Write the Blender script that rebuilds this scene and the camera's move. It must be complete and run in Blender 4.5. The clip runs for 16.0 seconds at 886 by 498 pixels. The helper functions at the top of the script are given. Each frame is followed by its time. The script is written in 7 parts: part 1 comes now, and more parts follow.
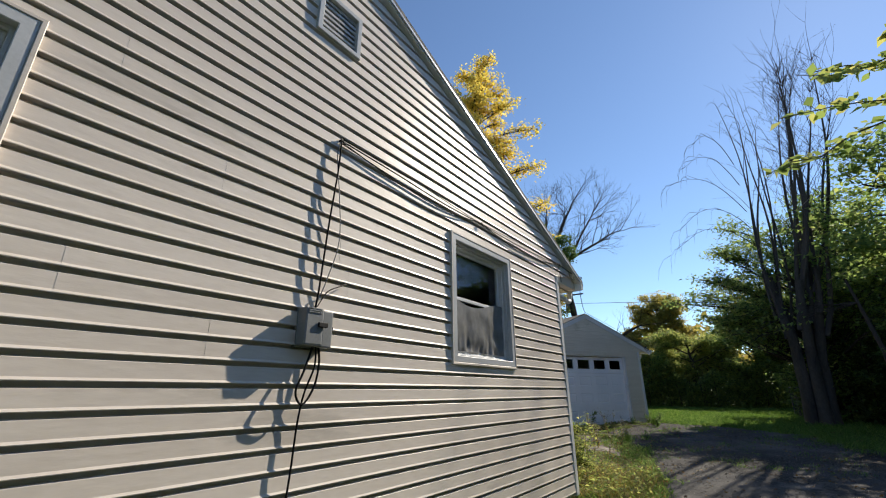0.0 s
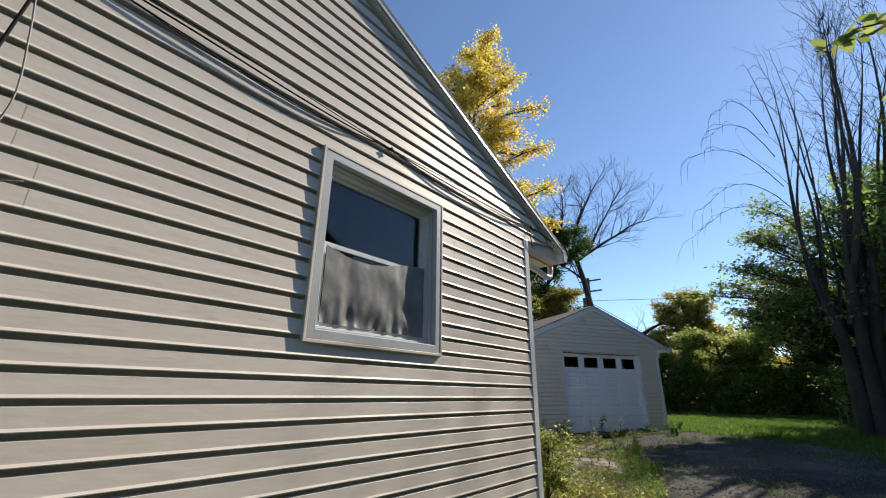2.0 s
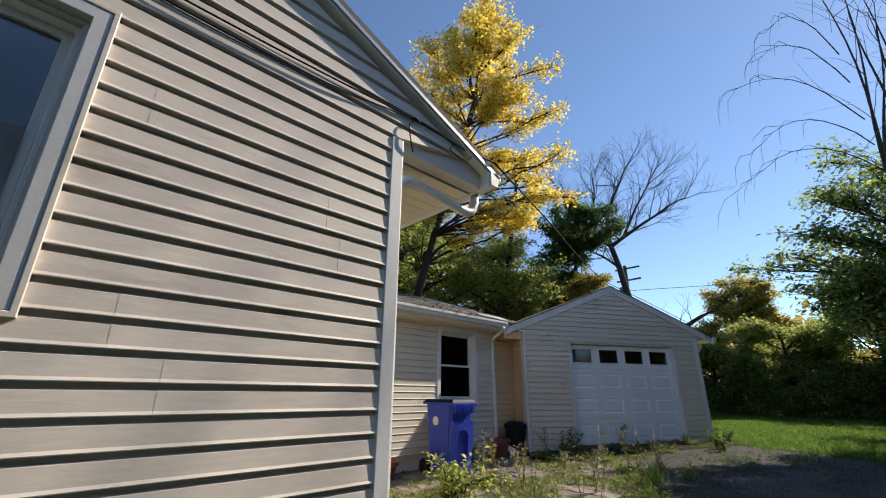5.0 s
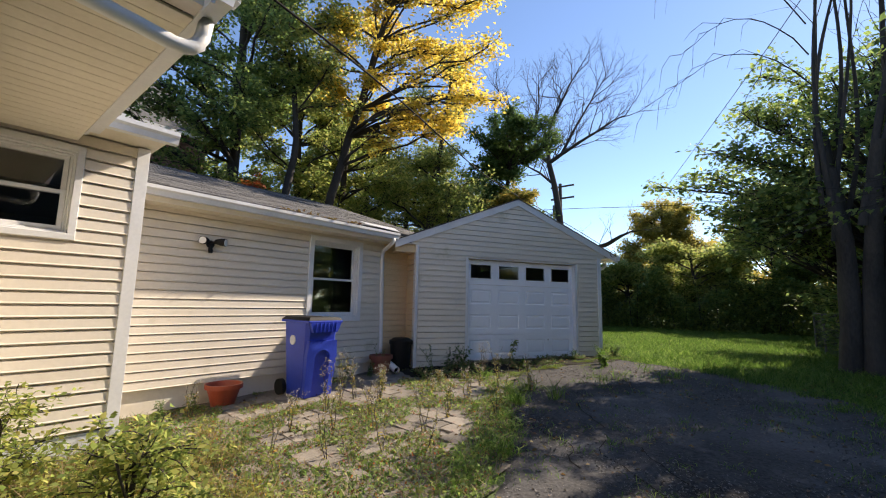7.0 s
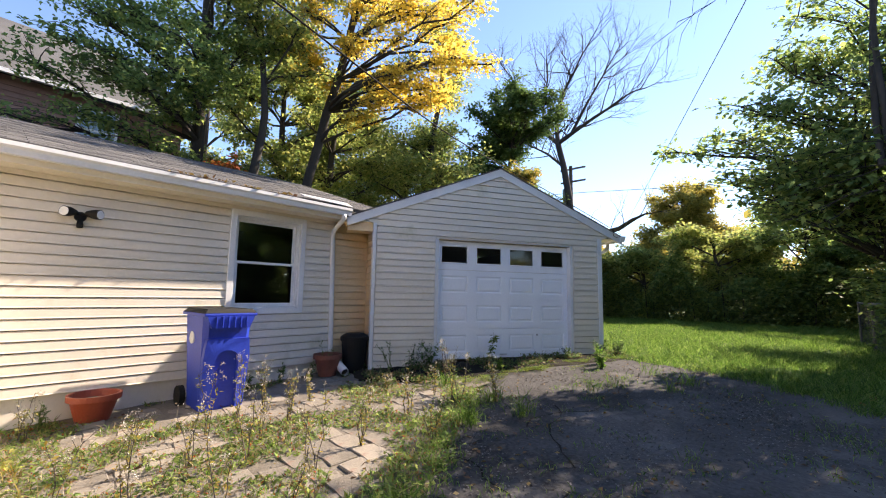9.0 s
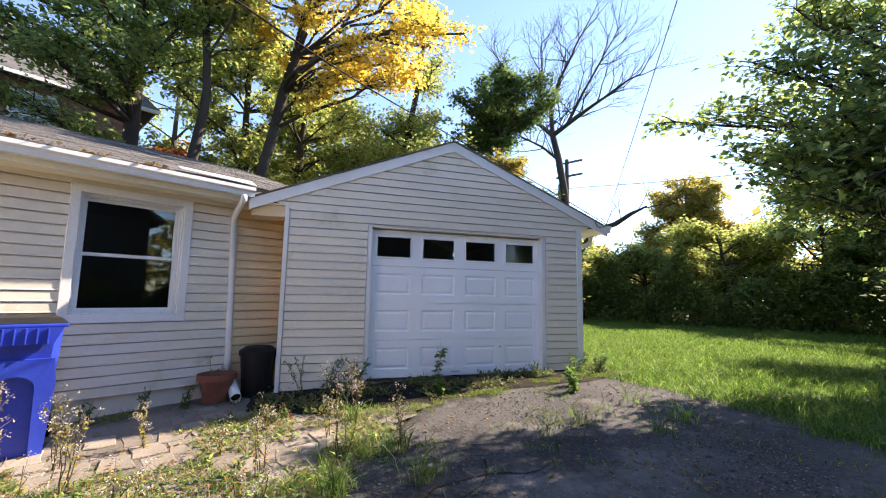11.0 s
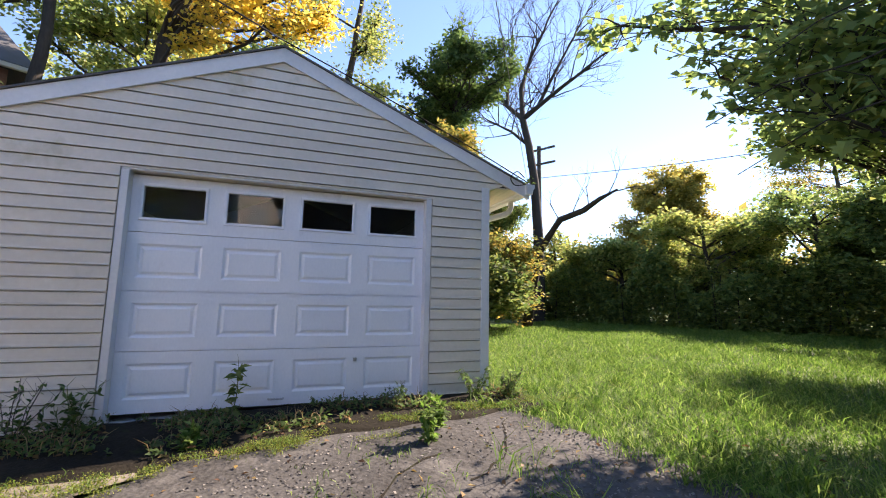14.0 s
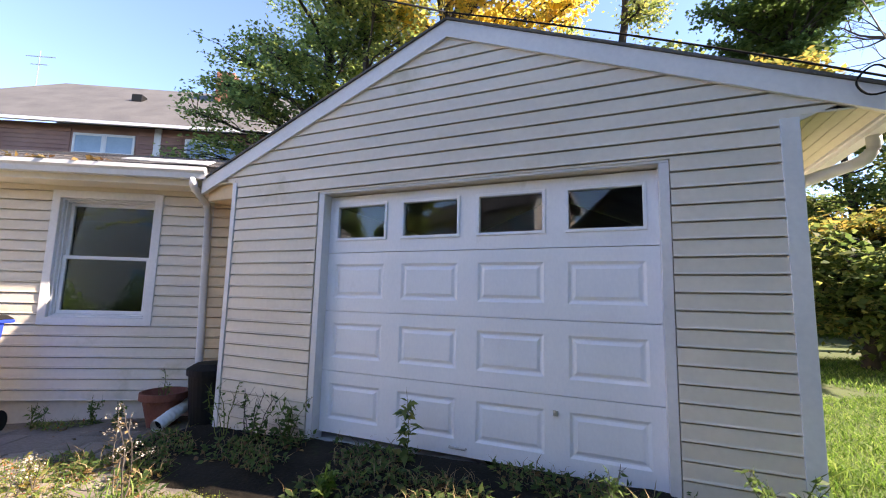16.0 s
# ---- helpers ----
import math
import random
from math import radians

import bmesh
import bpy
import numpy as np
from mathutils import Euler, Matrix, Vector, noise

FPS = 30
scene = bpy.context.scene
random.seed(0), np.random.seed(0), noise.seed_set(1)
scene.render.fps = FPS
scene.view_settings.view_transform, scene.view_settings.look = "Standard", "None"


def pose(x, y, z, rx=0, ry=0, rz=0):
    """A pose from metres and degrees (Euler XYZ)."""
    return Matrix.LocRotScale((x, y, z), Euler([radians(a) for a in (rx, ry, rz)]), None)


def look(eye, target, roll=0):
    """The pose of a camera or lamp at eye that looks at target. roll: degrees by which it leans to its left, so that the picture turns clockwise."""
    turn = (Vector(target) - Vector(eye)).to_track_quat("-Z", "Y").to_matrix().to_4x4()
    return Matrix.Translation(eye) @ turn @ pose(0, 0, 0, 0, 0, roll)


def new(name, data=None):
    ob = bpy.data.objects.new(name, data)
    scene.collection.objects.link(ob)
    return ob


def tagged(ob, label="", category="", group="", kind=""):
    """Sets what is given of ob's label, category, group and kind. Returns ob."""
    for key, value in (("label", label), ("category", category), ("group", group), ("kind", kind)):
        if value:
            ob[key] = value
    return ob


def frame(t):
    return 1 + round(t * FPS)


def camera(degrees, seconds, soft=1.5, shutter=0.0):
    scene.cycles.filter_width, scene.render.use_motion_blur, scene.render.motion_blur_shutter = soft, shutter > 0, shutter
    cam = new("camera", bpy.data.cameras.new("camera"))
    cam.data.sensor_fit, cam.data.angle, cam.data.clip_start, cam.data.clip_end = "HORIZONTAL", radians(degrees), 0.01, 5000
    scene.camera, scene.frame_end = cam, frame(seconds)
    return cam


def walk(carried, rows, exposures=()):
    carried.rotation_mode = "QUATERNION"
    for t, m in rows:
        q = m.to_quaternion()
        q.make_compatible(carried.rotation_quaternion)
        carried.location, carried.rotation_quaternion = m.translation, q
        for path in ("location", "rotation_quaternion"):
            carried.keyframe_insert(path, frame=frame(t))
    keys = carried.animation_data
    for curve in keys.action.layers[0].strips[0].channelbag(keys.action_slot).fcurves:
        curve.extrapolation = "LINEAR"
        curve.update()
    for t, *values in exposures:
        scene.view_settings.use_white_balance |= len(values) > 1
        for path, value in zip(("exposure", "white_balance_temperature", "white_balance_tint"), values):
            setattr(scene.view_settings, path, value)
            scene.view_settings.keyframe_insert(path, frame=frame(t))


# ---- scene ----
cam = camera(93.9, 16.0, soft=1.1)
PATH = [
    (0, (-0.04, 0.558, 1.619), (-1.176, 2.068, 2.277), -0.4),
    (0.5, (-0.058, 1.021, 1.581), (-1.316, 2.431, 2.238), 0.3),
    (1, (-0.033, 1.454, 1.584), (-1.271, 2.883, 2.236), 0.3),
    (1.5, (0.014, 1.918, 1.58), (-1.217, 3.351, 2.237), 0.3),
    (2, (-0.134, 2.404, 1.587), (-1.356, 3.843, 2.25), 0.5),
    (2.5, (-0.151, 2.817, 1.61), (-1.372, 4.261, 2.262), 0.2),
    (3, (-0.166, 3.24, 1.602), (-1.576, 4.493, 2.267), 0.1),
    (3.5, (-0.291, 3.706, 1.637), (-1.712, 4.951, 2.295), 0.4),
    (4, (-0.232, 4.087, 1.671), (-1.66, 5.347, 2.284), 1.4),
    (4.5, (-0.246, 4.592, 1.624), (-1.713, 5.793, 2.262), 0.5),
    (5, (-0.37, 5.048, 1.646), (-1.738, 6.349, 2.306), 0.5),
    (7.3, (-0.212, 6.96, 1.8), (-1.479, 8.493, 2.015), 0.9),
    (7.5, (-0.279, 7.146, 1.799), (-1.603, 8.632, 2.001), 0.8),
    (8, (-0.312, 7.549, 1.794), (-1.63, 9.038, 2.005), 1.0),
    (8.5, (-0.296, 7.977, 1.774), (-1.607, 9.471, 1.993), 1.1),
    (8.7, (-0.33, 8.132, 1.763), (-1.646, 9.623, 1.982), 1.1),
    (10.8, (-0.618, 9.941, 1.822), (-1.985, 11.384, 2.046), 0.6),
    (11, (-0.64, 10.132, 1.797), (-1.983, 11.597, 2.022), 1.1),
    (11.5, (-0.663, 10.584, 1.757), (-1.985, 12.068, 1.985), 1.2),
    (12, (-0.693, 11.05, 1.718), (-1.934, 12.601, 1.952), 1.4),
    (12.5, (-0.675, 11.523, 1.707), (-1.821, 13.145, 1.943), 1.1),
    (13, (-0.763, 11.985, 1.693), (-1.97, 13.563, 1.924), 1.1),
    (13.5, (-0.778, 12.441, 1.66), (-1.987, 14.016, 1.897), 1.3),
    (14, (-0.874, 12.895, 1.672), (-2.187, 14.385, 1.908), 1.1),
    (14.5, (-1.11, 13.226, 1.794), (-2.857, 14.171, 2.029), 1.4),
    (15, (-1.207, 13.601, 1.82), (-3.09, 14.24, 2.038), 1.4),
    (15.5, (-1.356, 13.966, 1.825), (-3.329, 14.212, 2.038), 1.1),
    (16, (-1.464, 14.412, 1.822), (-3.439, 14.624, 2.058), 1.4),
]
EXPOSURES = [(0.0, 0.47, 7050, 9), (3.5, 0.52, 7100, 10), (5.0, 0.53, 7200, 11), (7.5, 1.1, 7450, 16), (11.0, 1.88, 7550, 20), (13.5, 1.8, 7500, 22), (15.0, 1.8, 7550, 20), (15.5, 1.88, 7550, 23), (16.0, 2.05, 7600, 23)]
walk(cam, [(t, look(eye, target, roll)) for t, eye, target, roll in PATH], EXPOSURES)

# ---- world and sun ----
SUN_AZ, SUN_EL = 14.5, 37.6          # degrees from +y towards +x, and above the horizon
sun_way = Vector((math.sin(radians(SUN_AZ)) * math.cos(radians(SUN_EL)),
                  math.cos(radians(SUN_AZ)) * math.cos(radians(SUN_EL)), math.sin(radians(SUN_EL))))
world = bpy.data.worlds.new("sky")
scene.world = world
world.use_nodes = True
wn = world.node_tree.nodes
sky = wn.new("ShaderNodeTexSky")
sky.sky_type, sky.sun_disc = "NISHITA", False
sky.sun_elevation, sky.sun_rotation = radians(SUN_EL), radians(SUN_AZ)
sky.air_density, sky.dust_density, sky.ozone_density = 0.9, 0.04, 5.5
world.node_tree.links.new(sky.outputs[0], wn["Background"].inputs[0])
wn["Background"].inputs[1].default_value = 0.13
sun = new("sun", bpy.data.lights.new("sun", "SUN"))
sun.data.energy, sun.data.angle, sun.data.color = 5.0, radians(0.53), (1.0, 0.94, 0.84)
sun.matrix_world = look(sun_way * 60, (0, 0, 0))


# ---- materials ----
def surface(name, dark, light, rough=0.6, big=1.2, fine=40.0, bump=0.15, metal=0.0, stain=None, stain_at=0.62, gloss=0.5, vary=0.0, stretch=(1, 1, 1), island=False):
    """Two-scale noise between two colours, fine relief, and an optional third colour in patches."""
    m = bpy.data.materials.new(name)
    m.use_nodes = True
    n, l = m.node_tree.nodes, m.node_tree.links
    b = n["Principled BSDF"]
    b.inputs["Roughness"].default_value, b.inputs["Metallic"].default_value = rough, metal
    b.inputs["Specular IOR Level"].default_value = gloss
    co = n.new("ShaderNodeTexCoord")
    mp = n.new("ShaderNodeMapping")
    mp.inputs["Scale"].default_value = stretch
    l.new(co.outputs["Object"], mp.inputs["Vector"])
    n1, n2 = n.new("ShaderNodeTexNoise"), n.new("ShaderNodeTexNoise")
    n1.inputs["Scale"].default_value, n2.inputs["Scale"].default_value = big, fine
    n1.inputs["Detail"].default_value, n2.inputs["Detail"].default_value = 5, 4
    for t in (n1, n2):
        l.new(mp.outputs[0], t.inputs["Vector"])
    add = n.new("ShaderNodeMath")
    add.operation = "MULTIPLY_ADD"
    add.inputs[1].default_value, add.inputs[2].default_value = 0.45, 0.0
    l.new(n2.outputs["Fac"], add.inputs[0])
    sm = n.new("ShaderNodeMath")
    sm.operation = "MULTIPLY_ADD"
    sm.inputs[1].default_value = 0.75
    l.new(n1.outputs["Fac"], sm.inputs[0])
    l.new(add.outputs[0], sm.inputs[2])
    last = sm.outputs[0]
    if vary:
        src = n.new("ShaderNodeNewGeometry").outputs["Random Per Island"] if island else n.new("ShaderNodeObjectInfo").outputs["Random"]
        v = n.new("ShaderNodeMath")
        v.operation = "MULTIPLY_ADD"
        v.inputs[1].default_value = vary
        l.new(src, v.inputs[0])
        sh = n.new("ShaderNodeMath")
        sh.operation = "SUBTRACT"
        sh.inputs[1].default_value = vary / 2
        l.new(last, v.inputs[2])
        l.new(v.outputs[0], sh.inputs[0])
        last = sh.outputs[0]
    rp = n.new("ShaderNodeValToRGB")
    rp.color_ramp.elements[0].position, rp.color_ramp.elements[1].position = 0.36, 0.84
    rp.color_ramp.elements[0].color, rp.color_ramp.elements[1].color = (*dark, 1), (*light, 1)
    l.new(last, rp.inputs[0])
    col = rp.outputs[0]
    if stain:
        n3 = n.new("ShaderNodeTexNoise")
        n3.inputs["Scale"].default_value, n3.inputs["Detail"].default_value = big * 1.7, 8
        n3.inputs["Roughness"].default_value = 0.65
        l.new(mp.outputs[0], n3.inputs["Vector"])
        r3 = n.new("ShaderNodeValToRGB")
        r3.color_ramp.elements[0].position, r3.color_ramp.elements[1].position = stain_at, stain_at + 0.13
        l.new(n3.outputs["Fac"], r3.inputs[0])
        mx = n.new("ShaderNodeMix")
        mx.data_type = "RGBA"
        l.new(r3.outputs[0], mx.inputs[0])
        l.new(col, mx.inputs[6])
        mx.inputs[7].default_value = (*stain, 1)
        col = mx.outputs[2]
    l.new(col, b.inputs["Base Color"])
    if bump:
        bp = n.new("ShaderNodeBump")
        bp.inputs["Strength"].default_value, bp.inputs["Distance"].default_value = bump, 0.01
        l.new(n2.outputs["Fac"], bp.inputs["Height"])
        l.new(bp.outputs[0], b.inputs["Normal"])
    return m


def leafy(name, cols, through_light=0.45, rough=0.65):
    """Leaves: a colour for each leaf, part of the light going through."""
    m = bpy.data.materials.new(name)
    m.use_nodes = True
    n, l = m.node_tree.nodes, m.node_tree.links
    b = n["Principled BSDF"]
    b.inputs["Roughness"].default_value = rough
    b.inputs["Specular IOR Level"].default_value = 0.3
    g = n.new("ShaderNodeNewGeometry")
    rp = n.new("ShaderNodeValToRGB")
    e = rp.color_ramp.elements
    while len(e) < len(cols):
        e.new(0.5)
    for i, c in enumerate(cols):
        e[i].position = i / max(1, len(cols) - 1)
        e[i].color = (*c, 1)
    l.new(g.outputs["Random Per Island"], rp.inputs[0])
    tr = n.new("ShaderNodeBsdfTranslucent")
    mx = n.new("ShaderNodeMixShader")
    mx.inputs[0].default_value = through_light
    l.new(rp.outputs[0], b.inputs["Base Color"])
    lit = n.new("ShaderNodeVectorMath")          # light that passes a leaf is brighter than what it throws back
    lit.operation = "SCALE"
    lit.inputs[3].default_value = 1.7
    l.new(rp.outputs[0], lit.inputs[0])
    l.new(lit.outputs[0], tr.inputs["Color"])
    l.new(b.outputs[0], mx.inputs[1])
    l.new(tr.outputs[0], mx.inputs[2])
    l.new(mx.outputs[0], n["Material Output"].inputs["Surface"])
    return m


def pane_glass(name, tint=(0.9, 0.95, 0.95), index=1.7):
    m = bpy.data.materials.new(name)
    m.use_nodes = True
    n, l = m.node_tree.nodes, m.node_tree.links
    f = n.new("ShaderNodeFresnel")
    f.inputs[0].default_value = index
    t, g, mx = n.new("ShaderNodeBsdfTransparent"), n.new("ShaderNodeBsdfGlossy"), n.new("ShaderNodeMixShader")
    t.inputs[0].default_value = (*tint, 1)
    g.inputs["Roughness"].default_value = 0.015
    l.new(f.outputs[0], mx.inputs[0])
    l.new(t.outputs[0], mx.inputs[1])
    l.new(g.outputs[0], mx.inputs[2])
    l.new(mx.outputs[0], n["Material Output"].inputs["Surface"])
    return m


M_GABLE = surface("taupe vinyl siding", (0.605, 0.533, 0.465), (0.72, 0.648, 0.575), 0.42, 1.1, 26, 0.12, vary=0.14, stain=(0.47, 0.42, 0.365), stain_at=0.58, stretch=(1, 0.35, 1.5))
# Cream siding's warm glow in the garage corner is put into this tan.
M_TAN = surface("tan siding with warm glow in its colour", (0.60, 0.44, 0.26), (0.74, 0.56, 0.36), 0.5, 1.0, 26, 0.1, vary=0.12)
M_CREAM = surface("cream vinyl siding", (0.60, 0.54, 0.45), (0.71, 0.65, 0.555), 0.5, 1.0, 26, 0.1, vary=0.16, stain=(0.47, 0.43, 0.31), stain_at=0.60)
M_WHITE = surface("white painted trim", (0.58, 0.59, 0.60), (0.73, 0.73, 0.73), 0.4, 2.0, 30, 0.05, stain=(0.5, 0.48, 0.42), stain_at=0.7)
M_GREYTRIM = surface("weathered window aluminium", (0.42, 0.43, 0.44), (0.56, 0.57, 0.58), 0.38, 2.5, 50, 0.08, stain=(0.3, 0.29, 0.27), stain_at=0.68)
M_DOOR = surface("white embossed steel door", (0.72, 0.75, 0.80), (0.84, 0.855, 0.89), 0.38, 1.5, 60, 0.08, stain=(0.60, 0.61, 0.62), stain_at=0.64, stretch=(1, 1, 0.5))
M_SOFFIT = surface("cream soffit", (0.62, 0.56, 0.45), (0.74, 0.68, 0.56), 0.55, 1.5, 30, 0.05)
M_SHINGLE = surface("dark roof shingles", (0.045, 0.045, 0.048), (0.13, 0.125, 0.12), 0.9, 2.0, 120, 0.6, vary=0.35)
M_SHINGLE_PALE = surface("pale roof shingles", (0.05, 0.05, 0.051), (0.10, 0.098, 0.096), 0.9, 1.2, 60, 0.5, vary=0.2)
M_CONCRETE = surface("grey foundation", (0.42, 0.44, 0.46), (0.60, 0.62, 0.63), 0.85, 2.2, 60, 0.4, stain=(0.3, 0.29, 0.26), stain_at=0.6)
# Room faces near black: the dimness indoors is put into the colour.
M_DARKROOM = surface("near-black room with dimness in its colour", (0.03, 0.03, 0.03), (0.06, 0.057, 0.054), 0.9, 1.0, 8, 0.0)
M_ASPHALT = surface("old asphalt", (0.012, 0.0115, 0.011), (0.125, 0.119, 0.114), 0.95, 0.8, 30, 1.0, stain=(0.14, 0.132, 0.124), stain_at=0.55, gloss=0.08)
M_GRIT = surface("asphalt crumbs", (0.06, 0.055, 0.05), (0.19, 0.175, 0.16), 0.95, 3.0, 60, 0.5, vary=0.5, island=True)
M_LAWN = surface("turf under grass", (0.035, 0.055, 0.012), (0.09, 0.13, 0.03), 0.95, 0.7, 30, 0.9, stain=(0.10, 0.09, 0.04), stain_at=0.6)
M_SOIL = surface("trodden soil", (0.075, 0.064, 0.051), (0.225, 0.192, 0.154), 0.95, 0.9, 30, 0.9, stain=(0.045, 0.038, 0.026), stain_at=0.56)
# Dark soil with the garage's shade put into its colour; also fills cracks.
M_SHADESOIL = surface("dark soil with shade in its colour", (0.009, 0.008, 0.006), (0.032, 0.027, 0.02), 0.95, 1.5, 40, 0.9, stain=(0.03, 0.04, 0.012), stain_at=0.6, gloss=0.1)
M_PAVER = surface("sandy paving stone", (0.12, 0.104, 0.084), (0.27, 0.235, 0.19), 0.9, 2.0, 60, 0.7, vary=0.35, stain=(0.19, 0.085, 0.055), stain_at=0.58)
L_MOSS = leafy("bright moss", [(0.05, 0.075, 0.012), (0.12, 0.15, 0.018), (0.20, 0.22, 0.03), (0.09, 0.085, 0.026)], 0.25)
M_MOSS = surface("green stems", (0.06, 0.09, 0.015), (0.14, 0.17, 0.03), 0.95, 3.0, 50, 1.0)
M_BARK = surface("dark bark", (0.018, 0.015, 0.013), (0.06, 0.05, 0.042), 0.95, 2.0, 30, 0.9, stretch=(1, 1, 0.25))
M_GREYBARK = surface("grey weathered bark", (0.026, 0.023, 0.021), (0.085, 0.075, 0.068), 0.95, 2.5, 34, 0.9, stretch=(1, 1, 0.25))
M_TWIG = surface("grey twigs", (0.05, 0.042, 0.036), (0.12, 0.10, 0.085), 0.9, 3.0, 30, 0.4)
M_BLACK = surface("black plastic", (0.005, 0.005, 0.005), (0.012, 0.012, 0.012), 0.6, 3, 40, 0.1, gloss=0.25)
M_CABLE = surface("black cable", (0.008, 0.008, 0.008), (0.02, 0.02, 0.02), 0.85, 3, 40, 0.1, gloss=0.1)
M_GREYBOX = surface("grey plastic box", (0.15, 0.16, 0.165), (0.21, 0.22, 0.225), 0.5, 4, 60, 0.1)
M_BLUE = surface("blue bin plastic", (0.012, 0.034, 0.34), (0.02, 0.06, 0.48), 0.42, 2.5, 40, 0.1, stain=(0.05, 0.08, 0.30), stain_at=0.68)
M_CLAY = surface("terracotta", (0.13, 0.042, 0.028), (0.25, 0.08, 0.05), 0.75, 4, 50, 0.3)
M_REDPOT = surface("red plastic pot", (0.27, 0.045, 0.022), (0.37, 0.07, 0.032), 0.5, 4, 50, 0.1)
M_PIPE = surface("white plastic pipe", (0.62, 0.62, 0.6), (0.8, 0.8, 0.78), 0.45, 4, 40, 0.1, stain=(0.4, 0.38, 0.34), stain_at=0.65)
M_STEEL = surface("galvanised steel", (0.35, 0.36, 0.37), (0.55, 0.56, 0.57), 0.4, 4, 50, 0.1, metal=0.8)
M_FILM = surface("pale plastic film", (0.05, 0.049, 0.048), (0.17, 0.167, 0.163), 0.45, 4.0, 14, 0.2, gloss=1.0)
M_WIRE = surface("grey wire", (0.14, 0.14, 0.14), (0.26, 0.26, 0.26), 0.6, 4, 40, 0.1)
# Darker grey than the other wire: tree shade is in the colour.
M_FENCE = surface("fence wire with shade in its grey", (0.05, 0.05, 0.05), (0.11, 0.11, 0.108), 0.6, 4, 40, 0.1)
M_BRICK = surface("orange brick", (0.22, 0.085, 0.055), (0.34, 0.14, 0.09), 0.85, 2, 40, 0.4)
M_REDWOOD = surface("brown red shingle wall", (0.22, 0.12, 0.10), (0.36, 0.20, 0.165), 0.85, 1.5, 30, 0.4, vary=0.2)
M_WOODWALL = surface("grey brown shingle wall", (0.05, 0.045, 0.04), (0.13, 0.12, 0.11), 0.9, 1.5, 30, 0.5, vary=0.3)
M_GLASS = pane_glass("window glass")
M_SINGLE = pane_glass("single door glass", index=1.45)
# Far panes are opaque pale blue in place of glass.
M_BLUEPANE = surface("opaque pale blue pane", (0.22, 0.33, 0.44), (0.32, 0.44, 0.55), 0.6, 2, 20, 0.05)
L_GREEN = leafy("green leaves", [(0.05, 0.09, 0.026), (0.085, 0.135, 0.036), (0.14, 0.18, 0.05), (0.22, 0.23, 0.065)], 0.5)
# Sun through the leaves is put into this brighter leaf colour.
L_SUNNY = leafy("leaves with backlight in their green", [(0.11, 0.16, 0.045), (0.18, 0.23, 0.06), (0.27, 0.30, 0.085), (0.37, 0.35, 0.11)], 0.58)
L_FRESH = leafy("mid green leaves", [(0.075, 0.12, 0.04), (0.12, 0.18, 0.055), (0.18, 0.245, 0.07), (0.27, 0.30, 0.09)], 0.64)
L_DEEP = leafy("deep green leaves", [(0.045, 0.08, 0.026), (0.075, 0.125, 0.036), (0.12, 0.18, 0.05)], 0.52)
L_YELLOW = leafy("yellow autumn leaves", [(0.36, 0.32, 0.065), (0.54, 0.395, 0.065), (0.64, 0.49, 0.11), (0.58, 0.415, 0.07), (0.33, 0.32, 0.07)], 0.6)
L_MIXED = leafy("turning leaves", [(0.08, 0.115, 0.032), (0.15, 0.17, 0.042), (0.27, 0.22, 0.05), (0.36, 0.25, 0.055), (0.10, 0.13, 0.036)], 0.5)
L_GOLD = leafy("golden turning leaves", [(0.16, 0.18, 0.05), (0.30, 0.26, 0.07), (0.42, 0.33, 0.08), (0.34, 0.32, 0.09)], 0.58)
L_RED = leafy("red autumn leaves", [(0.25, 0.05, 0.02), (0.35, 0.10, 0.03), (0.12, 0.09, 0.02)], 0.45)
L_GRASS = leafy("lawn grass", [(0.035, 0.075, 0.012), (0.066, 0.135, 0.02), (0.115, 0.21, 0.034), (0.22, 0.285, 0.08)], 0.42)
L_DRY = leafy("dry stalks", [(0.14, 0.09, 0.05), (0.25, 0.18, 0.09), (0.30, 0.24, 0.12)], 0.25)
L_FLOWER = leafy("white weed flowers", [(0.20, 0.17, 0.12), (0.38, 0.35, 0.29), (0.52, 0.50, 0.45)], 0.3)
L_LITTER = leafy("fallen leaves", [(0.08, 0.04, 0.022), (0.15, 0.085, 0.035), (0.24, 0.16, 0.05), (0.12, 0.10, 0.04)], 0.2)


# ---- building helpers ----
def lie(x, y):
    """Height of the ground."""
    y = max(-6.0, min(34.0, y))
    return 0.05 + 0.036 * (y if y < 16.0 else 16.0 + 0.12 * (y - 16.0))


def thing(name, at, label, category, group="", kind=""):
    ob = new(name)
    ob.location = at
    ob.empty_display_size = 0.2
    return tagged(ob, label, category, group, kind)


def hang(ob, parent):
    ob.parent = parent
    m = Matrix.Identity(4)
    chain = parent
    while chain:
        m = chain.matrix_basis.inverted() if chain.parent is None else m
        chain = chain.parent
    ob.matrix_parent_inverse = m if parent.parent is None else Matrix.Identity(4)
    return ob


def part(name, bm, material, parent=None, label="", smooth=False):
    me = bpy.data.meshes.new(name)
    bmesh.ops.recalc_face_normals(bm, faces=bm.faces)
    bm.to_mesh(me)
    bm.free()
    me.materials.append(material)
    if smooth:
        me.shade_smooth()
    ob = new(name, me)
    if parent:
        hang(ob, parent)
    return tagged(ob, label)


def flat(X):
    """Frame of a wall that faces +x: along y, out along x."""
    return lambda u, o, z: Vector((X + o, u, z))


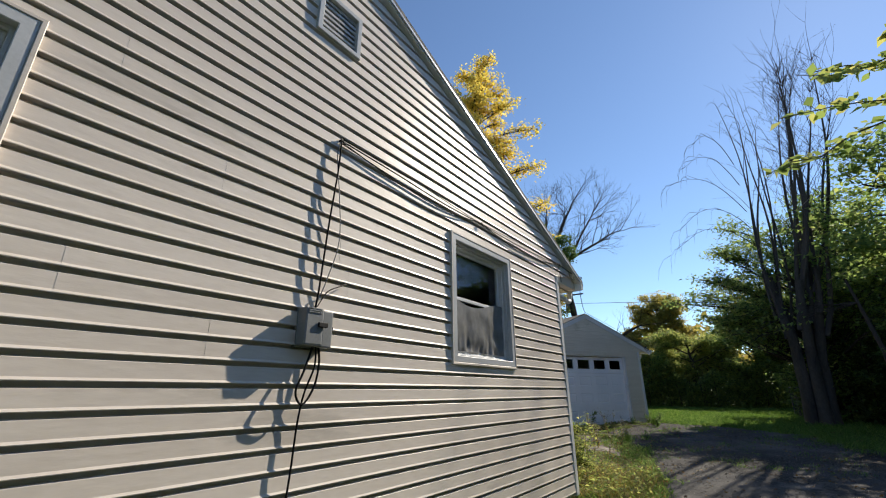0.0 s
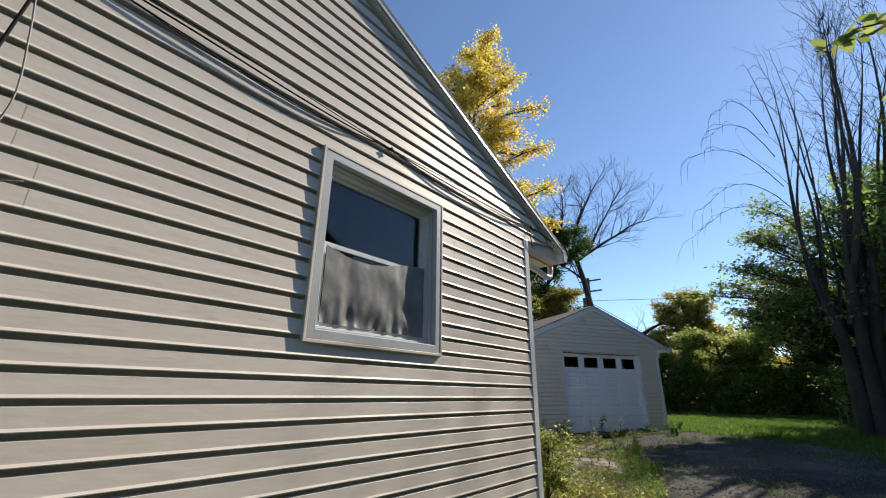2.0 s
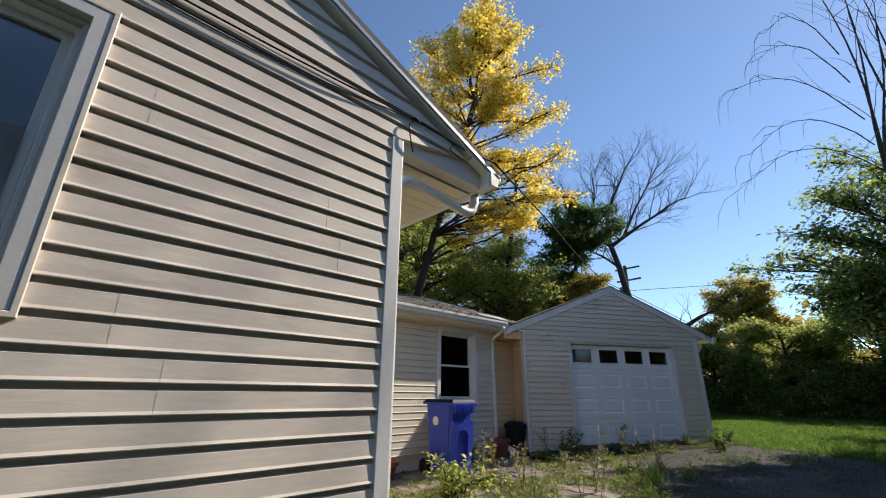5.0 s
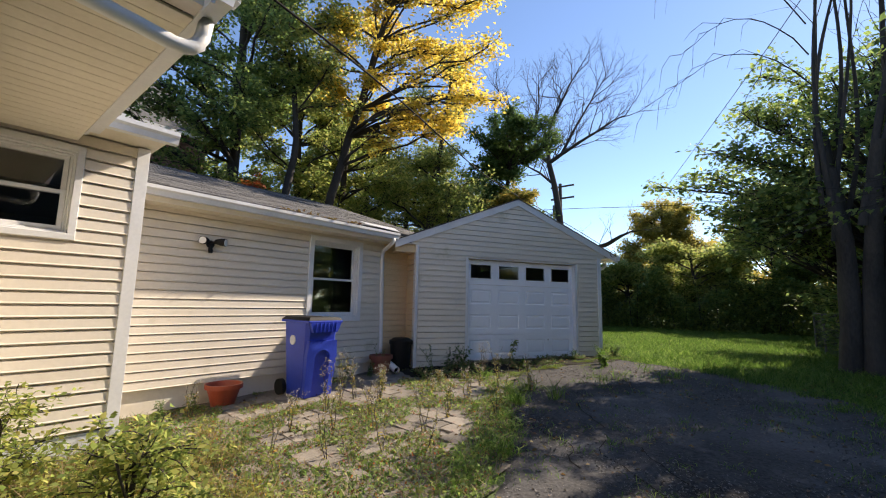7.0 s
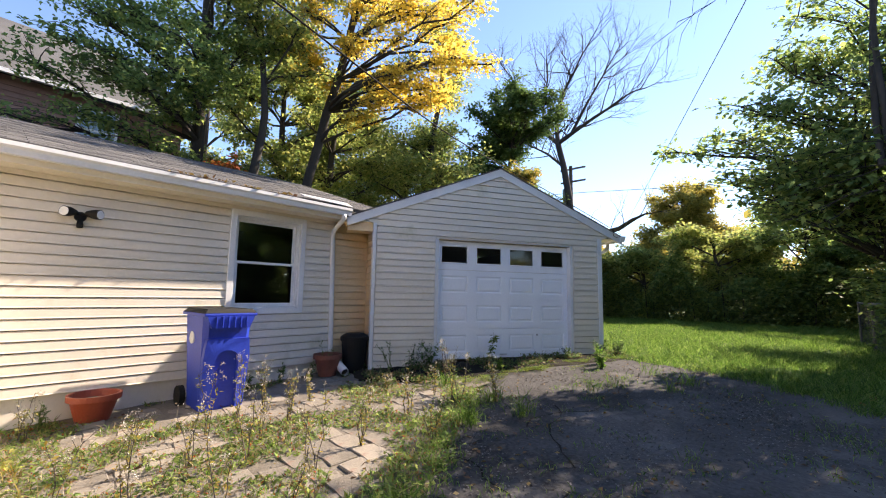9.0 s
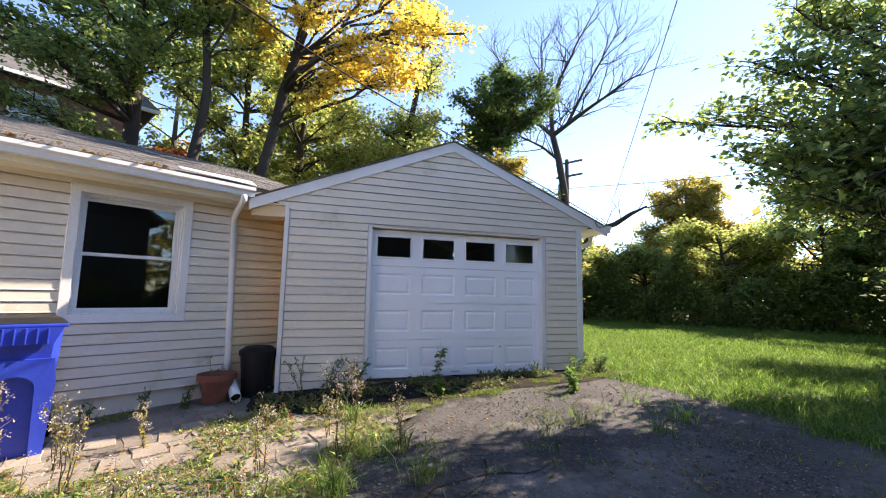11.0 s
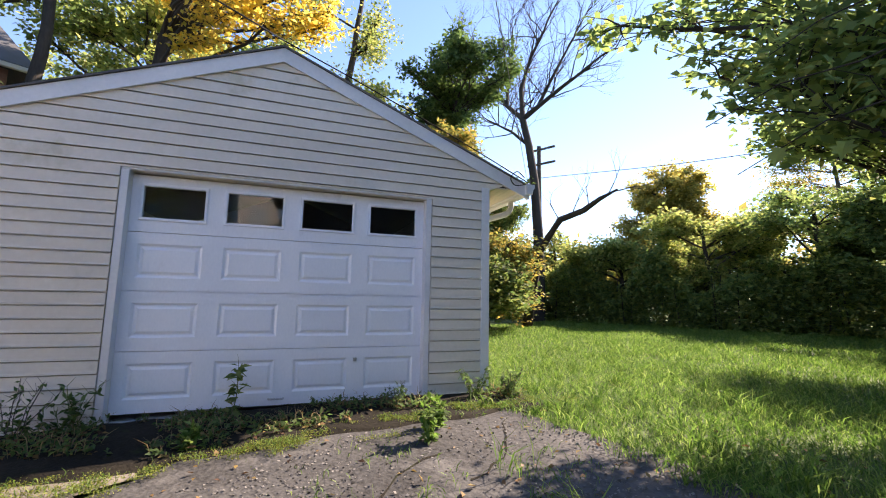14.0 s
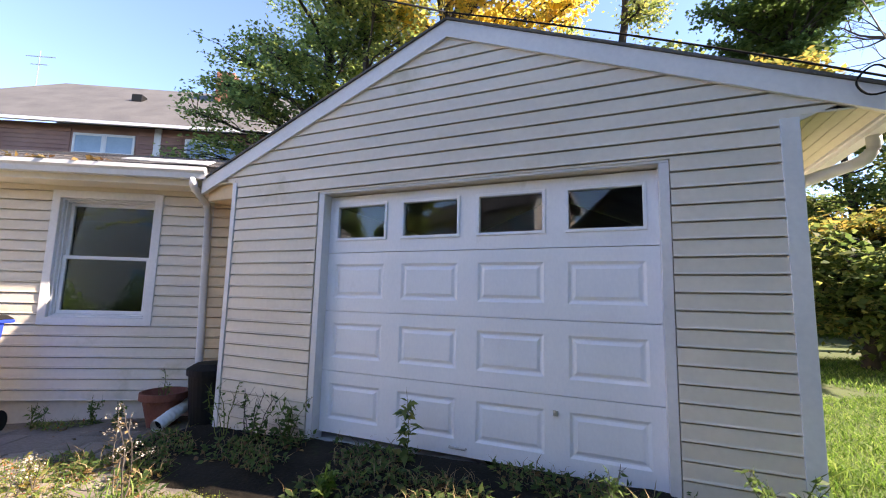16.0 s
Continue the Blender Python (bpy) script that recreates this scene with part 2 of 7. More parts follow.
def box(bm, F, u0, u1, o0, o1, z0, z1, bevel=0.0):
    v = [bm.verts.new(F(u, o, z)) for z in (z0, z1) for u, o in ((u0, o0), (u1, o0), (u1, o1), (u0, o1))]
    fs = [bm.faces.new([v[i] for i in f]) for f in ((3, 2, 1, 0), (4, 5, 6, 7), (0, 1, 5, 4), (1, 2, 6, 5), (2, 3, 7, 6), (3, 0, 4, 7))]
    if bevel:
        es = list({e for f in fs for e in f.edges})
        bmesh.ops.bevel(bm, geom=es, offset=bevel, segments=2, profile=0.6, affect="EDGES")


W = lambda u, o, z: Vector((u, o, z))


def prism(bm, a, b):
    """Closed solid between two rings of points."""
    va, vb = [bm.verts.new(p) for p in a], [bm.verts.new(p) for p in b]
    k = len(va)
    for i in range(k):
        bm.faces.new((va[i], va[(i + 1) % k], vb[(i + 1) % k], vb[i]))
    bm.faces.new(va[::-1])
    bm.faces.new(vb)


def tube(bm, path, radii, sides=8, caps=True):
    """Round bar along a path."""
    rings, n = [], len(path)
    up = Vector((0.31, 0.17, 0.93))
    for i, p in enumerate(path):
        d = (Vector(path[min(i + 1, n - 1)]) - Vector(path[max(i - 1, 0)])).normalized()
        x = d.cross(up)
        x = x.normalized() if x.length > 0.05 else d.orthogonal().normalized()
        y = d.cross(x)
        r = radii[i] if hasattr(radii, "__len__") else radii
        rings.append([bm.verts.new(Vector(p) + r * (math.cos(2 * math.pi * k / sides) * x + math.sin(2 * math.pi * k / sides) * y)) for k in range(sides)])
    for a, b in zip(rings, rings[1:]):
        for k in range(sides):
            bm.faces.new((a[k], a[(k + 1) % sides], b[(k + 1) % sides], b[k]))
    if caps:
        bm.faces.new(rings[0][::-1])
        bm.faces.new(rings[-1])


def lathe(bm, at, rows, sides=24):
    """Turned body from (radius, height) rows, open or closed at the axis."""
    rings = [[bm.verts.new((at[0] + r * math.cos(2 * math.pi * k / sides), at[1] + r * math.sin(2 * math.pi * k / sides), at[2] + z)) for k in range(sides)] for r, z in rows]
    for a, b in zip(rings, rings[1:]):
        for k in range(sides):
            bm.faces.new((a[k], a[(k + 1) % sides], b[(k + 1) % sides], b[k]))
    bm.faces.new(rings[0][::-1])
    bm.faces.new(rings[-1])


def raw(name, verts, faces, material, parent=None, label="", smooth=False):
    """Object from arrays of corners and faces."""
    me = bpy.data.meshes.new(name)
    me.from_pydata(verts, [], faces)
    me.materials.append(material)
    if smooth:
        me.shade_smooth()
    ob = new(name, me)
    if parent:
        hang(ob, parent)
    return tagged(ob, label)


def quads(name, corners, material, parent=None, label="", kind=""):
    """Object of loose four-cornered leaves, from an array (n, 4, 3)."""
    n = len(corners)
    me = bpy.data.meshes.new(name)
    me.vertices.add(n * 4)
    me.vertices.foreach_set("co", np.ascontiguousarray(corners, dtype=np.float32).ravel())
    me.loops.add(n * 4)
    me.loops.foreach_set("vertex_index", np.arange(n * 4, dtype=np.int32))
    me.polygons.add(n)
    me.polygons.foreach_set("loop_start", np.arange(n, dtype=np.int32) * 4)
    me.update(calc_edges=True)
    me.validate()
    me.materials.append(material)
    ob = new(name, me)
    if parent:
        hang(ob, parent)
    return tagged(ob, label, kind=kind)


def leaves_at(points, size, rng, spread=0.4, narrow=0.55, flatness=0.5, droop=0.15):
    """Four-cornered folded leaves at the points, turned every way."""
    n = len(points)
    d = rng.normal(size=(n, 3))
    d[:, 2] = d[:, 2] * (1 - flatness) - droop
    d /= np.linalg.norm(d, axis=1, keepdims=True)
    up = rng.normal(size=(n, 3)) * 0.5 + np.array((0, 0, 1.0))
    s = np.cross(d, up)
    s /= np.linalg.norm(s, axis=1, keepdims=True) + 1e-6
    nn = np.cross(s, d)
    L = size * (1 + spread * rng.uniform(-1, 1, size=(n, 1)))
    p = np.asarray(points)
    w = L * narrow * 0.5
    fold = 0.12 * L
    return np.stack((p, p + d * L * 0.45 + s * w + nn * fold, p + d * L, p + d * L * 0.45 - s * w + nn * fold), axis=1)


LAP = 0.1158


def lap_profile(a, b, groove):
    """Outer line of a clapboard between two shares of its height: a gently sloping face and a deep groove at its top."""
    e = 1 - groove
    def out(t):
        return 0.0215 + 0.0045 * (1 - t / e) + 0.0045 * max(0.0, 1 - t / 0.10) if t < e else -0.016
    ts = [a] + [t for t in (0.10, e - 0.03, e - 0.002, e + 0.012) if a < t < b] + [b]
    return [(t, out(t) - (0.0025 if abs(t - e + 0.002) < 1e-6 else 0)) for t in ts]


def course(F, ends_low, ends_high, z0, lap, a, b, lift, groove=0.2):
    """Corner points and faces of one clapboard piece."""
    (l0, r0), (l1, r1) = ends_low, ends_high
    pr = lap_profile(a, b, groove)
    drop = 0.004 if a == 0 else 0
    zl = z0 + a * lap
    rows = [((l0, r0), -0.017, zl), ((l0, r0), pr[0][1] + lift - 0.006, zl - drop), ((l0, r0), pr[0][1] + lift - 0.001, zl - drop)]
    for t, o in pr:
        s = (t - a) / (b - a)
        rows.append(((l0 + (l1 - l0) * s, r0 + (r1 - r0) * s), o + lift, z0 + t * lap))
    rows.append(((l1, r1), -0.017, z0 + b * lap))
    v = []
    for (l, r), o, z in rows:
        v += [F(l, o, z), F(r, o, z)]
    k = len(rows)
    f = [(2 * i, 2 * i + 1, 2 * i + 3, 2 * i + 2) for i in range(k - 1)]
    f += [tuple(2 * i for i in range(k)), tuple(2 * i + 1 for i in range(k - 1, -1, -1))]
    return v, f


def siding(parent, F, z0, lap, rows, limits, holes, material, seam=3.66, seed=1, groove=0.15):
    """Clapboards one by one over a wall, cut round its openings, with the overlaps of the panels."""
    rnd = random.Random(seed)
    base, F = F, lambda u, o, z: base(u, o + 0.018, z)
    for i in range(rows):
        if i % 2 == 0:
            shift = rnd.uniform(0, seam)
        z = z0 + i * lap
        a0, b0 = limits(z)
        a1, b1 = limits(z + lap)
        if b0 - a0 < 0.08:
            break
        if b1 < a1:
            a1 = b1 = (a1 + b1) / 2
        bits = [(a0, b0, a1, b1, 0.0, 1.0)]
        for hu0, hu1, hz0, hz1 in holes:
            if hz1 <= z or hz0 >= z + lap:
                continue
            out = []
            for l0, r0, l1, r1, ta, tb in bits:
                if hu1 <= l0 or hu0 >= r0 or (ta, tb) != (0.0, 1.0):
                    out.append((l0, r0, l1, r1, ta, tb))
                    continue
                if hu0 - l0 > 0.01:
                    out.append((l0, hu0, l1, hu0, ta, tb))
                if r0 - hu1 > 0.01:
                    out.append((hu1, r0, hu1, r1, ta, tb))
                lo, hi = (hz0 - z) / lap, (hz1 - z) / lap
                if lo > 0.02:
                    out.append((max(l0, hu0), min(r0, hu1), max(l0, hu0), min(r0, hu1), 0.0, lo))
                if hi < 0.98:
                    out.append((max(l0, hu0), min(r0, hu1), max(l0, hu0), min(r0, hu1), hi, 1.0))
            bits = out
        for l0, r0, l1, r1, ta, tb in bits:
            cuts = [c for c in (a0 - seam + shift + k * seam for k in range(12)) if max(l0, l1) + 0.15 < c < min(r0, r1) - 0.15]
            xs = [None] + cuts + [None]
            for k in range(len(xs) - 1):
                L0, L1 = (l0, l1) if xs[k] is None else (xs[k] - 0.004, xs[k] - 0.004)
                R0, R1 = (r0, r1) if xs[k + 1] is None else (xs[k + 1], xs[k + 1])
                v, f = course(F, (L0, R0), (L1, R1), z, lap, ta, tb, 0.0007 * (k % 2), groove)
                raw("clapboard", v, f, material, parent)


def wall(name, F, u0, u1, bottom, top, holes, thick, material, parent=None, label="", kind=""):
    """A wall with real openings: strips between all edges, top given as a function of u."""
    cuts = sorted({u0, u1, *[h[0] for h in holes], *[h[1] for h in holes], *[u for u in top_breaks(top) if u0 < u < u1]})
    bm = bmesh.new()
    for a, b in zip(cuts, cuts[1:]):
        mid = (a + b) / 2
        spans, z = [], bottom
        for h in sorted((h for h in holes if h[0] <= mid <= h[1]), key=lambda h: h[2]):
            spans.append((z, h[2]))
            z = h[3]
        spans.append((z, None))
        for lo, hi in spans:
            ha, hb = (hi, hi) if hi is not None else (height_at(top, a), height_at(top, b))
            if lo >= max(ha, hb) - 0.001:
                continue
            prism(bm, [F(a, 0, lo), F(b, 0, lo), F(b, 0, hb), F(a, 0, ha)], [F(a, -thick, lo), F(b, -thick, lo), F(b, -thick, hb), F(a, -thick, ha)])
    ob = part(name, bm, material, parent, label)
    return tagged(ob, kind=kind)


def top_breaks(top):
    return [p[0] for p in top] if isinstance(top, list) else []


def height_at(top, u):
    if not isinstance(top, list):
        return top
    for (ua, za), (ub, zb) in zip(top, top[1:]):
        if ua <= u <= ub:
            return za + (zb - za) * (u - ua) / (ub - ua)
    return top[0][1] if u < top[0][0] else top[-1][1]


def slab(name, corners, thick, material, parent, label=""):
    """A roof plane or board from four upper corners."""
    bm = bmesh.new()
    c = [Vector(p) for p in corners]
    n = (c[1] - c[0]).cross(c[3] - c[0]).normalized()
    n = n if n.z > 0 else -n
    prism(bm, [p - n * thick for p in c], c)
    return part(name, bm, material, parent, label)


def frame_bars(bm, F, u0, u1, z0, z1, w, o0, o1, bevel=0.004, sill=None):
    """A mitred frame round an opening, all one piece, with eased edges."""
    c = bevel
    rects = [((u0, u1, z0, z1), o0), ((u0, u1, z0, z1), o1 - c), ((u0 + c, u1 - c, z0 + c, z1 - c), o1),
             ((u0 + w - c, u1 - w + c, z0 + w - c, z1 - w + c), o1), ((u0 + w, u1 - w, z0 + w, z1 - w), o1 - c), ((u0 + w, u1 - w, z0 + w, z1 - w), o0)]
    rows = [[bm.verts.new(F(r[i], o, r[j])) for i, j in ((0, 2), (1, 2), (1, 3), (0, 3))] for r, o in rects]
    for a, b in zip(rows, rows[1:] + rows[:1]):
        for k in range(4):
            bm.faces.new((a[k], a[(k + 1) % 4], b[(k + 1) % 4], b[k]))


def sash_window(F, u0, u1, z0, z1, parent, trim, sash, casing=0.07, proud=0.035, label="", film=False, channel=None):
    """Double-hung window: casing, jamb liner, two sashes with glass; a hole behind it."""
    bm = bmesh.new()
    frame_bars(bm, F, u0, u1, z0, z1, casing, -0.02, proud)
    win = part("window", bm, trim, parent, label)
    if channel:
        bm = bmesh.new()
        frame_bars(bm, F, u0 - 0.022, u1 + 0.022, z0 - 0.022, z1 + 0.022, 0.0215, 0.0, proud + 0.004, 0.003)
        part("channel", bm, channel, win, "tan vinyl channel round the casing")
    a, b, lo, hi = u0 + casing, u1 - casing, z0 + casing, z1 - casing
    bm = bmesh.new()
    frame_bars(bm, F, a, b, lo, hi, 0.018, -0.09, 0.020, 0.003)
    part("frame", bm, trim, win)
    bm = bmesh.new()
    frame_bars(bm, F, a + 0.0185, b - 0.0185, lo + 0.0185, hi - 0.0185, 0.016, -0.09, -0.012, 0.003)
    part("jamb_liner", bm, sash, win)
    a, b, lo, hi = a + 0.035, b - 0.035, lo + 0.035, hi - 0.035
    mid = (lo + hi) / 2
    for k, (p, q, o) in enumerate(((lo, mid + 0.018, -0.045), (mid - 0.018, hi, -0.08))):
        bm = bmesh.new()
        frame_bars(bm, F, a, b, p, q, 0.036, o - 0.012, o + 0.02, 0.003)
        part("sash", bm, sash, win)
        bm = bmesh.new()
        box(bm, F, a + 0.034, b - 0.034, o, o + 0.004, p + 0.034, q - 0.034)
        g = part("pane", bm, M_GLASS, win)
        g.visible_shadow = False
    if film:
        nx, nz, vs, fs = 44, 24, [], []
        for j in range(nz + 1):
            for i in range(nx + 1):
                u, z = a + 0.03 + (b - a - 0.06) * i / nx, lo + 0.02 + (mid - lo - 0.03 - 0.05 * math.sin(i * 0.11)) * j / nz
                wob = noise.noise(Vector((u * 6, z * 4, 3))) * 0.012 + noise.noise(Vector((u * 17, z * 7, 9))) * (0.004 + 0.024 * max(0.0, 1 - 2.4 * j / nz))
                vs.append(F(u, -0.012 + wob, z))
        for j in range(nz):
            for i in range(nx):
                k = j * (nx + 1) + i
                fs.append((k, k + 1, k + nx + 2, k + nx + 1))
        raw("plastic_film", vs, fs, M_FILM, win, "crumpled grey plastic film over the lower pane", True)
    return win


# ---- ground ----
def spread(a, b, step, far):
    near = list(np.arange(a, b + step / 2, step))
    return [a - d for d in far[::-1]] + near + [near[-1] + d for d in far]


FAR = [0.6, 1.5, 3, 6, 11, 20, 40, 80, 160, 320, 640]
xs, ys = spread(-9, 5, 0.2, FAR), spread(-4, 27, 0.2, FAR)
gv, gf = [], []
for y in ys:
    for x in xs:
        near = max(0.0, 1 - max(0, abs(x + 2) - 8) / 4) * (1 if -5 < y < 29 else 0)
        gv.append((x, y, lie(x, y) + near * (0.025 * noise.noise(Vector((x * 0.9, y * 0.9, 0))) + 0.012 * noise.noise(Vector((x * 4, y * 4, 5)))) - 0.02))
nx = len(xs)
for j in range(len(ys) - 1):
    for i in range(nx - 1):
        k = j * nx + i
        gf.append((k, k + 1, k + nx + 1, k + nx))
tagged(raw("ground", gv, gf, M_LAWN, smooth=True), "weedy turf round the house and drive", "ground", kind="structure")


def drive_left(y):
    pts = [(-8, -1.1), (5, -1.2), (8, -1.6), (10.3, -2.35), (12, -3.3), (13, -3.9), (14.4, -4.35), (16.3, -3.6)]
    return height_at(pts, y)


def drive_right(y):
    pts = [(-8, 2.2), (12, 1.6), (14.5, 0.6), (15.6, -0.7), (16.1, -1.6), (16.4, -3.2)]
    return height_at(pts, y)


dv, df, cols = [], [], 34
dys = list(np.arange(-8, 16.45, 0.12))
for y in dys:
    a, b = drive_left(y), drive_right(y)
    for i in range(cols + 1):
        s = i / cols
        x = a + (b - a) * s
        edge = min(s, 1 - s)
        if edge < 0.2:
            x += (0.14 if s < 0.5 or y < 11 else 0.6) * noise.noise(Vector((x * 1.2, y * 2.1, 7))) * (1 - edge / 0.2)
        z = lie(x, y) + 0.018 + 0.02 * noise.noise(Vector((x * 0.8, y * 0.8, 2))) + 0.006 * noise.noise(Vector((x * 5, y * 5, 4))) - (0.05 if i in (0, cols) else 0)
        dv.append((x, y + (0.12 * noise.noise(Vector((x * 2, 3, 1))) if y > 16 else 0), z))
for j in range(len(dys) - 1):
    for i in range(cols):
        k = j * (cols + 1) + i
        df.append((k, k + 1, k + cols + 2, k + cols + 1))
tagged(raw("driveway", dv, df, M_ASPHALT, smooth=True), "cracked old dark asphalt driveway", "driveway", kind="structure")

# ---- main house ----
HX, HY0, HY1, RIDGE_Y, RIDGE_Z = -2.38, -2.14, 6.50, 2.18, 5.50
SLOPE = 0.41
house = thing("house", (HX, 2.2, 0.2), "single-storey house in taupe and cream vinyl siding", "house")
FE = flat(HX)
W_MAIN, W_LEFT = (3.75, 4.95, 1.89, 3.165), (-0.59, 0.61, 1.89, 3.20)


def roof_under(y):
    return RIDGE_Z - SLOPE * abs(y - RIDGE_Y)


def gable_limits(z):
    h = max(0.0, (RIDGE_Z - 0.05 - z) / SLOPE)
    if z > 3.30:
        return (max(RIDGE_Y - h, -3.05), min(RIDGE_Y + h, 7.40))
    return (HY0, HY1)


tops = [(-3.05, roof_under(-3.05)), (RIDGE_Y, RIDGE_Z), (7.40, roof_under(7.4))]
holes_e = [(a + 0.05, b - 0.05, c + 0.05, d - 0.05) for a, b, c, d in (W_LEFT, W_MAIN)]
wall_e = wall("wall_east", FE, HY0, HY1, 0.1, tops, holes_e, 0.16, M_GABLE, house)
bm = bmesh.new()
prism(bm, [FE(6.5, -0.002, 3.25), FE(7.40, -0.002, 3.25), FE(7.40, -0.002, roof_under(7.4)), FE(6.5, -0.002, roof_under(6.5))],
      [FE(6.5, -0.12, 3.25), FE(7.40, -0.12, 3.25), FE(7.40, -0.12, roof_under(7.4)), FE(6.5, -0.12, roof_under(6.5))])
part("gable_return", bm, M_GABLE, house)
siding(wall_e, FE, 0.405, LAP, 44, gable_limits, [W_LEFT, W_MAIN, (1.97, 2.40, 4.35, 4.78)], M_GABLE, seed=3, groove=0.25)

# corner post, foundation
bm = bmesh.new()
box(bm, FE, 6.44, 6.53, -0.09, 0.052, 0.36, 3.28, 0.004)
part("corner_post", bm, M_WHITE, house, "white vinyl corner post")
bm = bmesh.new()
box(bm, FE, HY0, 6.5, -0.2, -0.012, -0.3, 0.40)
part("foundation", bm, M_CONCRETE, house)

# the other walls close the house
FN = lambda u, o, z: Vector((u, HY1 + o, z))
wall_n = wall("wall_north", FN, -5.35, HX - 0.002, 0.1, 3.4, [], 0.15, M_CREAM, house)
siding(wall_n, FN, 0.405, LAP, 25, lambda z: (-5.33, HX - 0.09), [], M_CREAM, seed=5)
FS = lambda u, o, z: Vector((u, HY0 - o, z))
wall("wall_south", FS, -12.0, HX - 0.002, 0.1, 3.6, [], 0.15, M_GABLE, house)
wall("wall_west", lambda u, o, z: Vector((-12.0 - o, u, z)), HY0, HY1, 0.1, tops, [], 0.15, M_GABLE, house)
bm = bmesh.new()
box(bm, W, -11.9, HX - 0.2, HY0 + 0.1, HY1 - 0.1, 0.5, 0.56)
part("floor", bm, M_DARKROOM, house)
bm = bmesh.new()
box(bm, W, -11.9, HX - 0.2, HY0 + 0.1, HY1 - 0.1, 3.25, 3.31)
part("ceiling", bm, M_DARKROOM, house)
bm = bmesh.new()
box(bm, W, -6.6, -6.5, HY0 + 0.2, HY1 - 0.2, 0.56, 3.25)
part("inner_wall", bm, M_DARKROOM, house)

# roof, rakes, eave
RX = HX + 0.10
for s, ye in ((1, 7.52), (-1, -3.16)):
    a = RIDGE_Z + 0.10
    b = RIDGE_Z + 0.10 - SLOPE * abs(ye - RIDGE_Y)
    slab("roof", [(RX, RIDGE_Y, a), (-12.4, RIDGE_Y, a), (-12.4, ye, b), (RX, ye, b)], 0.06, M_SHINGLE, house, "dark asphalt shingle roof")
    bm = bmesh.new()
    lo, hi = 0.045, 0.012
    prism(bm, [(RX - 0.012, RIDGE_Y, a - 0.06 - lo), (RX - 0.012, ye, b - 0.06 - lo), (RX - 0.012, ye, b - 0.065), (RX - 0.012, RIDGE_Y, a - 0.065)],
          [(HX + 0.004, RIDGE_Y, a - 0.06 - lo), (HX + 0.004, ye, b - 0.06 - lo), (HX + 0.004, ye, b - 0.065), (HX + 0.004, RIDGE_Y, a - 0.065)])
    part("rake_board", bm, M_WHITE, house, "white rake board under the shingles")
    bm = bmesh.new()
    prism(bm, [(RX + 0.004, RIDGE_Y, a - 0.085), (RX + 0.004, ye, b - 0.085), (RX + 0.004, ye, b - 0.055), (RX + 0.004, RIDGE_Y, a - 0.055)],
          [(RX - 0.01, RIDGE_Y, a - 0.085), (RX - 0.01, ye, b - 0.085), (RX - 0.01, ye, b - 0.055), (RX - 0.01, RIDGE_Y, a - 0.055)])
    part("drip_edge", bm, M_STEEL, house)
# soffit of slats under the north eave
for i in range(24):
    x0 = HX - 0.13 - i * 0.125
    if x0 < -5.2:
        break
    bm = bmesh.new()
    box(bm, W, x0 - 0.121, x0, 6.52, 7.38, 3.235, 3.25, 0.003)
    part("soffit_slat", bm, M_SOFFIT, house)


def gutter(name, a, b, F, parent, w=0.11, h=0.12, z=0.0):
    """K-style gutter along u from a to b, hung with its top at z."""
    prof = [(0, 0), (0, -h), (w * 0.72, -h), (w * 0.80, -h * 0.55), (w, -h * 0.35), (w, 0), (w - 0.012, 0), (w - 0.012, -h * 0.3), (w * 0.74, -h * 0.5), (w * 0.66, -h + 0.008), (0.008, -h + 0.008), (0.008, 0)]
    bm = bmesh.new()
    prism(bm, [F(a, o, z + q) for o, q in prof], [F(b, o, z + q) for o, q in prof])
    for e in (a, b):
        d = 0.004 if e == b else -0.004
        prism(bm, [F(e, o, z + q) for o, q in prof[:6]], [F(e + d, o, z + q) for o, q in prof[:6]])
    return part(name, bm, M_WHITE, parent, "white aluminium gutter")


FG = lambda u, o, z: Vector((u, 7.40 + o, z))
bm = bmesh.new()
box(bm, FG, -5.0, HX + 0.09, -0.02, 0.0, 3.23, 3.37)
part("fascia", bm, M_WHITE, house)
gutter("gutter", -4.95, HX + 0.10, FG, house, z=3.375)


def spout(path, parent, w=0.075, d=0.055, label="white downspout", name="downspout"):
    """Flat-sided pipe along a path, with ribs in its bends."""
    bm = bmesh.new()
    tube(bm, path, [w / 2 * (1 + 0.06 * (i % 2)) for i in range(len(path))], 8)
    return part(name, bm, M_WHITE, parent, label, True)


def bend(a, b, c, n=7):
    a, b, c = Vector(a), Vector(b), Vector(c)
    return [(1 - t) ** 2 * a + 2 * t * (1 - t) * b + t * t * c for t in (i / n for i in range(n + 1))]


sp = [(HX - 0.12, 7.44, 3.26), (HX - 0.12, 7.43, 3.16)] + bend((HX - 0.12, 7.42, 3.13), (HX - 0.12, 7.40, 3.05), (HX - 0.12, 7.28, 3.06)) + \
     bend((HX - 0.10, 6.78, 3.10), (HX - 0.09, 6.60, 3.12), (HX - 0.08, 6.585, 2.95), 9) + [(HX - 0.07, 6.58, 2.6), (HX - 0.06, 6.58, 1.2), (HX - 0.06, 6.58, 0.95)]
spout(sp, house)
bm = bmesh.new()
tube(bm, [(HX - 0.06, 6.60, 0.97), (HX - 0.06, 6.60, 0.2)], 0.045, 10)
part("drain_pipe", bm, M_CLAY, house, "rusty brown drain pipe", True)

